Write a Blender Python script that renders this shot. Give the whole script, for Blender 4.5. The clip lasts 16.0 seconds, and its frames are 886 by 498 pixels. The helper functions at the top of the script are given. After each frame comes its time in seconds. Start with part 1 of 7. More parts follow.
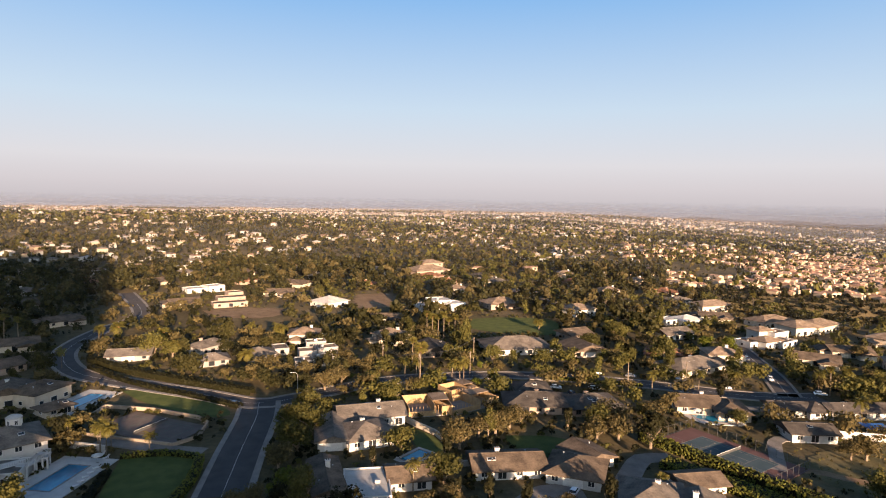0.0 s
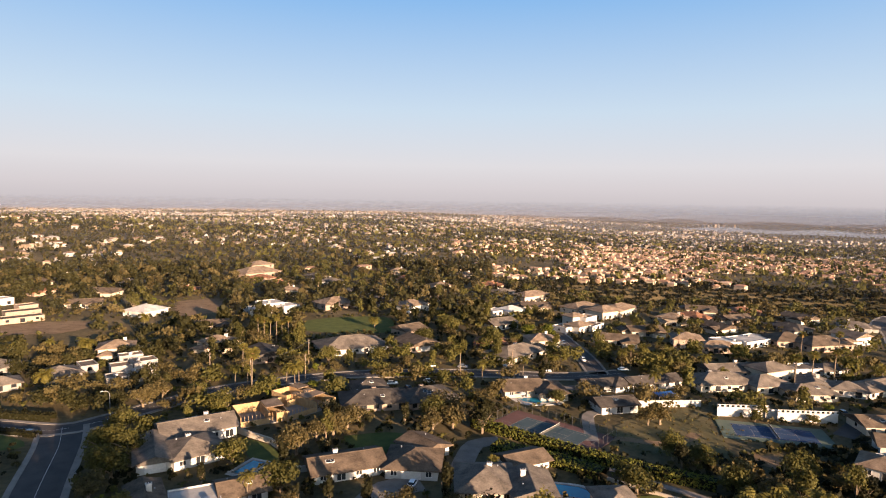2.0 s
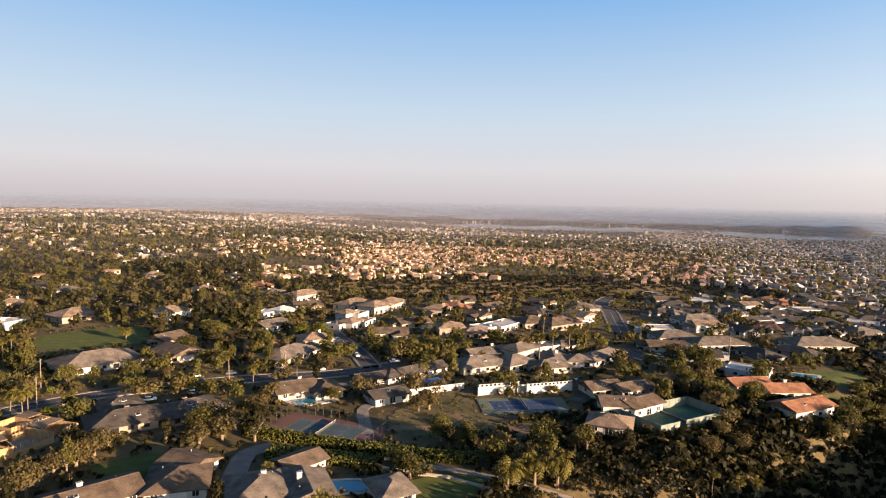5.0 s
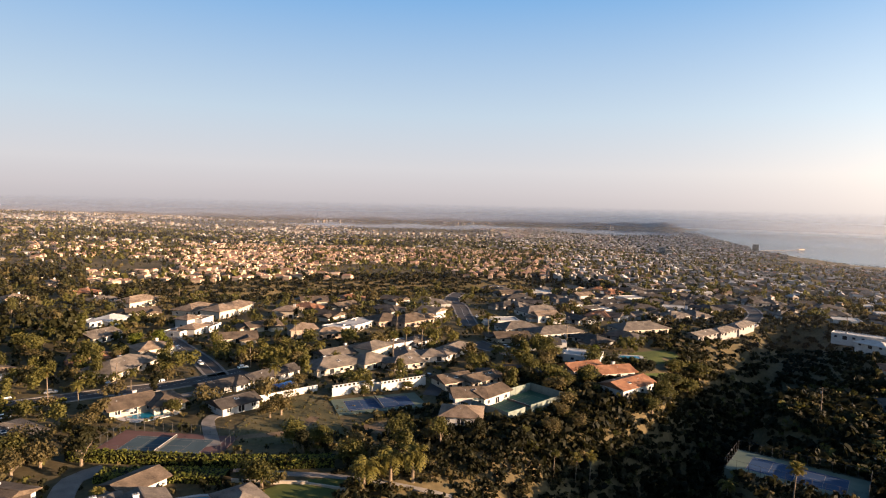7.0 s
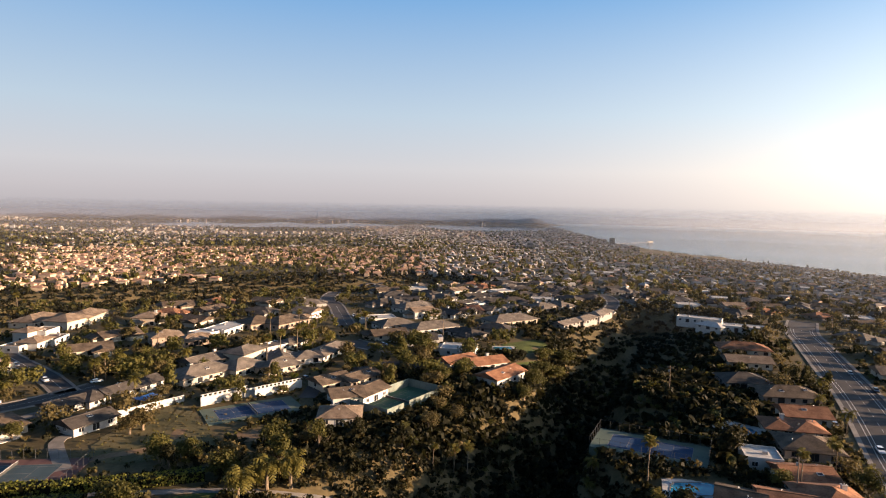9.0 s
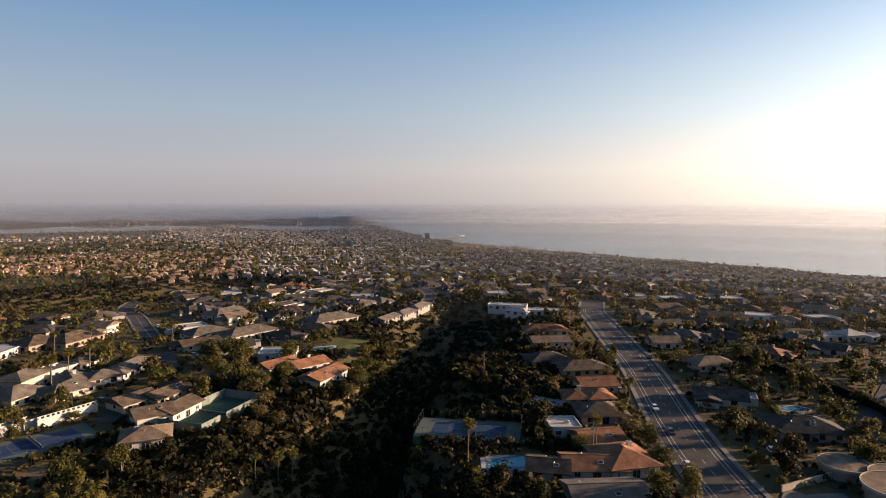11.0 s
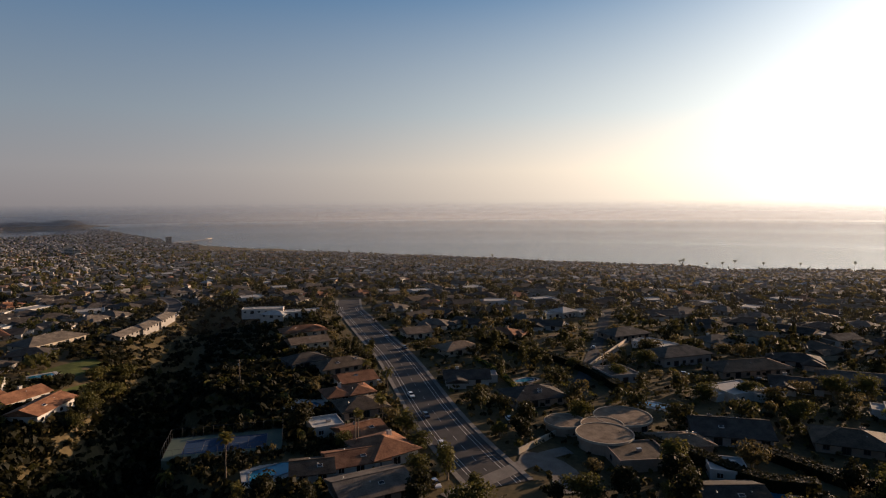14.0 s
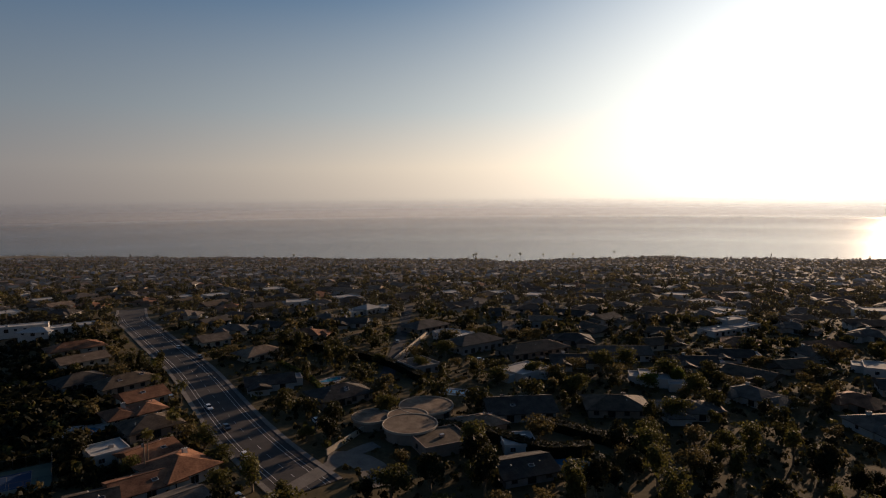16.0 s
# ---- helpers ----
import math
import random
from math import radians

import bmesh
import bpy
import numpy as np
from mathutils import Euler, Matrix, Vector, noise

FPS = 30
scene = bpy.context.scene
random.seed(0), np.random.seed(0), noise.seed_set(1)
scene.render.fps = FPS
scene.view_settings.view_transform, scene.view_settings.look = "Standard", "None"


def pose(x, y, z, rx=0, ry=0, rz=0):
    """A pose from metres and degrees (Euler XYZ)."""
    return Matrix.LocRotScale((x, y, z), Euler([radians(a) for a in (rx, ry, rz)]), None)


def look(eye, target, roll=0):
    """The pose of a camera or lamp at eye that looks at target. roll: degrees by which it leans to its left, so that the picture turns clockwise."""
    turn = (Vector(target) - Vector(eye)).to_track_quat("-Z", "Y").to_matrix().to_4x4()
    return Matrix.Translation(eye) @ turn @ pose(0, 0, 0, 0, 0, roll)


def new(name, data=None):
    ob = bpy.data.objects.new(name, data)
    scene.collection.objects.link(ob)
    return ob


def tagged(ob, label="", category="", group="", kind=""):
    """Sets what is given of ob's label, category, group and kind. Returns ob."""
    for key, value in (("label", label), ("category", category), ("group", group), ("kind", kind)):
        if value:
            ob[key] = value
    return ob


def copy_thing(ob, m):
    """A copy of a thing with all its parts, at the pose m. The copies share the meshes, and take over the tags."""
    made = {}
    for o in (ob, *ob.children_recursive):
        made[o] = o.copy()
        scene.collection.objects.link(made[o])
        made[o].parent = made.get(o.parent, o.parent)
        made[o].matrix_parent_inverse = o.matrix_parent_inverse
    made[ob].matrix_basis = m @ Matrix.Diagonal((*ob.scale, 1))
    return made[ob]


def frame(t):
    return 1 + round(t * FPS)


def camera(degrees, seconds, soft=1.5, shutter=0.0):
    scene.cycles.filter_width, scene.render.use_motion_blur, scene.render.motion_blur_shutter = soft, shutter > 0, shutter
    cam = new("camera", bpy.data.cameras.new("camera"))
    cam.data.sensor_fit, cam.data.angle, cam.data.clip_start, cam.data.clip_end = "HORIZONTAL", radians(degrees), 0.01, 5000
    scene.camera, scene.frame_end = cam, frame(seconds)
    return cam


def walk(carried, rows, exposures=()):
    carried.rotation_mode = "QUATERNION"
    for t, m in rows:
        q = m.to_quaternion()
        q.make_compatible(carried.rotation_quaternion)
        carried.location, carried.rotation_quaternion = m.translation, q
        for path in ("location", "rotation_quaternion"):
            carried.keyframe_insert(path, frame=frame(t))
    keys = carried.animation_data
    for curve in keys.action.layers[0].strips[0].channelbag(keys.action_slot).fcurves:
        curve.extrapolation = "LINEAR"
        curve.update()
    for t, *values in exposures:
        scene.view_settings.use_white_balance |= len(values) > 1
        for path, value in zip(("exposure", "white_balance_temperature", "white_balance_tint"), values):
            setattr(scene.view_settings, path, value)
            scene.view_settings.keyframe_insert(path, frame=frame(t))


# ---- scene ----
cam = camera(72.0, 16.0, 1.1)
EYE = 72.0
PATH = [
    (0.0, pose(0, 0, EYE, 85.26, -1.04, 0.36)),
    (0.5, pose(0, 0, EYE, 85.23, -1.16, -3.62)),
    (1.0, pose(0, 0, EYE, 85.33, -1.08, -7.99)),
    (1.5, pose(0, 0, EYE, 85.39, -0.97, -12.21)),
    (2.0, pose(0, 0, EYE, 85.40, -0.90, -15.24)),
    (2.5, pose(0, 0, EYE, 85.36, -0.95, -18.37)),
    (3.0, pose(0, 0, EYE, 85.39, -0.96, -21.71)),
    (3.5, pose(0, 0, EYE, 85.36, -0.94, -25.74)),
    (4.0, pose(0, 0, EYE, 85.47, -1.01, -29.67)),
    (6.5, pose(0, 0, EYE, 85.67, -1.42, -46.68)),
    (7.0, pose(0, 0, EYE, 85.75, -1.34, -50.35)),
    (7.5, pose(0, 0, EYE, 85.74, -1.14, -52.97)),
    (8.0, pose(0, 0, EYE, 85.74, -1.13, -55.66)),
    (8.5, pose(0, 0, EYE, 85.78, -1.17, -58.55)),
    (9.0, pose(0, 0, EYE, 85.77, -1.06, -62.04)),
    (11.5, pose(0, 0, EYE, 85.71, 0.04, -83.06)),
    (12.0, pose(0, 0, EYE, 85.71, 0.14, -86.62)),
    (12.5, pose(0, 0, EYE, 85.70, 0.26, -90.27)),
    (13.0, pose(0, 0, EYE, 85.71, 0.37, -93.86)),
    (13.5, pose(0, 0, EYE, 85.65, 0.39, -97.47)),
    (14.0, pose(0, 0, EYE, 85.61, 0.43, -101.92)),
    (14.5, pose(0, 0, EYE, 85.51, 0.36, -106.77)),
    (15.0, pose(0, 0, EYE, 85.43, 0.48, -111.80)),
    (15.5, pose(0, 0, EYE, 85.39, 0.51, -115.96)),
    (16.0, pose(0, 0, EYE, 85.29, 0.60, -120.39)),
]
EXPOSURES = [(0.0, 2.1, 6550, 12), (4.0, 2.1, 6600, 12), (7.0, 2.0, 6550, 11), (9.0, 1.92, 6500, 11), (11.5, 1.36, 6500, 12), (12.5, 1.22, 6500, 12), (16.0, 0.12, 6400, 12)]
walk(cam, PATH, EXPOSURES)

# ---- light: low evening sun over the sea, hazy sky ----
SUN_AZ, SUN_EL = 159.0, 10.0
SUN_WAY = Vector((math.sin(radians(SUN_AZ)) * math.cos(radians(SUN_EL)), math.cos(radians(SUN_AZ)) * math.cos(radians(SUN_EL)), math.sin(radians(SUN_EL))))
sun = new("sun", bpy.data.lights.new("sun", "SUN"))
sun.data.energy, sun.data.angle, sun.data.color = 5.0, radians(0.6), (1.0, 0.69, 0.45)
sun.matrix_world = look(SUN_WAY * 500, (0, 0, 0))

world = bpy.data.worlds.new("evening_sky")
scene.world = world
world.use_nodes = True
wt = world.node_tree
wt.nodes.clear()
w_out, w_bg = wt.nodes.new("ShaderNodeOutputWorld"), wt.nodes.new("ShaderNodeBackground")
w_sky = wt.nodes.new("ShaderNodeTexSky")
w_sky.sky_type, w_sky.sun_disc = "NISHITA", False
w_sky.sun_elevation, w_sky.sun_rotation = radians(SUN_EL), radians(SUN_AZ)
w_sky.altitude, w_sky.air_density, w_sky.dust_density, w_sky.ozone_density = 150, 1.0, 4.0, 3.0
w_co, w_sep = wt.nodes.new("ShaderNodeTexCoord"), wt.nodes.new("ShaderNodeSeparateXYZ")
wt.links.new(w_co.outputs["Generated"], w_sep.inputs[0])


def sky_maths(kind, a, b, c=0.0):
    n = wt.nodes.new("ShaderNodeMath")
    n.operation = kind
    for slot, v in enumerate((a, b, c)):
        if isinstance(v, bpy.types.NodeSocket):
            wt.links.new(v, n.inputs[slot])
        else:
            n.inputs[slot].default_value = v
    return n.outputs[0]


def sky_ramp(height, stops):
    """Colours by height over the horizon (the sine of the elevation)."""
    r = wt.nodes.new("ShaderNodeValToRGB")
    while len(r.color_ramp.elements) < len(stops):
        r.color_ramp.elements.new(0.5)
    for e, (p, c) in zip(r.color_ramp.elements, stops):
        e.position, e.color = (p + 0.05) / 0.65, (*c, 1)
    wt.links.new(height, r.inputs["Fac"])
    return r.outputs["Color"]


def sky_vector(kind, a, b, third=None):
    n = wt.nodes.new("ShaderNodeVectorMath")
    n.operation = kind
    for slot, v in enumerate((a, b)):
        if isinstance(v, bpy.types.NodeSocket):
            wt.links.new(v, n.inputs[slot])
        else:
            n.inputs[slot].default_value = v
    if third is not None:
        wt.links.new(third, n.inputs["Scale"])
    return n.outputs["Value" if kind == "DOT_PRODUCT" else "Vector"]


# clear air above, then pale marine haze, mauve at the horizon
w_high = sky_maths("MULTIPLY_ADD", w_sep.outputs["Z"], 1 / 0.65, 0.05 / 0.65)
w_haze = sky_ramp(w_high, [(-0.05, (0.55, 0.55, 0.6)), (-0.014, (0.58, 0.57, 0.62)), (0.0, (0.71, 0.66, 0.68)), (0.02, (0.78, 0.735, 0.755)), (0.055, (0.84, 0.83, 0.86)), (0.14, (0.67, 0.82, 0.96)), (0.33, (0.22, 0.52, 0.95)), (0.6, (0.05, 0.15, 0.36))])
# moist air glows towards the low sun, widest along the horizon
w_dot = sky_vector("DOT_PRODUCT", w_co.outputs["Generated"], SUN_WAY)
w_wide = sky_maths("POWER", sky_maths("MULTIPLY_ADD", w_dot, 0.5, 0.5), 5.6)
w_near = sky_maths("POWER", sky_maths("MAXIMUM", w_dot, 0.0), 13.0)
w_band = sky_ramp(w_high, [(-0.05, (0.5, 0.43, 0.34)), (-0.014, (0.54, 0.46, 0.36)), (0.004, (0.78, 0.64, 0.46)), (0.05, (0.86, 0.7, 0.48)), (0.14, (0.47, 0.47, 0.41)), (0.33, (0.06, 0.095, 0.13)), (0.6, (0.02, 0.03, 0.03))])
w_glow = sky_vector("SCALE", w_band, (0, 0, 0), sky_maths("MULTIPLY", w_wide, 20.0))
w_halo = sky_vector("SCALE", (1.0, 0.93, 0.78), (0, 0, 0), sky_maths("MULTIPLY", w_near, 13.0))
w_air = sky_vector("ADD", sky_vector("SCALE", w_haze, (0, 0, 0), sky_maths("ADD", 3.18, 0.0)), sky_vector("ADD", w_glow, w_halo))
w_mix = wt.nodes.new("ShaderNodeMix")
w_mix.data_type = "RGBA"
w_mix.inputs["Factor"].default_value = 0.96
wt.links.new(w_sky.outputs["Color"], w_mix.inputs["A"])
wt.links.new(w_air, w_mix.inputs["B"])
wt.links.new(w_mix.outputs["Result"], w_bg.inputs["Color"])
w_bg.inputs["Strength"].default_value = 0.066
wt.links.new(w_bg.outputs[0], w_out.inputs[0])

# ---- materials ----
def nodes_of(name):
    m = bpy.data.materials.new(name)
    m.use_nodes = True
    return m, m.node_tree, m.node_tree.nodes["Principled BSDF"]


def noise_node(nt, scale, detail=4.0, coord="Object"):
    tc, n = nt.nodes.new("ShaderNodeTexCoord"), nt.nodes.new("ShaderNodeTexNoise")
    n.inputs["Scale"].default_value, n.inputs["Detail"].default_value = scale, detail
    if coord == "World":
        g = nt.nodes.new("ShaderNodeNewGeometry")
        nt.links.new(g.outputs["Position"], n.inputs["Vector"])
    else:
        nt.links.new(tc.outputs[coord], n.inputs["Vector"])
    return n


def ramp_node(nt, stops):
    r = nt.nodes.new("ShaderNodeValToRGB")
    while len(r.color_ramp.elements) < len(stops):
        r.color_ramp.elements.new(0.5)
    for e, (p, c) in zip(r.color_ramp.elements, stops):
        e.position, e.color = p, (*c, 1)
    return r


def surface(name, dark, light, scale=0.6, rough=0.85, bump=0.3, fine=8.0, spread=0.0, metal=0.0):
    """A weathered surface: two colours mixed by broad stains and fine grain, with relief. spread: how much single things differ."""
    m, nt, b = nodes_of(name)
    n1, n2 = noise_node(nt, scale, 5, "World"), noise_node(nt, fine, 3, "World")
    mixn = nt.nodes.new("ShaderNodeMix")
    mixn.inputs["Factor"].default_value = 0.35
    nt.links.new(n1.outputs["Fac"], mixn.inputs["A"])
    nt.links.new(n2.outputs["Fac"], mixn.inputs["B"])
    r = ramp_node(nt, [(0.34, dark), (0.66, light)])
    nt.links.new(mixn.outputs["Result"], r.inputs["Fac"])
    colour = r.outputs["Color"]
    if spread:
        oi, hs = nt.nodes.new("ShaderNodeObjectInfo"), nt.nodes.new("ShaderNodeHueSaturation")
        mr = nt.nodes.new("ShaderNodeMapRange")
        mr.inputs["To Min"].default_value, mr.inputs["To Max"].default_value = 1 - spread, 1 + spread
        nt.links.new(oi.outputs["Random"], mr.inputs["Value"])
        nt.links.new(mr.outputs["Result"], hs.inputs["Value"])
        nt.links.new(colour, hs.inputs["Color"])
        colour = hs.outputs["Color"]
    nt.links.new(colour, b.inputs["Base Color"])
    b.inputs["Roughness"].default_value, b.inputs["Metallic"].default_value = rough, metal
    b.inputs["Specular IOR Level"].default_value = 0.15 if rough > 0.7 else 0.5
    if bump:
        bp = nt.nodes.new("ShaderNodeBump")
        bp.inputs["Strength"].default_value, bp.inputs["Distance"].default_value = bump, 0.08
        nt.links.new(n2.outputs["Fac"], bp.inputs["Height"])
        nt.links.new(bp.outputs["Normal"], b.inputs["Normal"])
    return m


def roofing(name, dark, light, course=3.0, spread=0.12):
    """Shingle or tile roofing: courses in relief and a mottled colour."""
    dark, light = [c * 0.72 for c in dark], [c * 1.2 for c in light]
    m = surface(name, dark, light, 0.35, 0.85, 0.0, 2.2, spread)
    nt, b = m.node_tree, m.node_tree.nodes["Principled BSDF"]
    tc, wv, bp = nt.nodes.new("ShaderNodeTexCoord"), nt.nodes.new("ShaderNodeTexWave"), nt.nodes.new("ShaderNodeBump")
    wv.bands_direction, wv.wave_profile = "Z", "SAW"
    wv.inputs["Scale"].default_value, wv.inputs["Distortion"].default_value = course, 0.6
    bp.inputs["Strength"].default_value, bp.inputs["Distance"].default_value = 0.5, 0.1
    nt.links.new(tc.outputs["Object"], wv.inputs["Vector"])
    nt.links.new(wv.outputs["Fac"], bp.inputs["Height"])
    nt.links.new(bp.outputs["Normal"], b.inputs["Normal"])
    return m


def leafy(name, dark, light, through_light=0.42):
    """Foliage: each leaf clump and each plant takes its own tone; some light passes through."""
    m, nt, b = nodes_of(name)
    geo, oi, add = nt.nodes.new("ShaderNodeNewGeometry"), nt.nodes.new("ShaderNodeObjectInfo"), nt.nodes.new("ShaderNodeMath")
    big = noise_node(nt, 0.05, 2, "World")
    add.operation = "MULTIPLY_ADD"
    add.inputs[1].default_value = 0.3
    nt.links.new(geo.outputs["Random Per Island"], add.inputs[0])
    tot, half = nt.nodes.new("ShaderNodeMath"), nt.nodes.new("ShaderNodeMath")
    tot.operation, half.operation = "ADD", "MULTIPLY"
    half.inputs[1].default_value = 0.3
    nt.links.new(oi.outputs["Random"], half.inputs[0])
    nt.links.new(half.outputs[0], tot.inputs[0])
    sc = nt.nodes.new("ShaderNodeMath")
    sc.operation = "MULTIPLY"
    sc.inputs[1].default_value = 0.35
    nt.links.new(big.outputs["Fac"], sc.inputs[0])
    nt.links.new(sc.outputs[0], tot.inputs[1])
    nt.links.new(tot.outputs[0], add.inputs[2])
    r = ramp_node(nt, [(0.12, [c * 0.8 for c in dark]), (0.75, [c * 0.8 for c in light])])
    nt.links.new(add.outputs[0], r.inputs["Fac"])
    nt.links.new(r.outputs["Color"], b.inputs["Base Color"])
    b.inputs["Roughness"].default_value, b.inputs["Specular IOR Level"].default_value = 0.65, 0.15
    tr, mx = nt.nodes.new("ShaderNodeBsdfTranslucent"), nt.nodes.new("ShaderNodeMixShader")
    mx.inputs[0].default_value = through_light
    nt.links.new(r.outputs["Color"], tr.inputs["Color"])
    out = nt.nodes["Material Output"]
    nt.links.new(b.outputs[0], mx.inputs[1])
    nt.links.new(tr.outputs[0], mx.inputs[2])
    nt.links.new(mx.outputs[0], out.inputs["Surface"])
    return m


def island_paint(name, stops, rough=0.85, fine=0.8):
    """For crowds of far things in one mesh: each piece takes one of several paints, with a little grime."""
    m, nt, b = nodes_of(name)
    geo = nt.nodes.new("ShaderNodeNewGeometry")
    r = ramp_node(nt, stops)
    r.color_ramp.interpolation = "CONSTANT"
    nt.links.new(geo.outputs["Random Per Island"], r.inputs["Fac"])
    n = noise_node(nt, fine, 3, "World")
    hs, mr = nt.nodes.new("ShaderNodeHueSaturation"), nt.nodes.new("ShaderNodeMapRange")
    mr.inputs["To Min"].default_value, mr.inputs["To Max"].default_value = 0.75, 1.25
    nt.links.new(n.outputs["Fac"], mr.inputs["Value"])
    nt.links.new(mr.outputs["Result"], hs.inputs["Value"])
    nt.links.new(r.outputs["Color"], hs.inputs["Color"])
    nt.links.new(hs.outputs["Color"], b.inputs["Base Color"])
    b.inputs["Roughness"].default_value = rough
    return m


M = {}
M["ground"] = surface("dry_ground", (0.04, 0.034, 0.016), (0.135, 0.102, 0.052), 0.03, 0.95, 0.4, 0.6)
M["scrub"] = surface("scrub_soil", (0.06, 0.056, 0.024), (0.135, 0.108, 0.054), 0.08, 0.95, 0.4, 1.5)
M["lawn"] = surface("lawn_grass", (0.045, 0.06, 0.016), (0.09, 0.102, 0.028), 0.25, 0.95, 0.5, 6.0)
M["asphalt"] = surface("asphalt", (0.044, 0.041, 0.041), (0.074, 0.067, 0.064), 0.25, 0.85, 0.2, 3.0)
M["concrete"] = surface("concrete", (0.15, 0.136, 0.122), (0.231, 0.211, 0.19), 0.4, 0.9, 0.2, 4.0, 0.05)
M["drive"] = surface("driveway", (0.13, 0.116, 0.102), (0.21, 0.188, 0.165), 0.3, 0.9, 0.2, 3.0)
M["dirt"] = surface("bare_earth", (0.112, 0.0728, 0.042), (0.202, 0.14, 0.084), 0.2, 0.95, 0.5, 1.5)
M["paint"] = surface("road_paint", (0.4, 0.4, 0.384), (0.6, 0.6, 0.576), 1.5, 0.7, 0.0)
M["white"] = surface("white_stucco", (0.38, 0.36, 0.33), (0.47, 0.455, 0.43), 0.5, 0.8, 0.15, 5.0, 0.05)
M["cream"] = surface("cream_stucco", (0.37, 0.315, 0.245), (0.46, 0.4, 0.32), 0.5, 0.85, 0.15, 5.0, 0.08)
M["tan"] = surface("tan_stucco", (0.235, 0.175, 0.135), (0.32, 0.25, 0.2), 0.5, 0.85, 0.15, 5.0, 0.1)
M["grey_wall"] = surface("grey_stucco", (0.198, 0.186, 0.174), (0.288, 0.27, 0.252), 0.5, 0.85, 0.15, 5.0, 0.1)
M["roof_grey"] = roofing("grey_shingles", (0.084, 0.072, 0.062), (0.145, 0.122, 0.1))
M["roof_brown"] = roofing("brown_shakes", (0.0576, 0.0432, 0.0317), (0.11, 0.0832, 0.0605))
M["roof_dark"] = roofing("dark_shingles", (0.038, 0.033, 0.03), (0.07, 0.061, 0.053))
M["roof_red"] = roofing("clay_tiles", (0.15, 0.066, 0.038), (0.25, 0.125, 0.07), 4.0)
M["roof_tan"] = roofing("sand_tiles", (0.13, 0.092, 0.064), (0.205, 0.155, 0.112), 4.0)
M["roof_white"] = surface("white_gravel_roof", (0.288, 0.277, 0.259), (0.414, 0.403, 0.386), 0.3, 0.9, 0.2, 3.0, 0.1)
M["wood"] = surface("raw_lumber", (0.243, 0.154, 0.0768), (0.358, 0.243, 0.128), 0.8, 0.8, 0.2, 5.0)
M["bark"] = surface("bark", (0.1, 0.075, 0.05), (0.22, 0.17, 0.12), 1.5, 0.95, 0.6, 6.0, 0.15)
M["palm_bark"] = surface("palm_trunk", (0.1, 0.078, 0.054), (0.18, 0.14, 0.1), 1.5, 0.95, 0.5, 6.0, 0.1)
M["leaf"] = leafy("tree_leaves", (0.038, 0.039, 0.011), (0.145, 0.131, 0.034))
M["leaf_dry"] = leafy("olive_leaves", (0.05, 0.043, 0.017), (0.165, 0.128, 0.05))
M["leaf_bright"] = leafy("bright_leaves", (0.06, 0.074, 0.01), (0.17, 0.18, 0.026))
# darker copy of the tree leaves, made to put shade into their colour
M["leaf_dark"] = leafy("shade_toned_leaves", (0.018, 0.019, 0.007), (0.075, 0.068, 0.022))
# near-black leaves, with the canyon's shade put into their colour
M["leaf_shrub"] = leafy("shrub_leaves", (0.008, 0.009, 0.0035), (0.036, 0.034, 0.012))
M["frond"] = leafy("palm_fronds", (0.065, 0.064, 0.014), (0.2, 0.168, 0.04))
M["frond_dry"] = leafy("dry_palm_fronds", (0.16, 0.1, 0.04), (0.34, 0.22, 0.09))
M["hedge"] = leafy("hedge_leaves", (0.08, 0.09, 0.016), (0.22, 0.22, 0.042))
M["court_blue"] = surface("blue_court", (0.018, 0.04, 0.088), (0.026, 0.052, 0.108), 0.3, 0.75, 0.0)
M["court_teal"] = surface("teal_court", (0.04, 0.062, 0.07), (0.056, 0.08, 0.088), 0.3, 0.75, 0.0)
M["court_green"] = surface("green_court", (0.0312, 0.078, 0.052), (0.0416, 0.0992, 0.0676), 0.3, 0.75, 0.0)
M["court_edge"] = surface("sage_court_edge", (0.0768, 0.101, 0.0768), (0.106, 0.13, 0.101), 0.3, 0.8, 0.0)
M["court_red"] = surface("red_court_edge", (0.092, 0.05, 0.044), (0.122, 0.066, 0.058), 0.3, 0.8, 0.0)
M["court_grey"] = surface("worn_grey_court", (0.08, 0.064, 0.056), (0.125, 0.1, 0.086), 0.3, 0.8, 0.0)
M["bank"] = surface("earth_bank", (0.2, 0.155, 0.115), (0.31, 0.25, 0.19), 0.4, 0.95, 0.4, 2.0)
M["deck"] = surface("pool_deck", (0.354, 0.34, 0.313), (0.476, 0.456, 0.428), 0.5, 0.85, 0.1, 4.0)
M["tarp"] = surface("blue_tarp", (0.0168, 0.0728, 0.235), (0.0336, 0.112, 0.308), 0.8, 0.5, 0.3)
M["mesh_fence"] = surface("windscreen_cloth", (0.123, 0.146, 0.123), (0.179, 0.202, 0.179), 0.4, 0.9, 0.2)
M["metal"] = surface("galvanised_metal", (0.3, 0.3, 0.3), (0.45, 0.45, 0.45), 2.0, 0.5, 0.0, 5.0, 0.0, 0.8)
M["pole_wood"] = surface("weathered_pole", (0.13, 0.1, 0.07), (0.22, 0.17, 0.13), 2.0, 0.9, 0.2)
M["frame"] = surface("window_frame_paint", (0.48, 0.464, 0.44), (0.6, 0.584, 0.56), 2.0, 0.6, 0.0)
M["dark_frame"] = surface("dark_metal", (0.03, 0.03, 0.03), (0.06, 0.06, 0.06), 2.0, 0.5, 0.0)
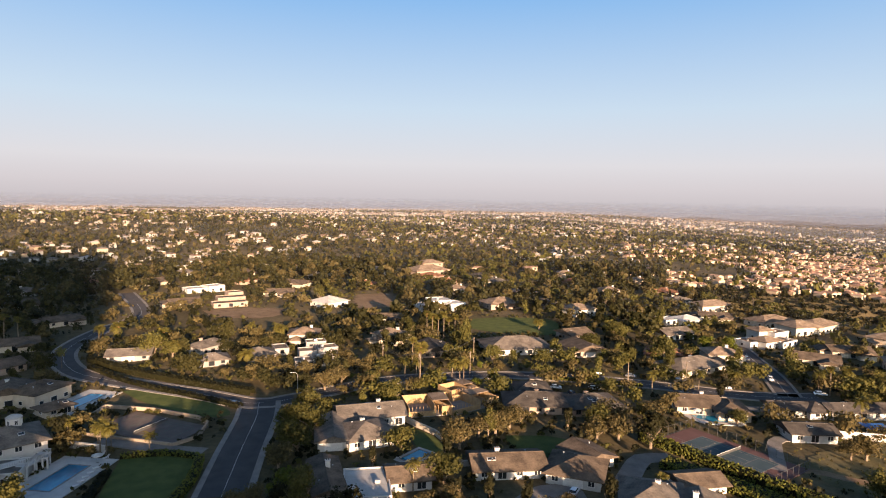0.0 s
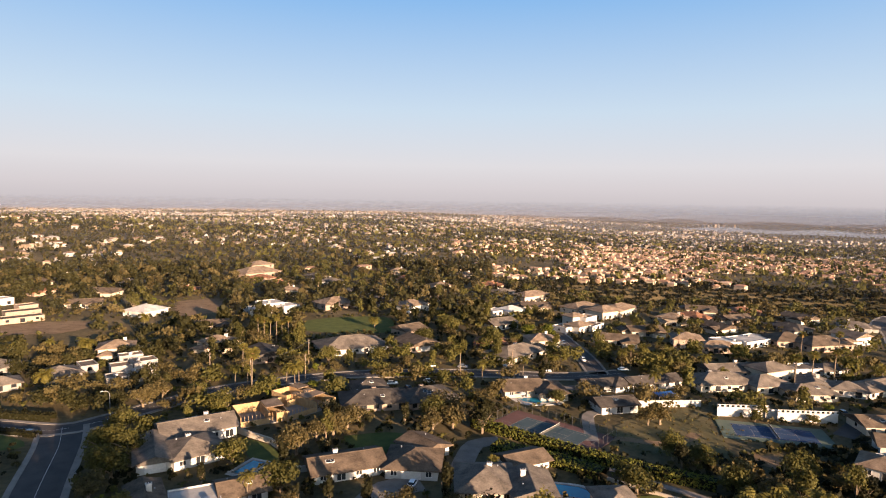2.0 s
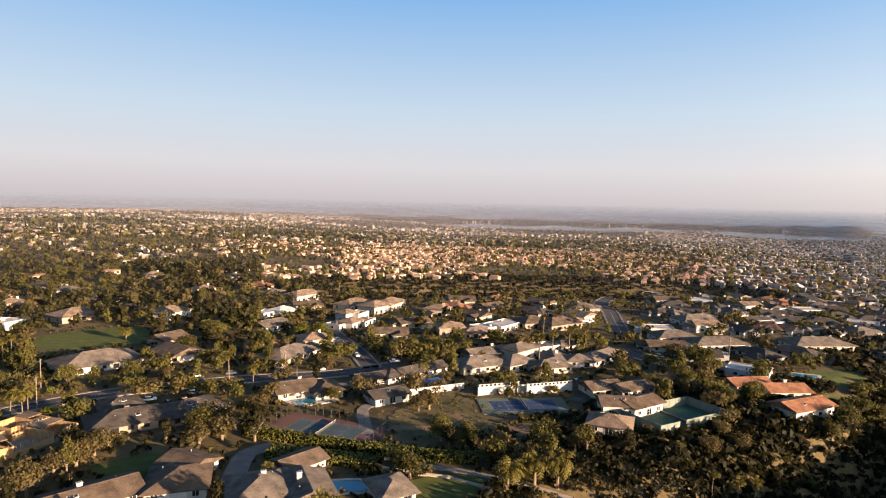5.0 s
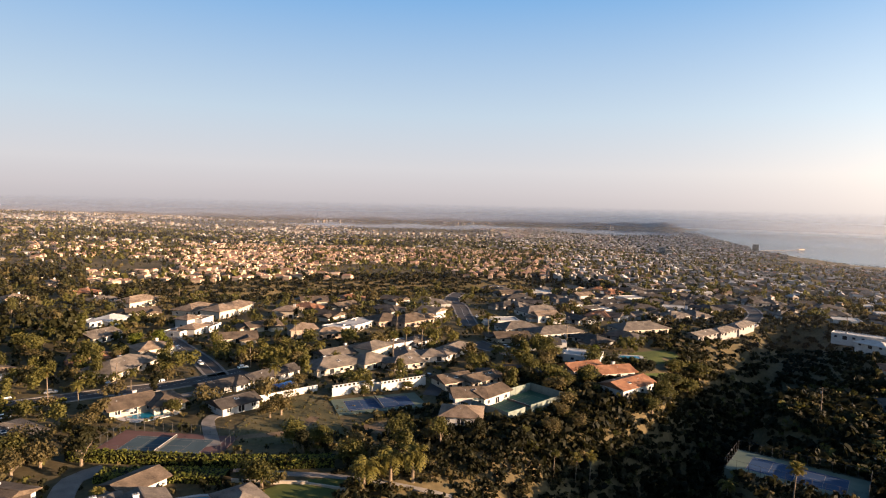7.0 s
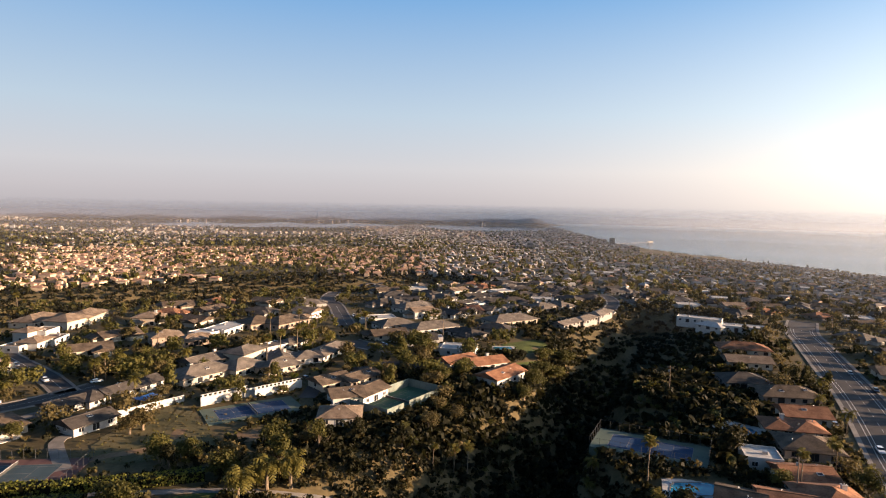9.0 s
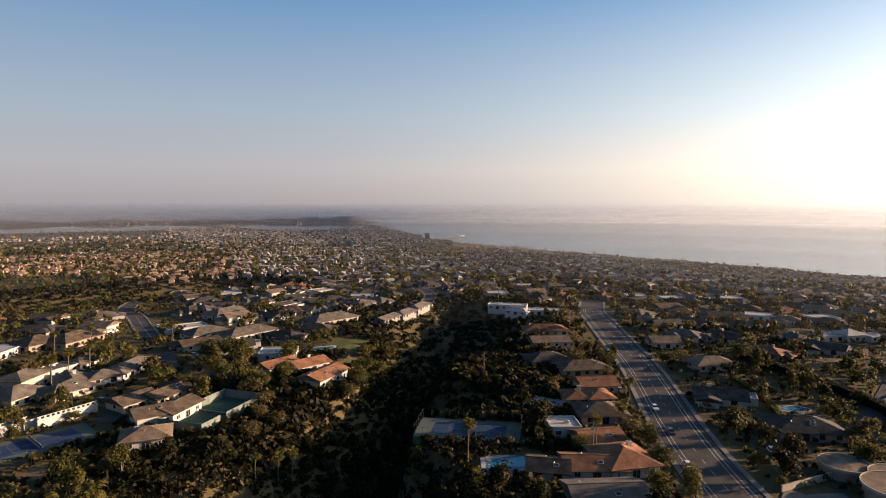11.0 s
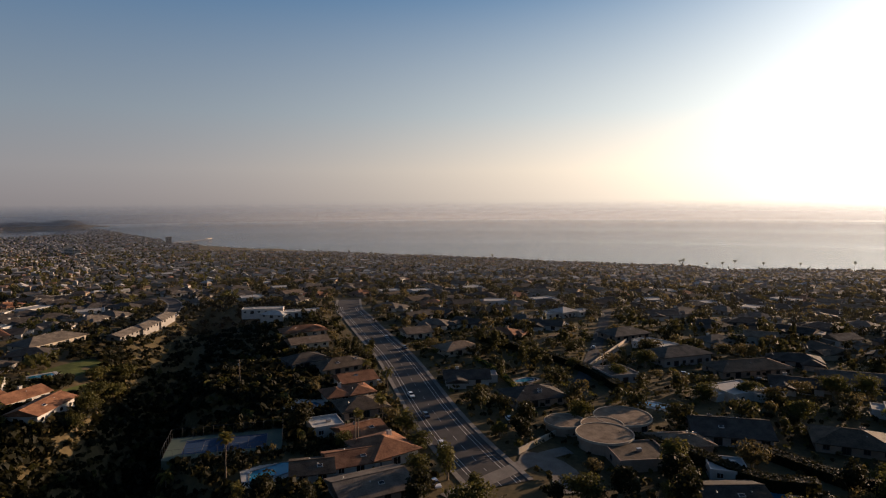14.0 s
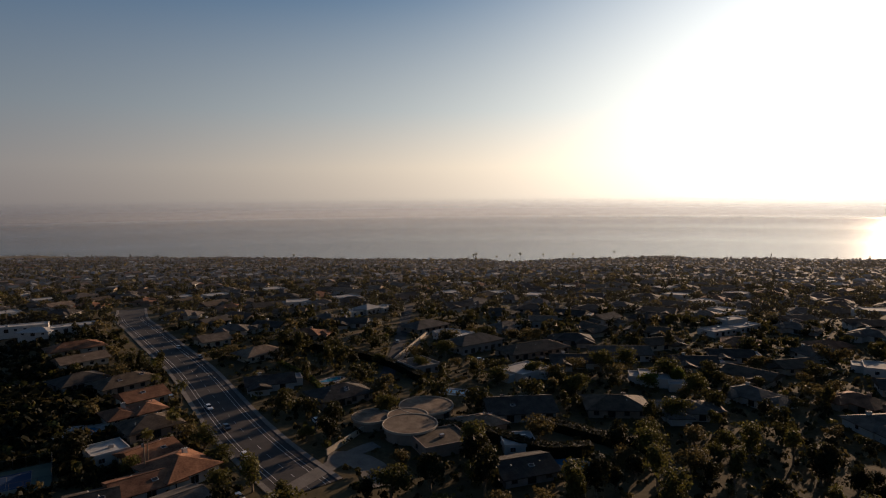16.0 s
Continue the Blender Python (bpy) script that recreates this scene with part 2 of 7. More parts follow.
M["tyre"] = surface("tyre_rubber", (0.015, 0.015, 0.015), (0.03, 0.03, 0.03), 3.0, 0.8, 0.0)


def glossy(name, colour, rough, metal=0.0, coat=0.0):
    m, nt, b = nodes_of(name)
    n = noise_node(nt, 2.0, 2, "World")
    mr = nt.nodes.new("ShaderNodeMapRange")
    mr.inputs["To Min"].default_value, mr.inputs["To Max"].default_value = rough * 0.7, rough * 1.4
    nt.links.new(n.outputs["Fac"], mr.inputs["Value"])
    nt.links.new(mr.outputs["Result"], b.inputs["Roughness"])
    b.inputs["Base Color"].default_value, b.inputs["Metallic"].default_value = (*colour, 1), metal
    b.inputs["Coat Weight"].default_value = coat
    return m


M["glass"] = glossy("window_glass", (0.02, 0.022, 0.025), 0.06)
M["car_white"] = glossy("white_car_paint", (0.75, 0.75, 0.75), 0.3, 0.0, 0.8)
M["car_grey"] = glossy("grey_car_paint", (0.22, 0.23, 0.25), 0.3, 0.5, 0.8)
M["car_dark"] = glossy("dark_car_paint", (0.03, 0.035, 0.045), 0.3, 0.3, 0.8)


def water(name, colour, scale, strength, rough=0.08):
    m, nt, b = nodes_of(name)
    n = noise_node(nt, scale, 6, "World")
    bp = nt.nodes.new("ShaderNodeBump")
    bp.inputs["Strength"].default_value, bp.inputs["Distance"].default_value = strength, 1.0
    nt.links.new(n.outputs["Fac"], bp.inputs["Height"])
    nt.links.new(bp.outputs["Normal"], b.inputs["Normal"])
    b.inputs["Base Color"].default_value, b.inputs["Roughness"].default_value = (*colour, 1), rough
    return m


M["pool"] = water("pool_water", (0.012, 0.15, 0.25), 1.5, 0.03)
M["sea"] = water("sea_water", (0.03, 0.045, 0.055), 0.1, 0.014, 0.22)
M["bay"] = water("calm_bay_water", (0.05, 0.065, 0.075), 0.02, 0.002, 0.04)


SEA_Z = -80.0


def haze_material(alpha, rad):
    """Haze imitated by a sheet: scatters sun and sky light, lets the rest through; it thins out upwards."""
    m = bpy.data.materials.new("haze_sheet")
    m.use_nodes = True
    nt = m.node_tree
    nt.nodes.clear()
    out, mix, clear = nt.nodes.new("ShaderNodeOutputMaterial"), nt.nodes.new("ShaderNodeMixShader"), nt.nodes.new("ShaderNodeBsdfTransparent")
    # normal fixed upwards, so the imitated haze is lit the same way all round
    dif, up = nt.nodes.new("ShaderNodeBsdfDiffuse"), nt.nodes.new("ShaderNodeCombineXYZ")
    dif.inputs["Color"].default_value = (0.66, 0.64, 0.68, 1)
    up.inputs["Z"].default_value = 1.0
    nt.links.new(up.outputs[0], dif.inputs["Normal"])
    # and the sheet passes more light on towards the viewer where the sun stands behind
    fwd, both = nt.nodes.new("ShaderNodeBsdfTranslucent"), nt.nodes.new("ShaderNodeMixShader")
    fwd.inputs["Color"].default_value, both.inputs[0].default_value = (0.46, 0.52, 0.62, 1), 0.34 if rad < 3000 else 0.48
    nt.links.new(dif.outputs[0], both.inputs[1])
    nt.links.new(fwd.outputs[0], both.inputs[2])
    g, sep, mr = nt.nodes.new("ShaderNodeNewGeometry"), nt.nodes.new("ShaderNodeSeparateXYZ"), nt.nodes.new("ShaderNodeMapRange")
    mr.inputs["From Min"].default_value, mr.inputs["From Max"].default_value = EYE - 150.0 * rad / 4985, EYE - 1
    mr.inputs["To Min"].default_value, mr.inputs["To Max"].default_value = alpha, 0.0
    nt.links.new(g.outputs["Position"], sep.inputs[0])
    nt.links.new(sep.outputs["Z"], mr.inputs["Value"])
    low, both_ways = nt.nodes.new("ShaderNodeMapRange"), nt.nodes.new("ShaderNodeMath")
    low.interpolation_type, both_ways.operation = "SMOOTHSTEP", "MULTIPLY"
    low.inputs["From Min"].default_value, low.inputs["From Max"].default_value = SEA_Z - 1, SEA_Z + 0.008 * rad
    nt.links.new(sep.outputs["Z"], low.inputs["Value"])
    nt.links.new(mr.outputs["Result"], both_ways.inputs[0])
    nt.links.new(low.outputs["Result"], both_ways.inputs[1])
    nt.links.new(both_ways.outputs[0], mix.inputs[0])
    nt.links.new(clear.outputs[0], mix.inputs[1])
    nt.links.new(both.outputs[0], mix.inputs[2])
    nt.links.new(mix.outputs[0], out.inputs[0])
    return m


# ---- the lie of the land ----
BAYS = ((46.5, 4150, 11.5, 520), (66, 4020, 5.4, 560))      # bearing, distance, half width in degrees, half depth
COAST_A = (-200, -150, -60, 60, 70, 72, 74, 78, 83, 88, 95, 100, 107, 115, 127, 140, 155, 180)
COAST_D = (5600, 6000, 6000, 6000, 5600, 4500, 3600, 2500, 2200, 2000, 1760, 1700, 1570, 1500, 1430, 1560, 1640, 2600)


def smooth(v):
    v = np.clip(v, 0, 1)
    return v * v * (3 - 2 * v)


def ridge(x, y, pts, width):
    """1 on the line through pts, falling off over width."""
    best = np.full(np.shape(x), 1e9)
    for (ax, ay), (bx, by) in zip(pts, pts[1:]):
        dx, dy = bx - ax, by - ay
        s = np.clip(((x - ax) * dx + (y - ay) * dy) / (dx * dx + dy * dy), 0, 1)
        best = np.minimum(best, np.hypot(x - ax - s * dx, y - ay - s * dy))
    return np.exp(-(best / width) ** 2)


CANYON = ((112, 64), (140, 61), (175, 58), (215, 57), (270, 58), (335, 62), (420, 66))
VALLEY = ((255, 455), (347, 418), (430, 362), (520, 300))


# height of the unseen hill that is added to block the sun
def shade_hill(x, y):
    return 205 * np.exp(-(np.hypot(x - 14, y + 440) / 116) ** 4)


def ground_z(x, y):
    x, y = np.asarray(x, float), np.asarray(y, float)
    r, a = np.hypot(x, y), np.degrees(np.arctan2(x, y))
    coast = np.interp(a, COAST_A, COAST_D)
    # mesa inland, rising gently; a low ridge to the north-east
    inland = -24 * smooth((r - 1200) / 3300) + 26 * smooth((-2 - a) / 22) * smooth((a + 178) / 40) * np.exp(-((r - 1500) / 650) ** 2)
    # falling land towards the bay and the sea
    shore = np.minimum(coast, 2600)
    steep = smooth((r - 300) / (shore - 200)) * 0.35 + np.clip((r - 420) / (shore - 400), 0, 1) * 0.65
    fall = smooth((r - 380) / 2700) + (steep - smooth((r - 380) / 2700)) * smooth((a - 60) / 14)
    low = -77 * fall - 14 * smooth((r - coast) / 60)
    w = smooth((a - 6) / 34) * (1 - smooth((a - 158) / 22))
    z = inland * (1 - w) + low * w
    for ca, cr, wa, wr in BAYS:
        bay = np.hypot((a - ca) / wa, (r - cr) / wr)
        z = z - 16 * smooth((1.15 - bay) / 0.3)
    z = z + 48 * np.exp(-((a - 70.5) / np.where(a < 70.5, 8.0, 2.4)) ** 2) * smooth((r - 4600) / 300) * (0.8 + 0.2 * np.sin(a * 1.9))
    z = z + 30 * np.exp(-((a - 42) / 20) ** 4) * smooth((r - 4760) / 160) * (0.75 + 0.25 * np.sin(a * 0.9))
    shelf = np.zeros(np.shape(x))
    for px, py, pr in ((186, 26, 30), (232, 100, 32), (260, 28, 34)):
        shelf = np.maximum(shelf, smooth((pr - np.hypot(x - px, y - py)) / 16))
    z = z - (30 - 14 * smooth((r - 240) / 180)) * ridge(x, y, CANYON, 23) * (1 - shelf)
    z = z - 24 * ridge(x, y, VALLEY, 38)
    # an unseen hill added behind, which keeps the evening sun off the western gardens
    z = z + shade_hill(x, y)
    bumps = np.sin(x / 83 + 1) * np.cos(y / 97) + 0.6 * np.sin(x / 41 + y / 53)
    return z + bumps * 2.0 * smooth((r - 420) / 400) * (z > SEA_Z + 2)


def gz(x, y):
    return float(ground_z(x, y))


# ---- builders ----
def mesh_np(name, verts, faces, mats, slots=None, smooth_shade=False, normals=None):
    """A mesh from arrays: verts (n, 3), faces (m, k) all of one size, slots: a material index a face."""
    me = bpy.data.meshes.new(name)
    verts, faces = np.asarray(verts, np.float32), np.asarray(faces, np.int32)
    n, k = faces.shape
    me.vertices.add(len(verts))
    me.vertices.foreach_set("co", verts.ravel())
    me.loops.add(n * k)
    me.loops.foreach_set("vertex_index", faces.ravel())
    me.polygons.add(n)
    me.polygons.foreach_set("loop_start", np.arange(0, n * k, k, dtype=np.int32))
    if slots is not None:
        me.polygons.foreach_set("material_index", np.asarray(slots, np.int32))
    me.polygons.foreach_set("use_smooth", np.full(n, smooth_shade))
    me.update(calc_edges=True)
    if normals is not None:
        me.attributes.new("custom_normal", "FLOAT_VECTOR", "POINT").data.foreach_set("vector", np.asarray(normals, np.float32).ravel())
    for mat in mats:
        me.materials.append(mat)
    return me


def mesh_bm(name, bm, mats):
    me = bpy.data.meshes.new(name)
    bmesh.ops.recalc_face_normals(bm, faces=bm.faces)
    bm.to_mesh(me)
    bm.free()
    for mat in mats if isinstance(mats, (list, tuple)) else [mats]:
        me.materials.append(mat)
    return me


def part(name, bm, material, parent, label="", m=None):
    """One mesh under a thing or a part. bm: a bmesh or a ready mesh."""
    me = bm if isinstance(bm, bpy.types.Mesh) else mesh_bm(name, bm, material)
    ob = new(name, me)
    ob.parent = parent
    if m is not None:
        ob.matrix_local = m
    if label:
        tagged(ob, label)
    return ob


def thing(name, x, y, z, rz, label, category, group="", kind=""):
    e = new(name)
    e.empty_display_size = 0.5
    e.matrix_world = pose(x, y, z, 0, 0, rz)
    return tagged(e, label, category, group, kind)


def box(bm, x0, x1, y0, y1, z0, z1, slot=0, bevel=0.0):
    v = [bm.verts.new(c) for c in ((x0, y0, z0), (x1, y0, z0), (x1, y1, z0), (x0, y1, z0), (x0, y0, z1), (x1, y0, z1), (x1, y1, z1), (x0, y1, z1))]
    fs = [bm.faces.new([v[i] for i in q]) for q in ((3, 2, 1, 0), (4, 5, 6, 7), (0, 1, 5, 4), (1, 2, 6, 5), (2, 3, 7, 6), (3, 0, 4, 7))]
    for f in fs:
        f.material_index = slot
    if bevel:
        bmesh.ops.bevel(bm, geom=list({e for f in fs for e in f.edges}), offset=bevel, segments=1, affect="EDGES")
    return fs


def prism(bm, pts, z0, z1, slot=0):
    """A closed slab over the outline pts (x, y)."""
    lo, hi = [bm.verts.new((x, y, z0)) for x, y in pts], [bm.verts.new((x, y, z1)) for x, y in pts]
    n = len(pts)
    fs = [bm.faces.new(hi), bm.faces.new(lo[::-1])] + [bm.faces.new((lo[i], lo[(i + 1) % n], hi[(i + 1) % n], hi[i])) for i in range(n)]
    for f in fs:
        f.material_index = slot
    return fs


def tube(bm, pts, radii, sides=7, slot=0):
    """A tapered round rod along pts."""
    rings = []
    for i, (p, rad) in enumerate(zip(pts, radii)):
        p, q = Vector(p), Vector(pts[min(i + 1, len(pts) - 1)]) - Vector(pts[max(i - 1, 0)])
        side = q.orthogonal().normalized()
        up = q.normalized().cross(side)
        rings.append([bm.verts.new(p + (side * math.cos(2 * math.pi * k / sides) + up * math.sin(2 * math.pi * k / sides)) * rad) for k in range(sides)])
    for a, b in zip(rings, rings[1:]):
        for k in range(sides):
            bm.faces.new((a[k], a[(k + 1) % sides], b[(k + 1) % sides], b[k])).material_index = slot
    for ring in (rings[0][::-1], rings[-1]):
        bm.faces.new(ring).material_index = slot


FOOT = []       # footprints kept free of plants: (x, y, turn, half width, half depth)
TRACKS = []     # paths laid so far, each a little above the last
LINES = []      # roads kept free: (points, half width)


def keep(x, y, rz, hw, hd):
    FOOT.append((x, y, radians(rz), hw, hd))


# ---- ground, sea, haze ----
def land():
    az = np.radians(np.concatenate([np.arange(-70, 170, 0.75), np.arange(170, 290, 2.5)]))
    rad = np.concatenate([[0.0], np.arange(20, 80, 10), np.arange(80, 440, 3.6), np.arange(440, 560, 8), np.geomspace(560, 4970, 80)])
    A, R = np.meshgrid(az, rad)
    x, y = R * np.sin(A), R * np.cos(A)
    z = ground_z(x, y) - 0.12
    na, nr = len(az), len(rad)
    i, j = np.meshgrid(np.arange(nr - 1), np.arange(na), indexing="ij")
    j2 = (j + 1) % na
    faces = np.stack([i * na + j, (i + 1) * na + j, (i + 1) * na + j2, i * na + j2], -1).reshape(-1, 4)[:, ::-1]
    return mesh_np("ground", np.stack([x, y, z], -1).reshape(-1, 3), faces, [M["ground"]], None, True)


tagged(new("ground", land()), "dry grassy hillside ground falling from a mesa to the shore", "ground", "", "structure")
bm = bmesh.new()
bmesh.ops.create_circle(bm, cap_ends=True, radius=4985, segments=160)
sea = tagged(new("water", mesh_bm("water", bm, M["sea"])), "calm grey-blue sea and bay under haze", "water", "", "structure")
sea.location.z = SEA_Z
for ca, cr, wa, wr in BAYS:
    turn_ = np.linspace(0, 2 * np.pi, 72, endpoint=False)
    ba, br = np.radians(ca + wa * 1.12 * np.cos(turn_)), np.minimum(cr + wr * 1.12 * np.sin(turn_), 4975)
    bm = bmesh.new()
    bm.faces.new([bm.verts.new((r * math.sin(a), r * math.cos(a), SEA_Z + 0.25)) for a, r in zip(ba, br)])
    tagged(new("water", mesh_bm("water", bm, M["bay"])), "calm pale bay water behind the city", "water", "", "structure")

# concentric see-through sheets added to imitate distance haze: radius, opacity
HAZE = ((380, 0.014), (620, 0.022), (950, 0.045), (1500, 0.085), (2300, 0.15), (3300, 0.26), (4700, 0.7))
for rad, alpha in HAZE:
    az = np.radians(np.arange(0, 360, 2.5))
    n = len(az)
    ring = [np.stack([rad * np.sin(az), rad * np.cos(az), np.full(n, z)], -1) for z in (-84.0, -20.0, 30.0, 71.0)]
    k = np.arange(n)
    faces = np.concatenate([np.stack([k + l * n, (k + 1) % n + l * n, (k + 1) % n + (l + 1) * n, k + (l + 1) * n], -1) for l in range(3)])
    tagged(new("backdrop_haze_ring", mesh_np("backdrop_haze_ring", np.concatenate(ring), faces, [haze_material(alpha, rad)], None, True)),
           "see-through ring sheet imitating marine haze over the far land and sea", "haze", "", "structure")


def spline(pts, step=5.0):
    """A smooth line through pts, as evenly spaced (x, y)."""
    p = [Vector((*q, 0)) for q in pts]
    p = [p[0] * 2 - p[1]] + p + [p[-1] * 2 - p[-2]]
    out = []
    for a, b, c, d in zip(p, p[1:], p[2:], p[3:]):
        n = max(2, int((c - b).length / step))
        for i in range(n):
            s = i / n
            q = 0.5 * (2 * b + (c - a) * s + (2 * a - 5 * b + 4 * c - d) * s ** 2 + (3 * b - a - 3 * c + d) * s ** 3)
            out.append((q.x, q.y))
    return out + [(p[-2].x, p[-2].y)]


def offsets(line, off):
    """The line moved sideways by off (to its left)."""
    out = []
    for i, (x, y) in enumerate(line):
        (ax, ay), (bx, by) = line[max(i - 1, 0)], line[min(i + 1, len(line) - 1)]
        l = math.hypot(bx - ax, by - ay) or 1
        out.append((x - (by - ay) / l * off, y + (bx - ax) / l * off))
    return out


def strip(name, line, o0, o1, lift, mat, parent=None, label="", thick=0.0):
    """A band along the line between two sideways offsets, lying on the land; with thick it has a side face each way."""
    a, b = offsets(line, o0), offsets(line, o1)
    bm = bmesh.new()
    rows = []
    for (x0, y0), (x1, y1), (cx, cy) in zip(a, b, line):
        z = gz(cx, cy) + lift + (0.5 if math.hypot(cx, cy) > 430 else 0)
        row = [bm.verts.new((x0, y0, z)), bm.verts.new((x1, y1, z))]
        if thick:
            row = [bm.verts.new((x0, y0, z - thick))] + row + [bm.verts.new((x1, y1, z - thick))]
        rows.append(row)
    for r, s in zip(rows, rows[1:]):
        for k in range(len(r) - 1):
            bm.faces.new((r[k], r[k + 1], s[k + 1], s[k]))
    return part(name, bm, mat, parent, label)


def dashes(line, off, width, lift, on, gap, parent):
    """Broken lane paint."""
    bm, run = bmesh.new(), 0.0
    fine = spline(line[::2], 1.0) if len(line) > 4 else line
    a, b = offsets(fine, off - width / 2), offsets(fine, off + width / 2)
    for i in range(len(fine) - 1):
        if run % (on + gap) < on:
            z = gz(*fine[i]) + lift
            bm.faces.new([bm.verts.new((*q, z)) for q in (a[i], b[i], b[i + 1], a[i + 1])])
        run += math.dist(fine[i], fine[i + 1])
    part("lane_marking", bm, M["paint"], parent)


def road(pts, width, label, walks=(1.8, 1.8), centre=True, lanes=0, mat="asphalt"):
    line = spline(pts)
    r = tagged(strip("road", line, -width / 2, width / 2, 0.04, M[mat]), label, "road", "", "structure")
    for s, wd in zip((-1, 1), walks):
        if wd:
            k = strip("kerb", line, s * width / 2, s * (width / 2 + 0.25), 0.17, M["concrete"], None, "", 0.3)
            tagged(k, "pale concrete kerb along the street", "kerb", "", "structure")
            p = strip("pavement", line, s * (width / 2 + 0.25), s * (width / 2 + 0.25 + wd), 0.16, M["concrete"], None, "", 0.3)
            tagged(p, "pale concrete pavement beside the street", "pavement", "", "structure")
    if centre:
        dashes(line, 0.0, 0.1, 0.05, 400, 0, r)
    if lanes:
        dashes(line, 0.0, 0.12, 0.05, 3, 5, r)
        for o in (-width / 2 + 2.1, width / 2 - 2.1, -width / 2 + 3.4, width / 2 - 3.4):
            dashes(line, o, 0.15, 0.05, 400, 0, r)
    LINES.append((line, width / 2 + max(walks) + 0.8))
    return r


def path_way(pts, width, label, mat="concrete", name="path"):
    line = spline(pts, 3.0)
    TRACKS.append(name)
    p = tagged(strip(name, line, -width / 2, width / 2, 0.055 + 0.005 * len(TRACKS), M[mat], None, "", 0.2), label, name, "", "structure")
    LINES.append((line, width / 2 + 0.5))
    return p


BARE = []       # open plots that carry tufts: (x, y, half width, half depth)


def patch(name, pts, mat, label, lift=0.03):
    """A flat piece of ground cover with a rounded outline."""
    ring = spline(list(pts) + [pts[0]], 2.0)[:-1]
    if mat != "lawn":
        ring = [(x + 1.1 * math.sin(x * 1.7 + y) + 0.7 * math.sin(y * 2.9), y + 1.1 * math.cos(y * 1.3 - x) + 0.7 * math.sin(x * 3.1)) for x, y in ring]
    bm = bmesh.new()
    c = bm.verts.new((sum(p[0] for p in ring) / len(ring), sum(p[1] for p in ring) / len(ring), 0))
    c.co.z = gz(c.co.x, c.co.y) + lift
    vs = [bm.verts.new((x, y, gz(x, y) + lift)) for x, y in ring]
    for i in range(len(vs)):
        bm.faces.new((c, vs[i], vs[(i + 1) % len(vs)]))
    keep(c.co.x, c.co.y, 0, (max(p[0] for p in ring) - min(p[0] for p in ring)) * 0.46, (max(p[1] for p in ring) - min(p[1] for p in ring)) * 0.46)
    if mat != "lawn":
        BARE.append((c.co.x, c.co.y, FOOT[-1][3] * 1.1, FOOT[-1][4] * 1.1))
    return tagged(new(name, mesh_bm(name, bm, M[mat])), label, name.replace("_", " "), "", "structure")


# ---- houses ----
CACHE = {}


def cached(key, make):
    if key not in CACHE:
        CACHE[key] = make()
    return CACHE[key]


def window_meshes(w, h, dark):
    def make():
        bm = bmesh.new()
        for x0, x1, z0, z1 in ((-w / 2 - 0.1, -w / 2, -h / 2 - 0.1, h / 2 + 0.1), (w / 2, w / 2 + 0.1, -h / 2 - 0.1, h / 2 + 0.1), (-w / 2, w / 2, h / 2, h / 2 + 0.1),
                               (-w / 2 - 0.18, w / 2 + 0.18, -h / 2 - 0.16, -h / 2), (-0.04, 0.04, -h / 2, h / 2)):
            box(bm, x0, x1, -0.09, 0.02, z0, z1)
        pane = bmesh.new()
        box(pane, -w / 2, w / 2, -0.03, 0.02, -h / 2, h / 2)
        return mesh_bm("window", bm, M["dark_frame" if dark else "frame"]), mesh_bm("pane", pane, M["glass"])
    return cached(("win", w, h, dark), make)


def add_window(e, m, w, h, dark=False, fine=True):
    """A window: frame and, near by, a pane of its own."""
    fr, pn = window_meshes(w, h, dark)
    if fine:
        ob = part("window", fr, None, e, "", m)
        part("pane", pn, None, ob)
        return

    def make():
        bm = bmesh.new()
        box(bm, -w / 2 - 0.1, w / 2 + 0.1, -0.05, 0.02, -h / 2 - 0.1, h / 2 + 0.1, 0)
        box(bm, -w / 2, w / 2, -0.07, -0.04, -h / 2, h / 2, 1)
        return mesh_bm("window", bm, [M["dark_frame" if dark else "frame"], M["glass"]])
    part("window", cached(("plain", w, h, dark), make), None, e, "", m)


def roof_mesh(kind, w, d, over, pitch, mat):
    hw, hd, th = w / 2 + over, d / 2 + over, 0.24
    bm = bmesh.new()
    if hw >= hd:
        run, along = hd, hw
    else:
        run, along = hw, hd
    top = run * pitch
    ridge_half = max(along - run, 0.05) if kind == "hip" else along
    c = [(-hw, -hd), (hw, -hd), (hw, hd), (-hw, hd)]
    lo, hi = [bm.verts.new((x, y, -th)) for x, y in c], [bm.verts.new((x, y, 0)) for x, y in c]
    if hw >= hd:
        r0, r1 = bm.verts.new((-ridge_half, 0, top)), bm.verts.new((ridge_half, 0, top))
        fs = [(hi[0], hi[1], r1, r0), (hi[2], hi[3], r0, r1), (hi[3], hi[0], r0), (hi[1], hi[2], r1)]
    else:
        r0, r1 = bm.verts.new((0, -ridge_half, top)), bm.verts.new((0, ridge_half, top))
        fs = [(hi[1], hi[2], r1, r0), (hi[3], hi[0], r0, r1), (hi[0], hi[1], r0), (hi[2], hi[3], r1)]
    for f in fs:
        bm.faces.new(f)
    bm.faces.new(lo[::-1])
    for i in range(4):
        bm.faces.new((lo[i], lo[(i + 1) % 4], hi[(i + 1) % 4], hi[i]))
    # ridge cap
    if kind != "hip" or ridge_half > 0.5:
        if hw >= hd:
            box(bm, -ridge_half, ridge_half, -0.16, 0.16, top - 0.05, top + 0.07)
        else:
            box(bm, -0.16, 0.16, -ridge_half, ridge_half, top - 0.05, top + 0.07)
    return mesh_bm("roof", bm, mat), top


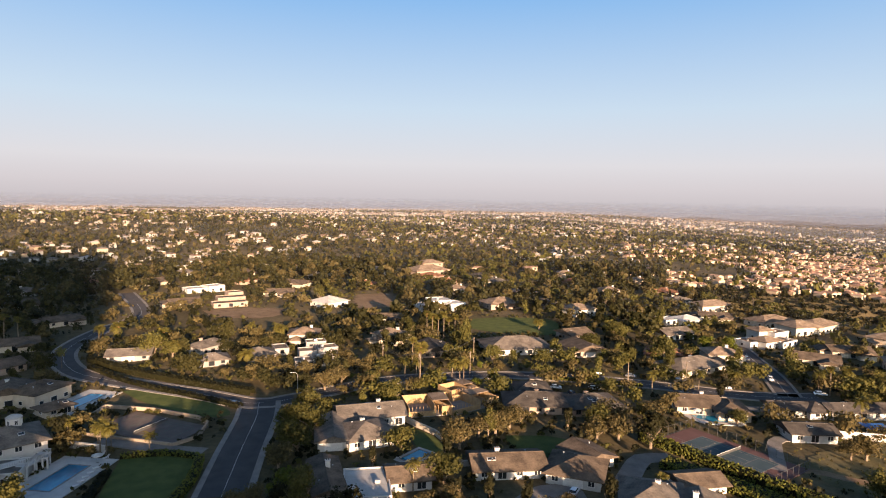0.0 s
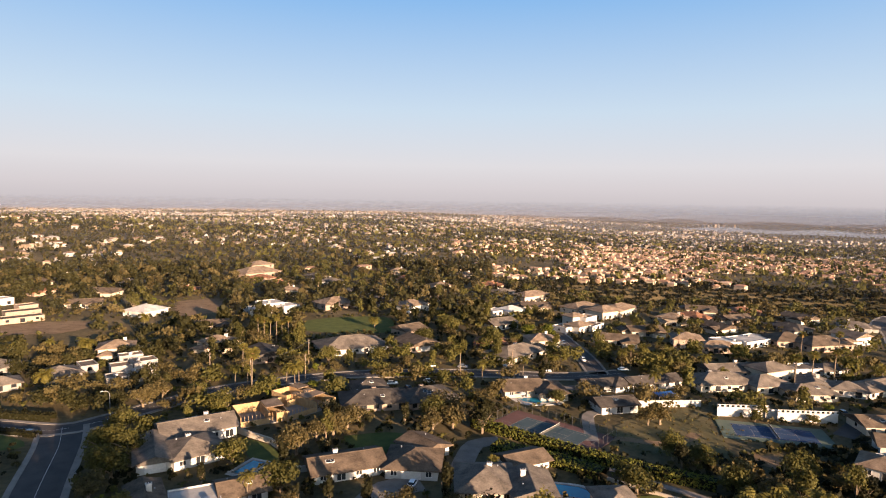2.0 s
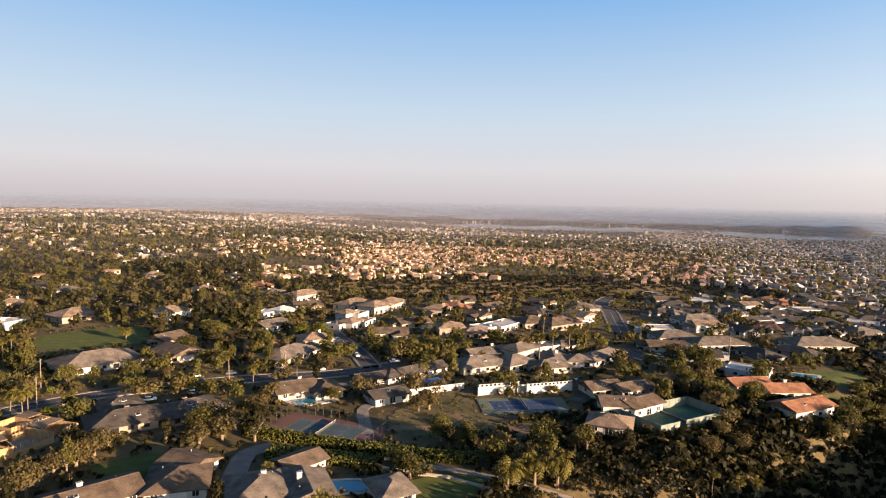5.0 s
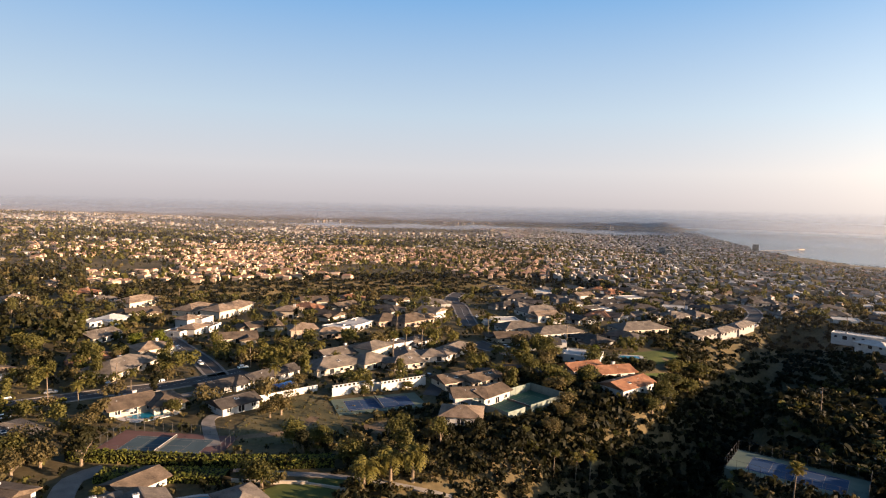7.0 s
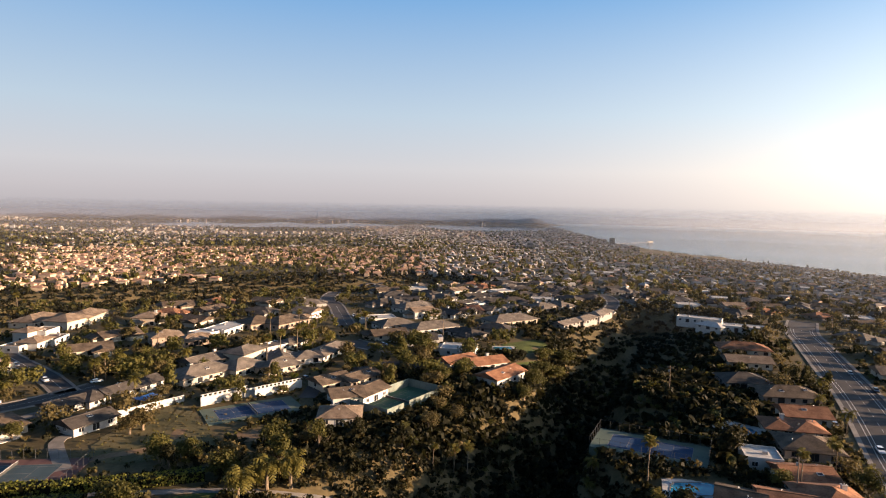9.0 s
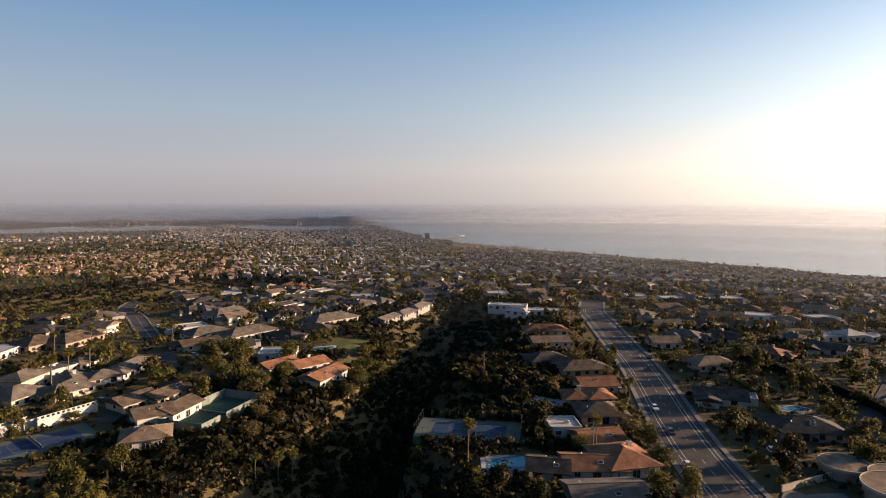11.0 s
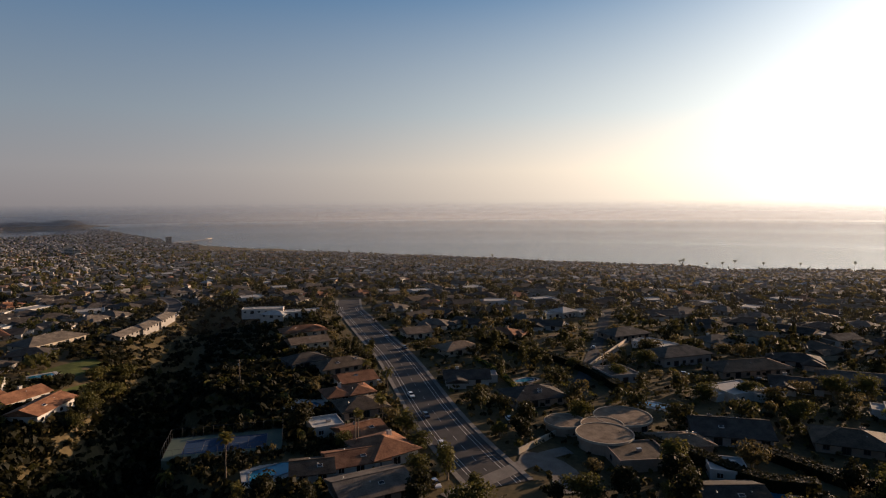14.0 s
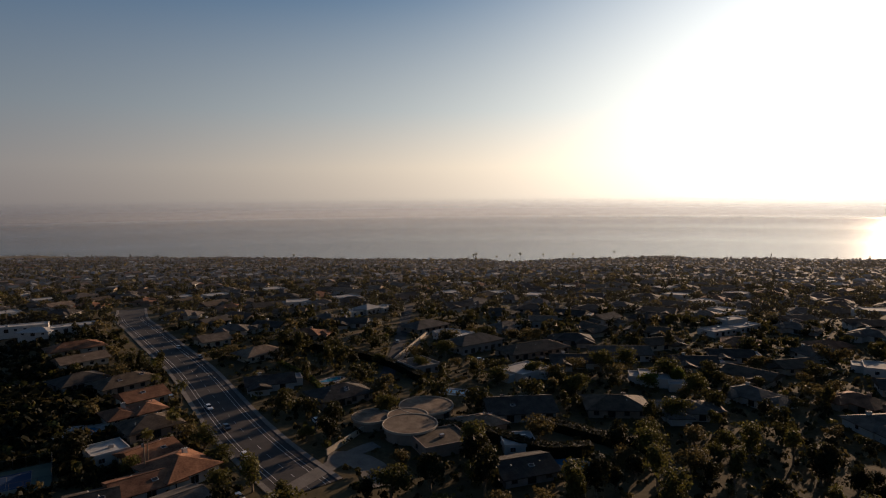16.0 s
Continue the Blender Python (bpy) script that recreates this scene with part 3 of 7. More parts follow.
def flat_roof_mesh(w, d, mat, wall_mat):
    bm = bmesh.new()
    hw, hd, t = w / 2 + 0.05, d / 2 + 0.05, 0.3
    box(bm, -hw + t, hw - t, -hd + t, hd - t, -0.1, 0.12, 0)
    for x0, x1, y0, y1 in ((-hw, hw, -hd, -hd + t), (-hw, hw, hd - t, hd), (-hw, -hw + t, -hd + t, hd - t), (hw - t, hw, -hd + t, hd - t)):
        box(bm, x0, x1, y0, y1, -0.05, 0.5, 1)
    return mesh_bm("roof", bm, [mat, wall_mat])


def chimney_mesh(h, mat):
    def make():
        bm = bmesh.new()
        box(bm, -0.6, 0.6, -0.45, 0.45, 0, h, 0)
        box(bm, -0.72, 0.72, -0.57, 0.57, h, h + 0.16, 0)
        for k in (-0.28, 0.28):
            tube(bm, [(k, 0, h + 0.16), (k, 0, h + 0.5)], [0.14, 0.13], 6, 1)
        return mesh_bm("chimney", bm, [M[mat], M["tyre"]])
    return cached(("chim", h, mat), make)


RNG = random.Random(7)


def block(e, x, y, rz, w, d, h, roof, wall, roofm, z=0.0, detail=2, chimney=False, garage=False, pitch=0.0):
    """One volume of a house: walls, roof, windows. x, y: its middle; front towards its own -y."""
    inv = e.matrix_world.inverted()
    base = inv @ pose(x, y, z, 0, 0, rz)
    bm = bmesh.new()
    box(bm, -w / 2, w / 2, -d / 2, d / 2, -3.0, h)
    pitch = pitch or (0.34 if roof == "hip" else 0.3)
    over = 1.0
    if roof == "gable":
        run = min(w, d) / 2
        if w >= d:
            for s in (-1, 1):
                v = [bm.verts.new((s * w / 2, q, zz)) for q, zz in ((-d / 2, h), (d / 2, h), (0, h + run * pitch))]
                bm.faces.new(v)
        else:
            for s in (-1, 1):
                v = [bm.verts.new((q, s * d / 2, zz)) for q, zz in ((-w / 2, h), (w / 2, h), (0, h + run * pitch))]
                bm.faces.new(v)
    part("wall", bm, M[wall], e, "", base)
    if roof == "flat":
        part("roof", flat_roof_mesh(w, d, M[roofm], M[wall]), None, e, "", base @ pose(0, 0, h))
        if detail > 1 and w > 8:
            ub = bmesh.new()
            box(ub, -0.7, 0.7, -0.5, 0.5, 0.12, 1.0, 0, 0.06)
            part("roof_unit", ub, M["metal"], e, "grey metal air unit", base @ pose(RNG.uniform(-0.3, 0.3) * w, RNG.uniform(-0.2, 0.3) * d, h))
    elif roof != "none":
        me, top = roof_mesh(roof, w, d, over, pitch, M[roofm])
        part("roof", me, None, e, "", base @ pose(0, 0, h + 0.12 - over * pitch * 0.5))
        if detail > 1 and math.hypot(x, y) < 300:
            long, run = max(w, d), min(w, d)
            half = (long - run * (1 if roof == "hip" else 0)) / 2 + (0 if roof == "hip" else over * 0.8)
            if half > 1.0:
                rb = bmesh.new()
                zr = h + 0.12 - over * pitch * 0.5 + (run / 2 + over) * pitch
                box(rb, *((-half, half, -0.22, 0.22) if w >= d else (-0.22, 0.22, -half, half)), zr - 0.12, zr + 0.09, 0, 0.05)
                part("ridge_cap", rb, M[roofm], e, "", base)
        if detail > 1:
            vb = cached("vent", lambda: vent_mesh())
            for _ in range(2):
                sx = RNG.uniform(-0.35, 0.35) * w
                sy = RNG.choice((-0.2, 0.2)) * d
                part("roof_vent", vb, None, e, "", base @ pose(sx, sy, h + 0.1 + (min(w, d) / 2 - min(abs(sy), min(w, d) / 2)) * pitch * 0.8))
    if detail > 1 and roof in ("hip", "gable") and math.hypot(x, y) < 265 and w >= d:
        sky = cached("skylight", lambda: skylight_mesh())
        for k in range(1 + int(w / 18)):
            sy = RNG.choice((-0.28, -0.2, 0.22)) * d
            tilt = math.degrees(math.atan(pitch)) * (1 if sy < 0 else -1)
            part("skylight", sky, None, e, "pale framed roof light", base @ pose(RNG.uniform(-0.3, 0.3) * w, sy, h + 0.16 - over * pitch * 0.5 + (d / 2 + over - abs(sy)) * pitch, tilt))
    if chimney:
        part("chimney", chimney_mesh(2.4, "white" if wall in ("white", "cream") else "tan"), None, e, "", base @ pose(w * RNG.uniform(-0.25, 0.25), d * 0.12, h + 0.3))
    if detail:
        storeys = max(1, int(h / 2.75))
        for s in range(storeys):
            zc = 1.55 + s * (h / storeys)
            near = detail > 1 and math.hypot(x, y) < 235
            n = max(1, int(w / (4.0 if detail > 1 else 6.0)))
            for k in range(n):
                xc = (k + 0.5 - n / 2) * w / n
                if garage and s == 0 and abs(xc) < 3.0:
                    continue
                big = s == 0 and (k % 3 == 1)
                add_window(e, base @ pose(xc, -d / 2, zc - (0.3 if big else 0)), 2.2 if big else 1.5, 2.1 if big else 1.25, wall in ("grey_wall", "tan"), near)
            n = max(1, int(d / 7.0))
            for k in range(n):
                yc = (k + 0.5 - n / 2) * d / n
                for side, turn_ in ((-1, -90), (1, 90)):
                    add_window(e, base @ pose(side * w / 2, yc, zc, 0, 0, turn_), 1.3, 1.2, wall in ("grey_wall", "tan"), near)
    if garage:
        def make():
            gb = bmesh.new()
            for k in range(4):
                box(gb, -2.5, 2.5, -0.07, 0.02, 0.04 + k * 0.55, 0.55 + k * 0.55)
            return mesh_bm("garage_door", gb, M["frame"])
        part("garage_door", cached("garage", make), None, e, "white sectional garage door", base @ pose(0, -d / 2, 0))
    keep(x, y, rz, w / 2 + 1.2, d / 2 + 1.2)


def skylight_mesh():
    bm = bmesh.new()
    box(bm, -0.75, 0.75, -0.55, 0.55, -0.1, 0.12, 0)
    box(bm, -0.65, 0.65, -0.45, 0.45, 0.12, 0.15, 1)
    return mesh_bm("skylight", bm, [M["frame"], M["glass"]])


def vent_mesh():
    bm = bmesh.new()
    tube(bm, [(0, 0, 0), (0, 0, 0.55)], [0.12, 0.12], 6)
    tube(bm, [(0, 0, 0.55), (0, 0, 0.7)], [0.22, 0.1], 6)
    return mesh_bm("roof_vent", bm, M["metal"])


def house(label, wall, roofm, *blocks, detail=2, name="house", lift=0.0, loggia=()):
    """A house of one or more blocks (x, y, turn, width, depth, height, roof[, options])."""
    x, y, rz = blocks[0][:3]
    z = gz(x, y) + lift
    e = thing(name, x, y, z, rz, label, "house")
    for i, b in enumerate(blocks):
        o = b[7] if len(b) > 7 else ""
        block(e, *b[:7], wall, roofm, z, detail, "c" in o, "g" in o)
    inv = e.matrix_world.inverted()
    for lx, ly, lrz, w, d, h, n in loggia:
        m = inv @ pose(lx, ly, z, 0, 0, lrz)
        bm = bmesh.new()
        box(bm, -w / 2, w / 2, -d / 2, d / 2, h, h + 0.3)
        part("balcony", bm, M[wall], e, "", m)
        for k in range(n + 1):
            bm = bmesh.new()
            tube(bm, [(-w / 2 + 0.3 + k * (w - 0.6) / n, -d / 2 + 0.3, 0), (-w / 2 + 0.3 + k * (w - 0.6) / n, -d / 2 + 0.3, h)], [0.28, 0.22], 8)
            part("column", bm, M[wall], e, "", m)
        for k in range(n):
            # arched heads between the columns
            x0, x1 = -w / 2 + 0.5 + k * (w - 0.6) / n, -w / 2 + 0.1 + (k + 1) * (w - 0.6) / n
            bm = bmesh.new()
            pts = [(x0 + (x1 - x0) * (0.5 - 0.5 * math.cos(math.pi * q / 8)), h - 0.7 + 0.6 * math.sin(math.pi * q / 8)) for q in range(9)]
            for (ax, az_), (bx, bz) in zip(pts, pts[1:]):
                vs = [bm.verts.new((px, yy, pz)) for yy in (-d / 2 + 0.15, -d / 2 + 0.45) for px, pz in ((ax, az_), (bx, bz), (bx, h), (ax, h))]
                for q in ((0, 1, 2, 3), (7, 6, 5, 4), (0, 4, 5, 1)):
                    bm.faces.new([vs[i] for i in q])
            part("arch", bm, M[wall], e, "", m)
        for y0, y1, x0, x1 in ((-d / 2, -d / 2 + 0.12, -w / 2, w / 2), (-d / 2, d / 2, -w / 2, -w / 2 + 0.12), (-d / 2, d / 2, w / 2 - 0.12, w / 2)):
            bm = bmesh.new()
            box(bm, x0, x1, y0, y1, h + 1.15, h + 1.28)
            part("handrail", bm, M[wall], e, "", m)
        for k in range(int(w / 0.5)):
            bm = cached("baluster", lambda: baluster_mesh())
            part("baluster", bm, None, e, "", m @ pose(-w / 2 + 0.25 + k * 0.5, -d / 2 + 0.06, h + 0.3))
    return e


def baluster_mesh():
    bm = bmesh.new()
    tube(bm, [(0, 0, 0), (0, 0, 0.3), (0, 0, 0.6), (0, 0, 0.86)], [0.05, 0.1, 0.06, 0.05], 6)
    return mesh_bm("baluster", bm, M["white"])


def sun_lounger(x, y, rz):
    """A white pool lounger with a raised back."""
    z = gz(x, y) + 0.06
    if "lounger" in CACHE:
        return copy_thing(CACHE["lounger"], pose(x, y, z, 0, 0, rz))
    e = thing("sun_lounger", x, y, z, rz, "white cushioned sun lounger on the pool terrace", "lounger", "loungers round the pool")
    bm = bmesh.new()
    box(bm, -0.35, 0.35, -0.95, 0.55, 0.26, 0.32)
    part("frame", bm, M["frame"], e)
    bm = bmesh.new()
    box(bm, -0.33, 0.33, -0.93, 0.5, 0.32, 0.42, 0, 0.03)
    part("mattress", bm, M["frame"], e)
    bm = bmesh.new()
    box(bm, -0.33, 0.33, 0, 0.75, 0, 0.1, 0, 0.03)
    part("backrest", bm, M["white"], e, "", pose(0, 0.5, 0.33, 38))
    for sx in (-0.3, 0.3):
        for sy in (-0.85, 0.45):
            bm = bmesh.new()
            box(bm, sx - 0.03, sx + 0.03, sy - 0.03, sy + 0.03, 0, 0.26)
            part("leg", bm, M["frame"], e)
    CACHE["lounger"] = e
    return e


def parasol(x, y, colour="white"):
    e = thing("parasol", x, y, gz(x, y) + 0.06, 0, "open pale garden parasol beside the pool", "parasol", "pool parasols")
    bm = bmesh.new()
    tube(bm, [(0, 0, 0), (0, 0, 2.5)], [0.04, 0.03], 6)
    part("pole", bm, M["metal"], e)
    bm = bmesh.new()
    top, rim = bm.verts.new((0, 0, 2.7)), [bm.verts.new((1.5 * math.cos(k * math.pi / 4), 1.5 * math.sin(k * math.pi / 4), 2.15)) for k in range(8)]
    low = [bm.verts.new((1.5 * math.cos(k * math.pi / 4), 1.5 * math.sin(k * math.pi / 4), 2.0)) for k in range(8)]
    for k in range(8):
        bm.faces.new((top, rim[k], rim[(k + 1) % 8]))
        bm.faces.new((rim[k], low[k], low[(k + 1) % 8], rim[(k + 1) % 8]))
    part("canopy", bm, M[colour], e)
    bm = bmesh.new()
    tube(bm, [(0, 0, 0), (0, 0, 0.1)], [0.3, 0.28], 10)
    part("base", bm, M["concrete"], e)


# ---- courts, pools, walls, hedges ----
def court(x, y, rz, inner, outer, label, length=36.0, width=18.0, fence="mesh", screen=3.2, lines="concrete"):
    e = thing("tennis_court", x, y, gz(x, y), rz, label, "tennis court")
    bm = bmesh.new()
    box(bm, -length / 2, length / 2, -width / 2, width / 2, -2.5, 0.10)
    part("apron", bm, M[outer], e)
    bm = bmesh.new()
    box(bm, -11.9, 11.9, -5.5, 5.5, 0.10, 0.115)
    part("playing_surface", bm, M[inner], e)
    for x0, x1, y0, y1 in ((-11.9, 11.9, -5.5, -5.38), (-11.9, 11.9, 5.38, 5.5), (-11.9, 11.9, -4.17, -4.07), (-11.9, 11.9, 4.07, 4.17), (-11.9, -11.78, -5.5, 5.5), (11.78, 11.9, -5.5, 5.5),
                           (-6.45, -6.35, -4.1, 4.1), (6.35, 6.45, -4.1, 4.1), (-6.4, 6.4, -0.06, 0.06)):
        bm = bmesh.new()
        box(bm, x0, x1, y0, y1, 0.112, 0.122)
        part("court_line", bm, M[lines], e)
    net = thing("court_net", x, y, gz(x, y), rz, "low dark tennis net with a white tape on two posts", "net")
    for s in (-1, 1):
        bm = bmesh.new()
        tube(bm, [(0, s * 6.3, 0.1), (0, s * 6.3, 1.2)], [0.05, 0.05], 6)
        part("post", bm, M["dark_frame"], net)
    bm = bmesh.new()
    box(bm, -0.015, 0.015, -6.3, 6.3, 0.2, 1.0)
    part("mesh", bm, M["dark_frame"], net)
    bm = bmesh.new()
    box(bm, -0.03, 0.03, -6.3, 6.3, 1.0, 1.08)
    part("tape", bm, M["paint"], net)
    if fence:
        f = thing("fence", x, y, gz(x, y), rz, "tall court fence of posts and wind-screen cloth", "fence")
        post = cached(("post", screen), lambda: post_mesh(screen))
        cn = [(-length / 2, -width / 2), (length / 2, -width / 2), (length / 2, width / 2), (-length / 2, width / 2)]
        for i in range(4):
            (ax, ay), (bx, by) = cn[i], cn[(i + 1) % 4]
            n = round(math.dist(cn[i], cn[(i + 1) % 4]) / 3)
            for k in range(n):
                s = k / n
                part("post", post, None, f, "", pose(ax + (bx - ax) * s, ay + (by - ay) * s, 0))
                if (i, k % 7) == (0, 3):
                    continue
                if fence == "mesh":
                    l = math.dist(cn[i], cn[(i + 1) % 4]) / n
                    pm = cached(("screen", round(l, 2), screen), lambda: screen_mesh(l, screen))
                    part("panel", pm, None, f, "", pose(ax + (bx - ax) * s, ay + (by - ay) * s, 0, 0, 0, math.degrees(math.atan2(by - ay, bx - ax))))
    if fence == "open":
        for i in range(4):
            (ax, ay), (bx, by) = cn[i], cn[(i + 1) % 4]
            for zz in (0.3, screen):
                bm = bmesh.new()
                tube(bm, [(ax, ay, zz), (bx, by, zz)], [0.035, 0.035], 5)
                part("rail", bm, M["dark_frame"], f)
    keep(x, y, rz, length / 2 + 1, width / 2 + 1)
    return e


def post_mesh(h):
    bm = bmesh.new()
    tube(bm, [(0, 0, -1), (0, 0, h + 0.1)], [0.05, 0.05], 6)
    return mesh_bm("post", bm, M["dark_frame"])


def screen_mesh(l, h):
    bm = bmesh.new()
    box(bm, 0.06, l - 0.06, -0.02, 0.02, 0.1, h)
    return mesh_bm("panel", bm, M["mesh_fence"])


def pool(x, y, rz, l, w, label, deck=3.0, shape="box", colour="pool"):
    """A swimming pool with its coping and paved deck."""
    e = thing("swimming_pool", x, y, gz(x, y), rz, label, "pool")
    if shape == "box":
        ring = [(-l / 2, -w / 2), (l / 2, -w / 2), (l / 2, w / 2), (-l / 2, w / 2)]
    elif shape == "angular":
        ring = [(-l / 2, -w / 3), (-l / 4, -w / 2), (l / 2, -w / 2), (l / 2, w * 0.1), (l / 4, w / 2), (-l / 3, w / 2)]
    else:
        ring = [(l / 2 * math.cos(a) * (1 + 0.12 * math.cos(2 * a + 1)), w / 2 * math.sin(a) * (1 + 0.18 * math.sin(2 * a))) for a in np.linspace(0, 2 * math.pi, 22)[:-1]]
    grow = lambda f: [(px * (1 + 2 * f / l), py * (1 + 2 * f / w)) for px, py in ring]
    bm = bmesh.new()
    prism(bm, grow(deck), -0.6, 0.06)
    part("deck", bm, M["deck"], e)
    bm = bmesh.new()
    o, i = grow(0.4), ring
    n = len(ring)
    vo, vi = [bm.verts.new((*p, 0.14)) for p in o], [bm.verts.new((*p, 0.14)) for p in i]
    wo, wi = [bm.verts.new((*p, 0.0)) for p in o], [bm.verts.new((*p, 0.0)) for p in i]
    for k in range(n):
        j = (k + 1) % n
        bm.faces.new((vo[k], vo[j], vi[j], vi[k]))
        bm.faces.new((wo[k], wo[j], vo[j], vo[k]))
        bm.faces.new((vi[k], vi[j], wi[j], wi[k]))
    part("coping", bm, M["concrete"], e)
    bm = bmesh.new()
    prism(bm, ring, -0.3, 0.085)
    part("water_surface", bm, M[colour], e)
    keep(x, y, rz, l / 2 + deck, w / 2 + deck)
    return e


def garden_wall(pts, h, label, mat="white", t=0.35, caps=0.0, name="garden_wall"):
    """A wall along pts with a coping; caps: spacing of its balusters."""
    bm = bmesh.new()
    for (ax, ay), (bx, by) in zip(pts, pts[1:]):
        l, a = math.hypot(bx - ax, by - ay), math.atan2(by - ay, bx - ax)
        sub = bmesh.new()
        box(sub, 0, l, -t / 2, t / 2, -2.5, h, 0)
        box(sub, -0.06, l + 0.06, -t / 2 - 0.08, t / 2 + 0.08, h, h + 0.12, 0)
        if caps:
            n = int(l / caps)
            for k in range(n):
                box(sub, (k + 0.3) * l / n, (k + 0.7) * l / n, -0.12, 0.12, h + 0.12, h + 0.85, 0)
            box(sub, 0, l, -0.18, 0.18, h + 0.85, h + 1.0, 0)
        sub.transform(Matrix.Translation((ax, ay, gz(ax, ay))) @ Matrix.Rotation(a, 4, "Z"))
        tmp = bpy.data.meshes.new("tmp")
        sub.to_mesh(tmp)
        sub.free()
        bm.from_mesh(tmp)
        bpy.data.meshes.remove(tmp)
    return tagged(new(name, mesh_bm(name, bm, M[mat])), label, "wall")


NPR = np.random.RandomState(11)


def leaf_quads(centres, normals, sizes):
    """One uneven four-sided leaf clump at each centre, facing about its normal: (verts, faces, the crown's normals at the verts)."""
    n = len(centres)
    nr = normals + NPR.normal(0, 0.5, (n, 3))
    nr /= np.linalg.norm(nr, axis=1, keepdims=True) + 1e-9
    u = np.cross(nr, NPR.normal(0, 1, (n, 3)))
    u /= np.linalg.norm(u, axis=1, keepdims=True) + 1e-9
    v = np.cross(nr, u)
    verts = []
    for a, b in ((-1, -1), (1, -1), (1, 1), (-1, 1)):
        ra, rb, rn = NPR.uniform(0.2, 0.5, (n, 1)), NPR.uniform(0.2, 0.5, (n, 1)), NPR.uniform(-0.12, 0.12, (n, 1))
        verts.append(centres + (u * a * ra + v * b * rb + nr * rn) * sizes[:, None])
    soft = normals / (np.linalg.norm(normals, axis=1, keepdims=True) + 1e-9) * 0.8 + nr * 0.35
    soft /= np.linalg.norm(soft, axis=1, keepdims=True) + 1e-9
    return np.stack(verts, 1).reshape(-1, 3), np.arange(4 * n).reshape(-1, 4), np.repeat(soft, 4, axis=0)


def hedge(pts, width, height, label, mat="hedge", density=5.0):
    """A clipped hedge: leaf clumps over a core."""
    line = spline(pts, 2.0) if len(pts) > 2 else [tuple(pts[0] + (np.array(pts[1]) - pts[0]) * s) for s in np.linspace(0, 1, 12) for pts in [[np.array(pts[0]), np.array(pts[1])]]]
    e = thing("hedge", line[0][0], line[0][1], gz(*line[0]), 0, label, "hedge")
    inv = e.matrix_world.inverted()
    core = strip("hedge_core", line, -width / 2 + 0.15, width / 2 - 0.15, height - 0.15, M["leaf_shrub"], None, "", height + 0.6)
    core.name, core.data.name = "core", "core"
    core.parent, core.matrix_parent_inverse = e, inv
    ln = np.array(line)
    seg = np.diff(ln, axis=0)
    length = np.hypot(*seg.T)
    n = int(length.sum() * (width + 2 * height) * density)
    k = NPR.choice(len(seg), n, p=length / length.sum())
    base = ln[k] + seg[k] * NPR.rand(n, 1)
    side = np.stack([-seg[k][:, 1], seg[k][:, 0]], 1) / length[k][:, None]
    pick = NPR.rand(n)
    top = pick < width / (width + 2 * height)
    o = np.where(top, NPR.uniform(-0.5, 0.5, n) * width, np.where(NPR.rand(n) < 0.5, -0.5, 0.5) * width)
    hz_ = np.where(top, height, NPR.rand(n) * height) + NPR.normal(0, 0.08, n)
    xy = base + side * o[:, None]
    zz = ground_z(xy[:, 0], xy[:, 1]) + hz_
    nor = np.where(top[:, None], [[0, 0, 1]], np.concatenate([side * np.sign(o)[:, None], np.full((n, 1), 0.3)], 1))
    v, f, soft = leaf_quads(np.column_stack([xy, zz]), nor, NPR.uniform(0.35, 0.75, n))
    ob = new("leaves", mesh_np("leaves", v, f, [M[mat]], None, False, soft))
    ob.parent, ob.matrix_parent_inverse = e, inv
    LINES.append((line, width / 2 + 0.4))
    return e


# ---- trees and palms ----
def crown_arrays(n, rx, rz, size, lobes, low=0.15, seed=0):
    """Leaf clumps on the skin of several lobes: (centres, normals, sizes), base at z = 0, about 2 rz high."""
    rs = np.random.RandomState(seed)
    cs, ns = [], []
    for k in range(lobes):
        a, d = rs.uniform(0, 2 * np.pi), rx * rs.uniform(0.15, 0.62) * (k > 0)
        lr = rx * rs.uniform(0.38, 0.62)
        lz = lr * rs.uniform(0.65, 1.0) * rz / rx
        c = np.array([d * np.cos(a), d * np.sin(a), rz * rs.uniform(0.5, 1.4)])
        m = n // lobes
        q = rs.normal(0, 1, (m, 3))
        q /= np.linalg.norm(q, axis=1, keepdims=True)
        q[:, 2] = np.where(q[:, 2] < -0.5, -q[:, 2], q[:, 2])
        cs.append(c + q * [lr, lr, lz] * rs.uniform(0.42, 1.14, (m, 1)))
        ns.append(q)
    c, nn = np.concatenate(cs), np.concatenate(ns)
    return c, nn, rs.uniform(0.6, 1.25, len(c)) * size


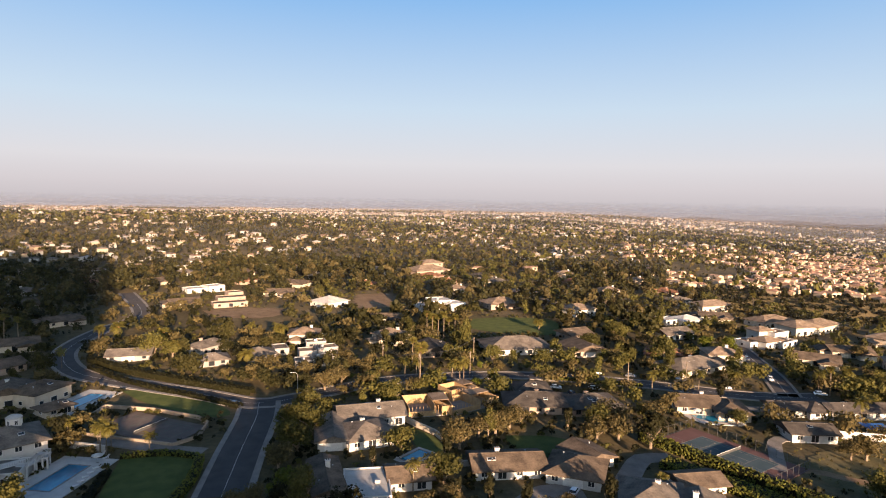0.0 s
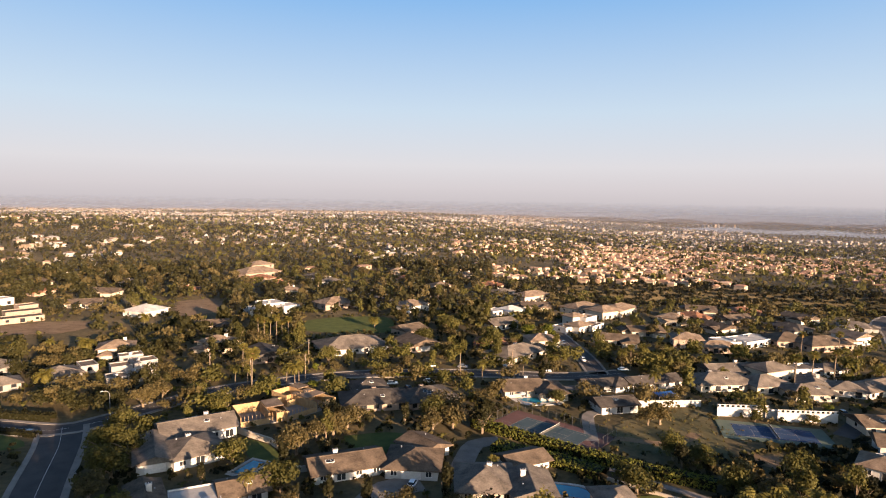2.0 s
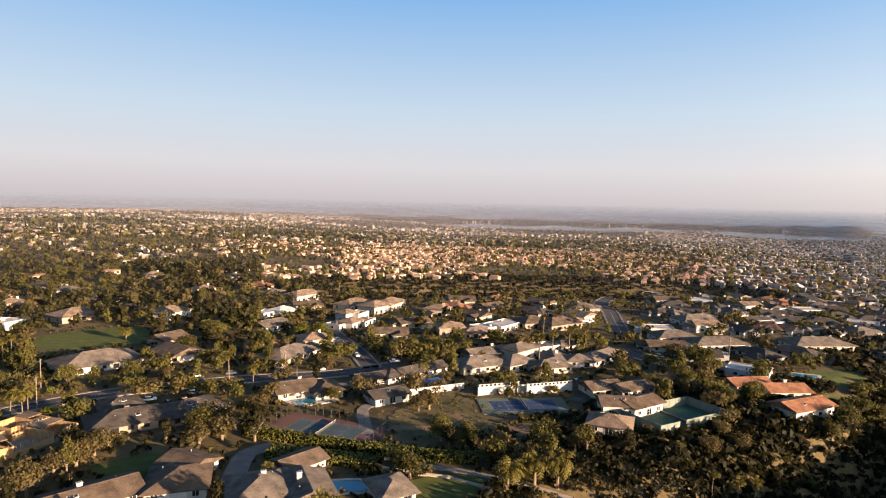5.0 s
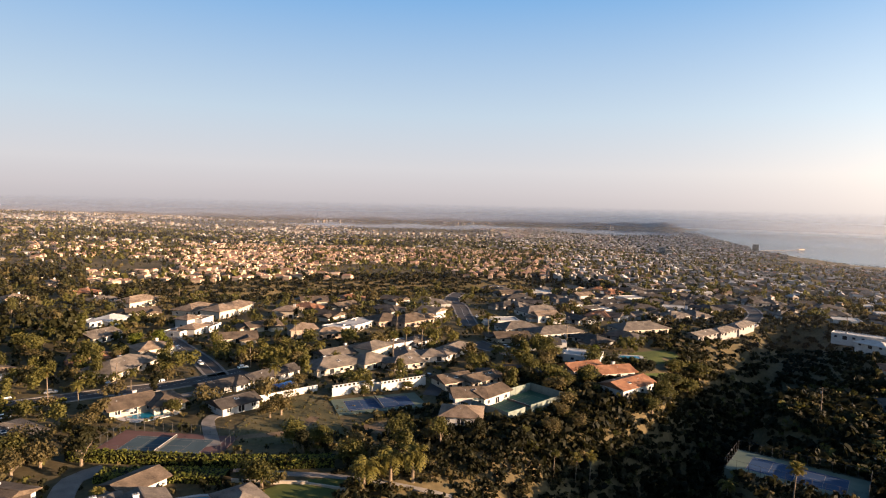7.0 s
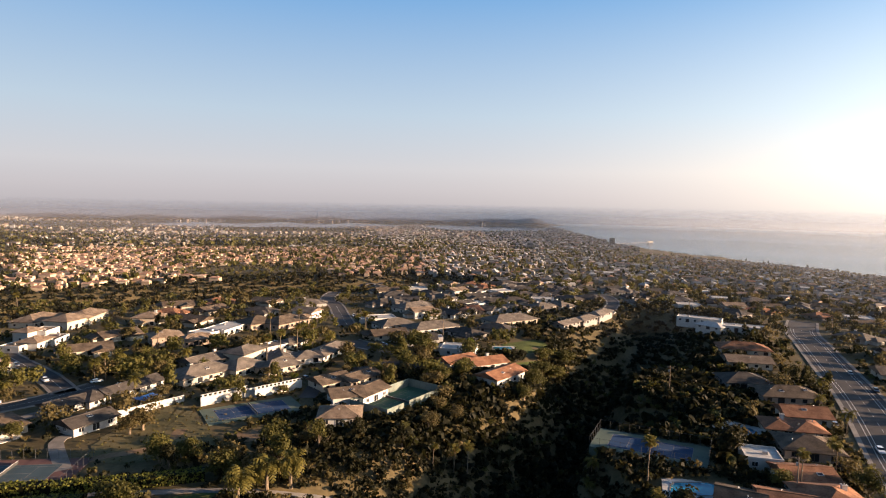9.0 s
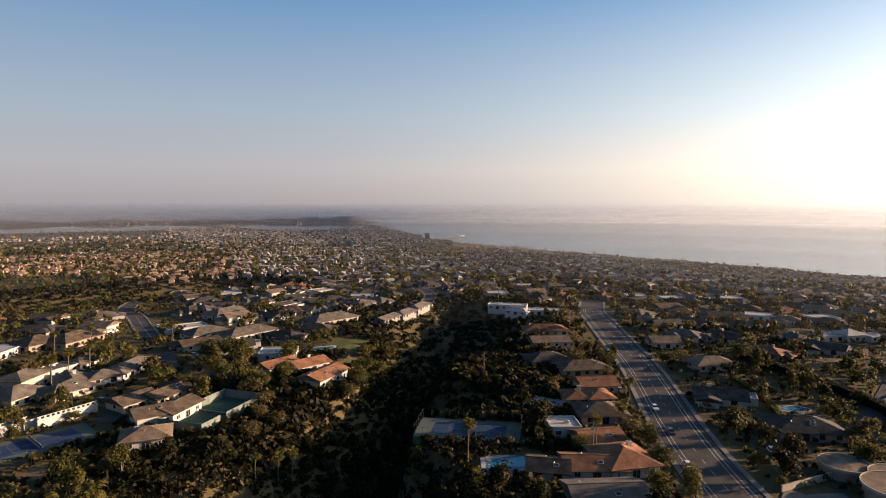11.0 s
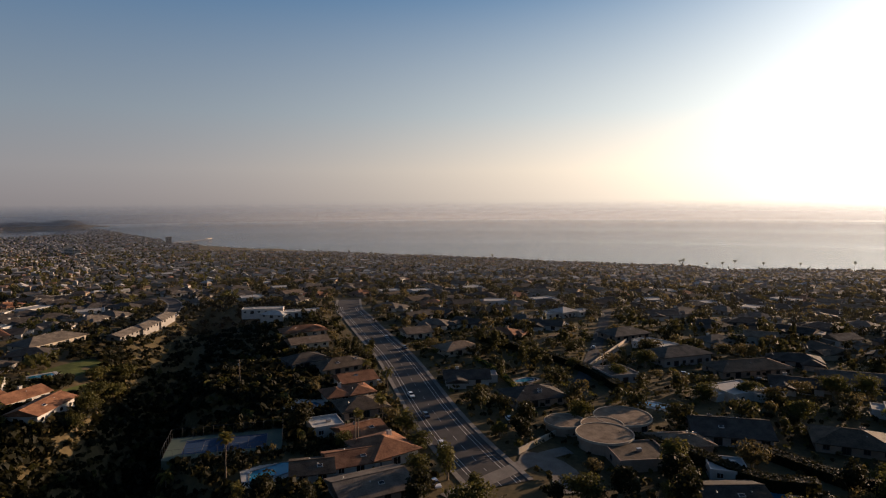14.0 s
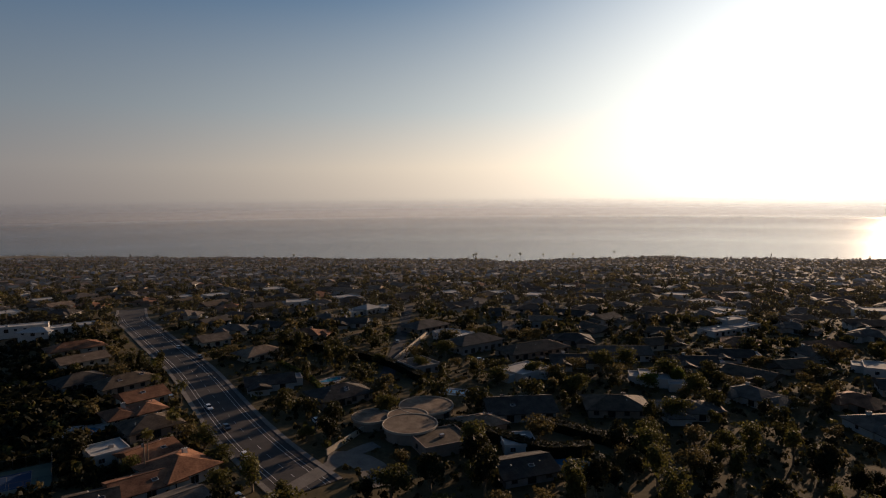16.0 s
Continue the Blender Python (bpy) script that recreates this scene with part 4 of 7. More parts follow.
def tree_proto(kind, seed):
    """(trunk mesh, crown mesh) of one tree about 8 m high."""
    rs = random.Random(seed)
    spec = {"broad": (1850, 4.4, 3.2, 0.5, 12, 1.3, "leaf"), "olive": (1500, 4.0, 3.0, 0.47, 12, 1.2, "leaf_dry"), "bright": (1500, 4.0, 3.3, 0.6, 9, 1.0, "leaf_bright"),
            "tall": (1300, 2.8, 5.2, 0.52, 12, 2.2, "leaf"), "cypress": (420, 1.3, 5.0, 0.7, 6, 0.6, "leaf_shrub"), "shrub": (260, 2.0, 1.2, 0.75, 5, 0.1, "leaf_shrub"),
            "bush": (260, 1.8, 1.3, 0.7, 5, 0.1, "leaf_dry"), "pine": (900, 3.2, 4.2, 0.65, 12, 1.5, "leaf_shrub")}[kind]
    n, rx, rz, size, lobes, stem, mat = spec
    c, nn, s = crown_arrays(n, rx, rz, size, lobes, 0.15, seed)
    c = c + [0, 0, stem - rz * 0.25]
    v, f, soft = leaf_quads(c, nn, s)
    crown = mesh_np("crown", v, f, [M[mat]], None, False, soft)
    bm = bmesh.new()
    top = stem + rz
    lean = (rs.uniform(-0.3, 0.3), rs.uniform(-0.3, 0.3))
    base_r = 0.06 * rx + 0.1
    tube(bm, [(0, 0, -0.8), (lean[0] * 0.4, lean[1] * 0.4, stem * 0.6), (lean[0], lean[1], top)], [base_r * 1.3, base_r, base_r * 0.35], 7)
    for k in range(5):
        a = rs.uniform(0, 6.28)
        zz = stem * rs.uniform(0.6, 1.1)
        tube(bm, [(lean[0] * 0.5, lean[1] * 0.5, zz), (math.cos(a) * rx * 0.35, math.sin(a) * rx * 0.35, zz + rz * 0.5), (math.cos(a) * rx * 0.65, math.sin(a) * rx * 0.65, zz + rz * 0.8)],
             [base_r * 0.5, base_r * 0.35, base_r * 0.12], 5)
    return mesh_bm("trunk", bm, M["bark"]), crown


def palm_proto(kind, seed):
    """(trunk mesh, crown mesh, skirt mesh or None). fan: tall and slim; date: stout with long arching fronds; queen: slim with drooping fronds."""
    rs = np.random.RandomState(seed)
    hgt, r0, r1, nf, fl = {"fan": (13.0, 0.24, 0.15, 40, 2.3), "date": (6.0, 0.4, 0.34, 46, 4.8), "queen": (8.0, 0.19, 0.13, 26, 3.9), "king": (6.5, 0.18, 0.12, 20, 3.0)}[kind]
    bm = bmesh.new()
    lx, ly = rs.uniform(-0.5, 0.5, 2)
    tube(bm, [(0, 0, -0.8), (0, 0, 0.3), (lx * 0.3, ly * 0.3, hgt * 0.5), (lx, ly, hgt)], [r0 * 1.5, r0 * 1.15, (r0 + r1) / 2, r1], 8)
    trunk = mesh_bm("trunk", bm, M["palm_bark"])
    verts, faces = [], []
    for k in range(nf):
        a, el = 2 * np.pi * k / nf * 2.4 + rs.uniform(-0.2, 0.2), rs.uniform(-0.5, 1.25) if kind != "date" else rs.uniform(-0.35, 1.3)
        out = np.array([np.cos(a), np.sin(a), 0])
        side = np.array([-np.sin(a), np.cos(a), 0])
        l = fl * rs.uniform(0.8, 1.1)
        p, pts = np.array([lx, ly, hgt]), []
        e2, seg = el, 7
        for s in range(seg + 1):
            pts.append(p.copy())
            p = p + (out * np.cos(e2) + np.array([0, 0, np.sin(e2)])) * l / seg
            e2 -= (0.3 if kind in ("queen", "date", "king") else 0.13) * (0.6 + s / seg)
        for s in range(seg):
            # leaflets on both sides, drooping
            w = l * (0.2 if kind != "fan" else 0.42) * (np.sin(np.pi * (s + 0.8) / (seg + 0.6)) if kind != "fan" else (s / seg) ** 0.8 + 0.06)
            for sg in (-1, 1):
                b = len(verts)
                d = (pts[s + 1] - pts[s])
                verts += [pts[s], pts[s] + d * 0.75, pts[s] + d * 1.1 + side * sg * w - np.array([0, 0, w * 0.35]), pts[s] + d * 0.5 + side * sg * w * 0.9 - np.array([0, 0, w * 0.4])]
                faces.append((b, b + 1, b + 2, b + 3))
    crown = mesh_np("fronds", verts, faces, [M["frond"]])
    skirt = None
    if kind in ("fan", "date"):
        n = 70
        ang, zz = rs.uniform(0, 6.28, n), rs.uniform(-1.5, 0.1, n) * (1.0 if kind == "fan" else 0.6)
        c = np.stack([lx + np.cos(ang) * (r1 + 0.25), ly + np.sin(ang) * (r1 + 0.25), hgt + zz], -1)
        v, f, _ = leaf_quads(c, np.stack([np.cos(ang), np.sin(ang), 0 * ang], -1), np.full(n, 0.7))
        skirt = mesh_np("dry_skirt", v, f, [M["frond_dry"]])
    return trunk, crown, skirt


TREE_LABEL = {"broad": "spreading green broadleaf garden tree", "olive": "spreading olive-brown garden tree with thin foliage", "bright": "dense rounded bright yellow-green tree",
              "tall": "tall slender eucalyptus with hanging foliage", "cypress": "narrow dark upright cypress", "shrub": "low dark green shrub", "bush": "low dry olive-coloured bush",
              "pine": "tall dark conifer with tiered branches", "fan": "tall slim fan palm with a small round head", "date": "stout date palm with long arching fronds",
              "queen": "slim feather palm with drooping golden fronds", "king": "small feather palm in a garden bed"}
PROTO = {}


def tree(kind, x, y, s=1.0, rz=None):
    """A tree or palm at its place; alike trees share meshes."""
    rz = RNG.uniform(0, 360) if rz is None else rz
    v = RNG.randrange(4)
    if (kind, v) not in PROTO:
        pal = kind in ("fan", "date", "queen", "king")
        e = thing("palm_tree" if pal else ("shrub" if kind in ("shrub", "bush") else "tree"), x, y, gz(x, y), rz, TREE_LABEL[kind], "palm" if pal else ("shrub" if kind in ("shrub", "bush") else "tree"),
                  {"fan": "tall fan palms", "date": "date palms", "queen": "queen palms", "king": "king palms", "cypress": "cypresses", "pine": "dark pines", "bush": "terrace shrubs", "shrub": "terrace shrubs"}.get(kind, "garden trees"))
        ms = palm_proto(kind, v + 3) if pal else tree_proto(kind, v * 7 + len(kind))
        for nm, me in zip(("trunk", "fronds" if pal else "crown", "dry_skirt"), ms):
            if me:
                part(nm, me, None, e)
        e.scale = (s, s, s)
        PROTO[kind, v] = e
        return e
    o = copy_thing(PROTO[kind, v], pose(x, y, gz(x, y), 0, 0, rz))
    o.scale = (s, s, s * RNG.uniform(0.9, 1.12))
    return o


# ---- vehicles, poles ----
def car_proto(mat, van=False):
    e = thing("van" if van else "car", 0, 0, 0, 0, "", "car", "cars parked along the streets")
    bm = bmesh.new()
    prof = [(-2.2, 0.3), (-2.25, 0.75), (-2.1, 0.95), (-1.6, 1.0), (1.0, 0.98), (1.9, 0.86), (2.2, 0.7), (2.2, 0.3)]
    v0, v1 = [bm.verts.new((x, -0.88, z)) for x, z in prof], [bm.verts.new((x, 0.88, z)) for x, z in prof]
    n = len(prof)
    bm.faces.new(v0), bm.faces.new(v1[::-1])
    for i in range(n):
        bm.faces.new((v0[i], v0[(i + 1) % n], v1[(i + 1) % n], v1[i]))
    bmesh.ops.bevel(bm, geom=bm.edges[:], offset=0.06, segments=1, affect="EDGES")
    part("body", bm, M[mat], e)
    bm = bmesh.new()
    b, t = [(-1.9, 0.97), (1.1, 0.97)], [(-1.5 if not van else -1.95, 1.45 if not van else 1.9), (0.35, 1.45 if not van else 1.9)]
    corner = [(x, s * 0.8, z) for x, z in b for s in (-1, 1)] + [(x, s * 0.66, z) for x, z in t for s in (-1, 1)]
    bm.free()
    for word, q in (("rear_window", (0, 1, 5, 4)), ("windscreen", (3, 2, 6, 7)), ("side_window", (2, 0, 4, 6)), ("side_window", (1, 3, 7, 5))):
        bm = bmesh.new()
        bm.faces.new([bm.verts.new(corner[i]) for i in q])
        part(word, bm, M["glass"], e, "dark glass")
    bm = bmesh.new()
    box(bm, t[0][0], t[1][0], -0.67, 0.67, t[0][1], t[0][1] + 0.05, 0, 0.02)
    part("top", bm, M[mat], e)
    for x in (-1.35, 1.4):
        for s in (-1, 1):
            bm = bmesh.new()
            tube(bm, [(x, s * 0.72, 0.32), (x, s * 0.92, 0.32)], [0.32, 0.32], 12)
            w = part("wheel", bm, M["tyre"], e)
            bm = bmesh.new()
            tube(bm, [(x, s * 0.92, 0.32), (x, s * 0.935, 0.32)], [0.19, 0.17], 8)
            part("rim", bm, M["metal"], w)
    return e


CARS = {}
CAR_WORD = {"car_white": "white", "car_grey": "grey", "car_dark": "dark"}


def car(x, y, rz, mat="car_white", van=False):
    z = gz(x, y) + 0.05 + (0.5 if math.hypot(x, y) > 430 else 0)
    if (mat, van) not in CARS:
        e = car_proto(mat, van)
        tagged(e, CAR_WORD[mat] + (" van" if van else " passenger car") + " parked at the edge of the street")
        e.matrix_world = pose(x, y, z, 0, 0, rz)
        CARS[mat, van] = e
        return e
    return copy_thing(CARS[mat, van], pose(x, y, z, 0, 0, rz))


def utility_pole(x, y, h=11.0, arms=True):
    e = thing("utility_pole", x, y, gz(x, y), RNG.uniform(0, 180) if not arms else 70, "weathered wooden utility pole with a crossarm", "pole", "utility poles")
    bm = bmesh.new()
    tube(bm, [(0, 0, -1), (0, 0, h)], [0.19, 0.13], 8)
    part("pole", bm, M["pole_wood"], e)
    if arms:
        bm = bmesh.new()
        box(bm, -1.2, 1.2, -0.08, 0.08, h - 0.8, h - 0.6)
        part("crossarm", bm, M["pole_wood"], e)
        for k in (-1.0, -0.4, 0.4, 1.0):
            bm = bmesh.new()
            tube(bm, [(k, 0, h - 0.6), (k, 0, h - 0.35)], [0.07, 0.05], 6)
            part("insulator", bm, M["dark_frame"], e)
        bm = bmesh.new()
        tube(bm, [(0.35, 0.1, h - 2.4), (0.35, 0.1, h - 1.5)], [0.26, 0.26], 8)
        part("transformer", bm, M["metal"], e)
    return e


def street_lamp(x, y, rz):
    e = thing("street_lamp", x, y, gz(x, y), rz, "grey steel street lamp with a curved arm", "street lamp")
    bm = bmesh.new()
    tube(bm, [(0, 0, -0.3), (0, 0, 7.5), (0.5, 0, 8.3), (2.0, 0, 8.6)], [0.12, 0.08, 0.06, 0.05], 7)
    part("post", bm, M["metal"], e)
    bm = bmesh.new()
    box(bm, 1.8, 2.6, -0.15, 0.15, 8.5, 8.68, 0, 0.04)
    part("head", bm, M["metal"], e)


def wire(a, b, sag):
    cu = bpy.data.curves.new("overhead_wire", "CURVE")
    cu.dimensions, cu.bevel_depth, cu.bevel_resolution = "3D", 0.035, 1
    sp = cu.splines.new("POLY")
    sp.points.add(14)
    for i in range(15):
        s = i / 14
        p = Vector(a).lerp(Vector(b), s)
        sp.points[i].co = (p.x, p.y, p.z - sag * 4 * s * (1 - s), 1)
    cu.materials.append(M["dark_frame"])
    return tagged(new("overhead_wire", cu), "thin dark overhead utility wire", "wire", "overhead wires")


# ---- buildings of their own kind ----
def unfinished_house(x, y, rz, w, d, h):
    """A house shell under construction: bare timber walls, no roof yet."""
    e = thing("house_shell", x, y, gz(x, y), rz, "unfinished timber house shell with open roofless rooms", "house")
    bm = bmesh.new()
    box(bm, -w / 2, w / 2, -d / 2, d / 2, -1.5, 0.15)
    part("slab", bm, M["concrete"], e)
    t = 0.22
    for x0, x1, y0, y1, hh in ((-w / 2, w / 2, d / 2 - t, d / 2, h), (-w / 2, -w / 2 + t, -d / 2, d / 2 - t, h), (w / 2 - t, w / 2, -d / 2, d / 2 - t, h * 0.9),
                               (-w / 2 + t, w * 0.1, -d / 2, -d / 2 + t, h * 0.55), (w * 0.25, w / 2 - t, -d / 2, -d / 2 + t, h * 0.9), (w * 0.1, w * 0.1 + t, -d / 2 + t, d / 2 - t, h)):
        bm = bmesh.new()
        box(bm, x0, x1, y0, y1, 0.15, hh)
        part("wall", bm, M["wood"], e)
    n = int(w / 1.2)
    for k in range(1, n):
        bm = bmesh.new()
        xx = -w / 2 + k * w / n
        box(bm, xx - 0.06, xx + 0.06, -d / 2 + t, -d / 2 + t + 0.14, 0.15, h)
        part("stud", bm, M["wood"], e)
    bm = bmesh.new()
    box(bm, w * 0.12, w / 2, -d * 0.1, d / 2, h, h + 0.25)
    part("roof_deck", bm, M["roof_tan"], e, "pale plywood roof deck")
    keep(x, y, rz, w / 2 + 1, d / 2 + 1)


def curved_house(lobes, blk):
    """A modern house of round flat-roofed rooms."""
    x, y = lobes[2][:2]
    e = thing("house", x, y, gz(x, y), 0, "modern tan house of rounded rooms with flat sand-coloured roofs", "house")
    inv = e.matrix_world.inverted()
    for lx, ly, rad, hh in lobes:
        m = inv @ pose(lx, ly, gz(x, y))
        keep(lx, ly, 0, rad, rad)
        bm = bmesh.new()
        tube(bm, [(0, 0, -1.5), (0, 0, hh)], [rad, rad], 32)
        part("wall", bm, M["tan"], e, "", m)
        bm = bmesh.new()
        tube(bm, [(0, 0, hh), (0, 0, hh + 0.25)], [rad + 0.5, rad + 0.5], 40)
        part("roof", bm, M["roof_tan"], e, "", m)
        bm = bmesh.new()
        ro, ri = rad + 0.6, rad + 0.35
        rings = [[bm.verts.new((q * math.cos(2 * math.pi * k / 40), q * math.sin(2 * math.pi * k / 40), zz)) for k in range(40)] for q, zz in ((ri, hh - 0.3), (ro, hh - 0.3), (ro, hh + 0.42), (ri, hh + 0.42))]
        for i in range(4):
            for k in range(40):
                bm.faces.new((rings[i][k], rings[i][(k + 1) % 40], rings[(i + 1) % 4][(k + 1) % 40], rings[(i + 1) % 4][k]))
        part("parapet", bm, M["cream"], e, "pale rounded parapet", m)
        for k in range(8):
            a = 200 + k * 22
            add_window(e, m @ pose(rad * math.cos(radians(a)) * 1.01, rad * math.sin(radians(a)) * 1.01, 1.7, 0, 0, a + 90), 2.2, 1.9, True)
    for bx, by, rz, w, d, h, rf, rm in blk:
        block(e, bx, by, rz, w, d, h, rf, "tan", rm, gz(x, y))


def tower_block(x, y, w, d, h):
    """A far apartment tower with rows of windows."""
    e = thing("apartment_tower", x, y, gz(x, y), math.degrees(math.atan2(-x, y)), "pale apartment tower near the shore", "building", "shore towers")
    bm = bmesh.new()
    box(bm, -w / 2, w / 2, -d / 2, d / 2, -4, h)
    part("wall", bm, M["cream"], e)
    part("roof", flat_roof_mesh(w, d, M["roof_grey"], M["cream"]), None, e, "", pose(0, 0, h))
    for s in range(int(h / 3.2)):
        bm = bmesh.new()
        box(bm, -w / 2 + 1, w / 2 - 1, -d / 2 - 0.12, -d / 2 + 0.05, 1.2 + s * 3.2, 2.7 + s * 3.2)
        part("window", bm, M["glass"], e)
    keep(x, y, 0, w, d)


def cupola(x, y, z):
    """A round white lantern on a roof."""
    e = thing("cupola", x, y, z, 0, "small round white roof lantern with a low dome", "cupola")
    bm = bmesh.new()
    tube(bm, [(0, 0, -1.5), (0, 0, 1.6)], [1.8, 1.8], 20)
    part("drum", bm, M["white"], e)
    bm = bmesh.new()
    tube(bm, [(0, 0, 1.6), (0, 0, 1.75), (0, 0, 2.2), (0, 0, 2.5)], [2.05, 2.0, 1.3, 0.3], 20)
    part("dome", bm, M["roof_white"], e)
    for k in range(6):
        a = k * 60 + 20
        add_window(e, pose(1.8 * math.cos(radians(a)), 1.8 * math.sin(radians(a)), 0.5, 0, 0, a + 90), 0.7, 1.2)


def pool_cover(x, y, rz, w, d):
    e = thing("patio_awning", x, y, gz(x, y), rz, "bright blue fabric awning over a patio", "awning")
    bm = bmesh.new()
    n = 8
    for k in range(n):
        x0, x1 = -w / 2 + k * w / n, -w / 2 + (k + 1) * w / n
        sag = lambda q: 2.4 - 0.25 * math.sin(math.pi * (q + w / 2) / w)
        for y0, y1, dz in ((-d / 2, 0, 0.0), (0, d / 2, 0.3)):
            vs = [bm.verts.new(p) for p in ((x0, y0, sag(x0) + dz * 0), (x1, y0, sag(x1)), (x1, y1, sag(x1) + 0.35), (x0, y1, sag(x0) + 0.35))]
            bm.faces.new(vs)
    part("canopy", bm, M["tarp"], e, "blue fabric")
    for sx in (-1, 1):
        for sy in (-1, 1):
            bm = bmesh.new()
            tube(bm, [(sx * w / 2, sy * d / 2, -0.3), (sx * w / 2, sy * d / 2, 2.4)], [0.06, 0.06], 6)
            part("post", bm, M["frame"], e)


def pier(x, y, rz, length):
    e = thing("pier", x, y, SEA_Z, rz, "long low pier reaching into the sea", "pier")
    bm = bmesh.new()
    box(bm, 0, length, -4, 4, 5.0, 6.2)
    part("deck", bm, M["drive"], e)
    for k in range(int(length / 14)):
        for s_ in (-3, 3):
            bm = bmesh.new()
            tube(bm, [(6 + k * 14, s_, -4), (6 + k * 14, s_, 5)], [0.5, 0.5], 6)
            part("pile", bm, M["pole_wood"], e)
    bm = bmesh.new()
    box(bm, length - 40, length - 10, -5, 5, 6.2, 10)
    part("pavilion", bm, M["cream"], e)


# ---- streets ----
road(((-52.3, 139.3), (-56.5, 165.0), (-60.4, 192.1), (-63.8, 206.2)), 11, "dark asphalt residential street with pale pavements", (1.5, 1.2), True)
road(((-220.9, 417.7), (-184.4, 364.6), (-174.1, 337.1), (-176.2, 308.2), (-172.1, 276.6), (-162.7, 254.8), (-142.7, 233.8), (-112.3, 221.6), (-86.7, 212.9), (-65.7, 204.8), (-55.1, 209.3), (-40.0, 222.2), (-20.8, 236.0), (3.3, 243.1), (25.8, 246.2), (50.5, 244.7)), 8, "winding asphalt street curving between gardens", (1.2, 1.2))
road(((42.4, 244.9), (61.8, 242.0), (87.8, 234.8), (111.7, 225.9), (128.7, 223.5), (141.5, 224.1)), 9, "asphalt cross street under palms", (0.9, 0.9))
road(((130.1, 224.9), (138.0, 251.4), (143.1, 277.3), (147.7, 300.8), (148.2, 318.9)), 7.5, "asphalt side street climbing between white houses", (0.9, 0.9))
road(((286.0, 213.5), (315.4, 241.5), (336.5, 261.2), (354.0, 282.7), (386.9, 302.4), (488.2, 355.7), (522.6, 346.3)), 9, "winding asphalt street across the far slope", (0.9, 0.9))
road(((253.5, 187.9), (249.6, 170.7), (249.7, 154.6)), 11, "asphalt cul-de-sac beside long roofs", (0.9, 0.9), False)
road(((171.0, 146.0), (192.6, 155.6), (216.5, 153.6), (231.1, 141.4), (220.9, 124.3)), 6, "dark private asphalt drive above the canyon", (0, 0), False)
road(((143.7, -45.0), (171.6, -41.1), (205.1, -38.5), (272.9, -36.0), (333.7, -30.1), (385.7, -25.1), (418.6, -22.0), (469.7, -24.6)), 15.5, "wide asphalt boulevard with painted lanes", (1.3, 1.3), False, 4.4)
road(((209.7, -94.5), (245.5, -117.3), (297.5, -147.7), (370.6, -189.2)), 6, "straight asphalt street climbing between gardens", (0, 0), False)
road(((367.8, 103.5), (411.9, 96.3), (468.5, 100.1), (510.6, 115.9), (516.5, 130.8)), 8, "asphalt street looping along the far canyon rim", (0.9, 0.9), False)


# ---- ground cover ----
patch("lawn", ((-86.8, 158.9), (-69.0, 161.2), (-62.5, 147.5), (-61.3, 133.6), (-77.8, 132.9)), "lawn", "clipped dark green lawn beside the pool terrace")
patch("lawn", ((-116.6, 214.7), (-98.3, 215.9), (-70.7, 196.6), (-76.0, 191.0), (-100.3, 201.8)), "lawn", "dark green lawn beneath the curving street")
patch("lawn", ((-10.2, 187.4), (-2.2, 178.7), (2.7, 164.9), (-1.8, 162.8), (-7.7, 172.1)), "lawn", "small green lawn behind a pale garden wall")
patch("lawn", ((10.7, 360.0), (37.7, 369.6), (65.1, 361.8), (60.2, 324.7), (33.4, 325.1), (13.2, 337.8)), "lawn", "broad sunlit lawn among palms")
patch("lawn", ((83.7, 127.1), (94.1, 124.9), (103.3, 116.4), (100.9, 109.3), (80.5, 117.3)), "lawn", "sloping green lawn above the hedge path")
patch("lawn", ((19.1, 181.5), (32.8, 181.4), (40.3, 175.6), (34.9, 165.9), (21.1, 170.4)), "lawn", "rounded green lawn behind a long brown roof")
patch("lawn", ((260.2, 100.2), (278.7, 92.6), (277.9, 89.6), (246.9, 97.5)), "lawn", "bright clipped putting lawn by the villa")
patch("lawn", ((290.8, 118.4), (311.5, 105.5), (299.0, 96.9), (274.7, 106.1)), "lawn", "sunlit lawn on the canyon rim")
patch("bare_earth", ((-146.4, 365.6), (-124.6, 378.6), (-99.2, 377.3), (-100.0, 355.1), (-114.5, 347.7), (-136.6, 349.5)), "dirt", "bare reddish building plot")
patch("bare_earth", ((-65.9, 442.7), (-40.6, 452.9), (-34.4, 405.2), (-56.4, 391.0)), "dirt", "bare graded earth among trees")
patch("dry_grass", ((98.8, 165.5), (113.3, 174.1), (131.1, 179.9), (142.6, 175.5), (134.1, 157.7), (123.8, 140.3), (112.1, 142.9), (101.0, 152.3)), "scrub", "dry olive grass on an empty lot")
path_way(((97.5, 161.7), (103.6, 159.1), (110.5, 154.4), (120.5, 155.1), (126.8, 158.9)), 3.5, "worn earth track across the empty lot", "dirt", "track")
patch("bare_earth", ((132.4, 140.9), (141.4, 137.3), (143.2, 130.2), (133.7, 129.7), (130.0, 135.7)), "dirt", "dry earth bank beneath the blue court")
path_way(((86.7, 142.5), (93.1, 132.5), (100.3, 123.2), (106.5, 113.0), (113.3, 103.6), (121.5, 95.4)), 2.4, "pale concrete garden path beside the hedge", "concrete", "path")
path_way(((44.4, 146.1), (50.0, 156.6), (56.5, 166.6), (64.7, 167.7)), 6, "pale concrete driveway curving to the garage", "drive", "driveway")
path_way(((19.8, 137.4), (26.4, 144.8), (35.2, 146.3)), 9, "broad pale driveway before the garage", "drive", "driveway")
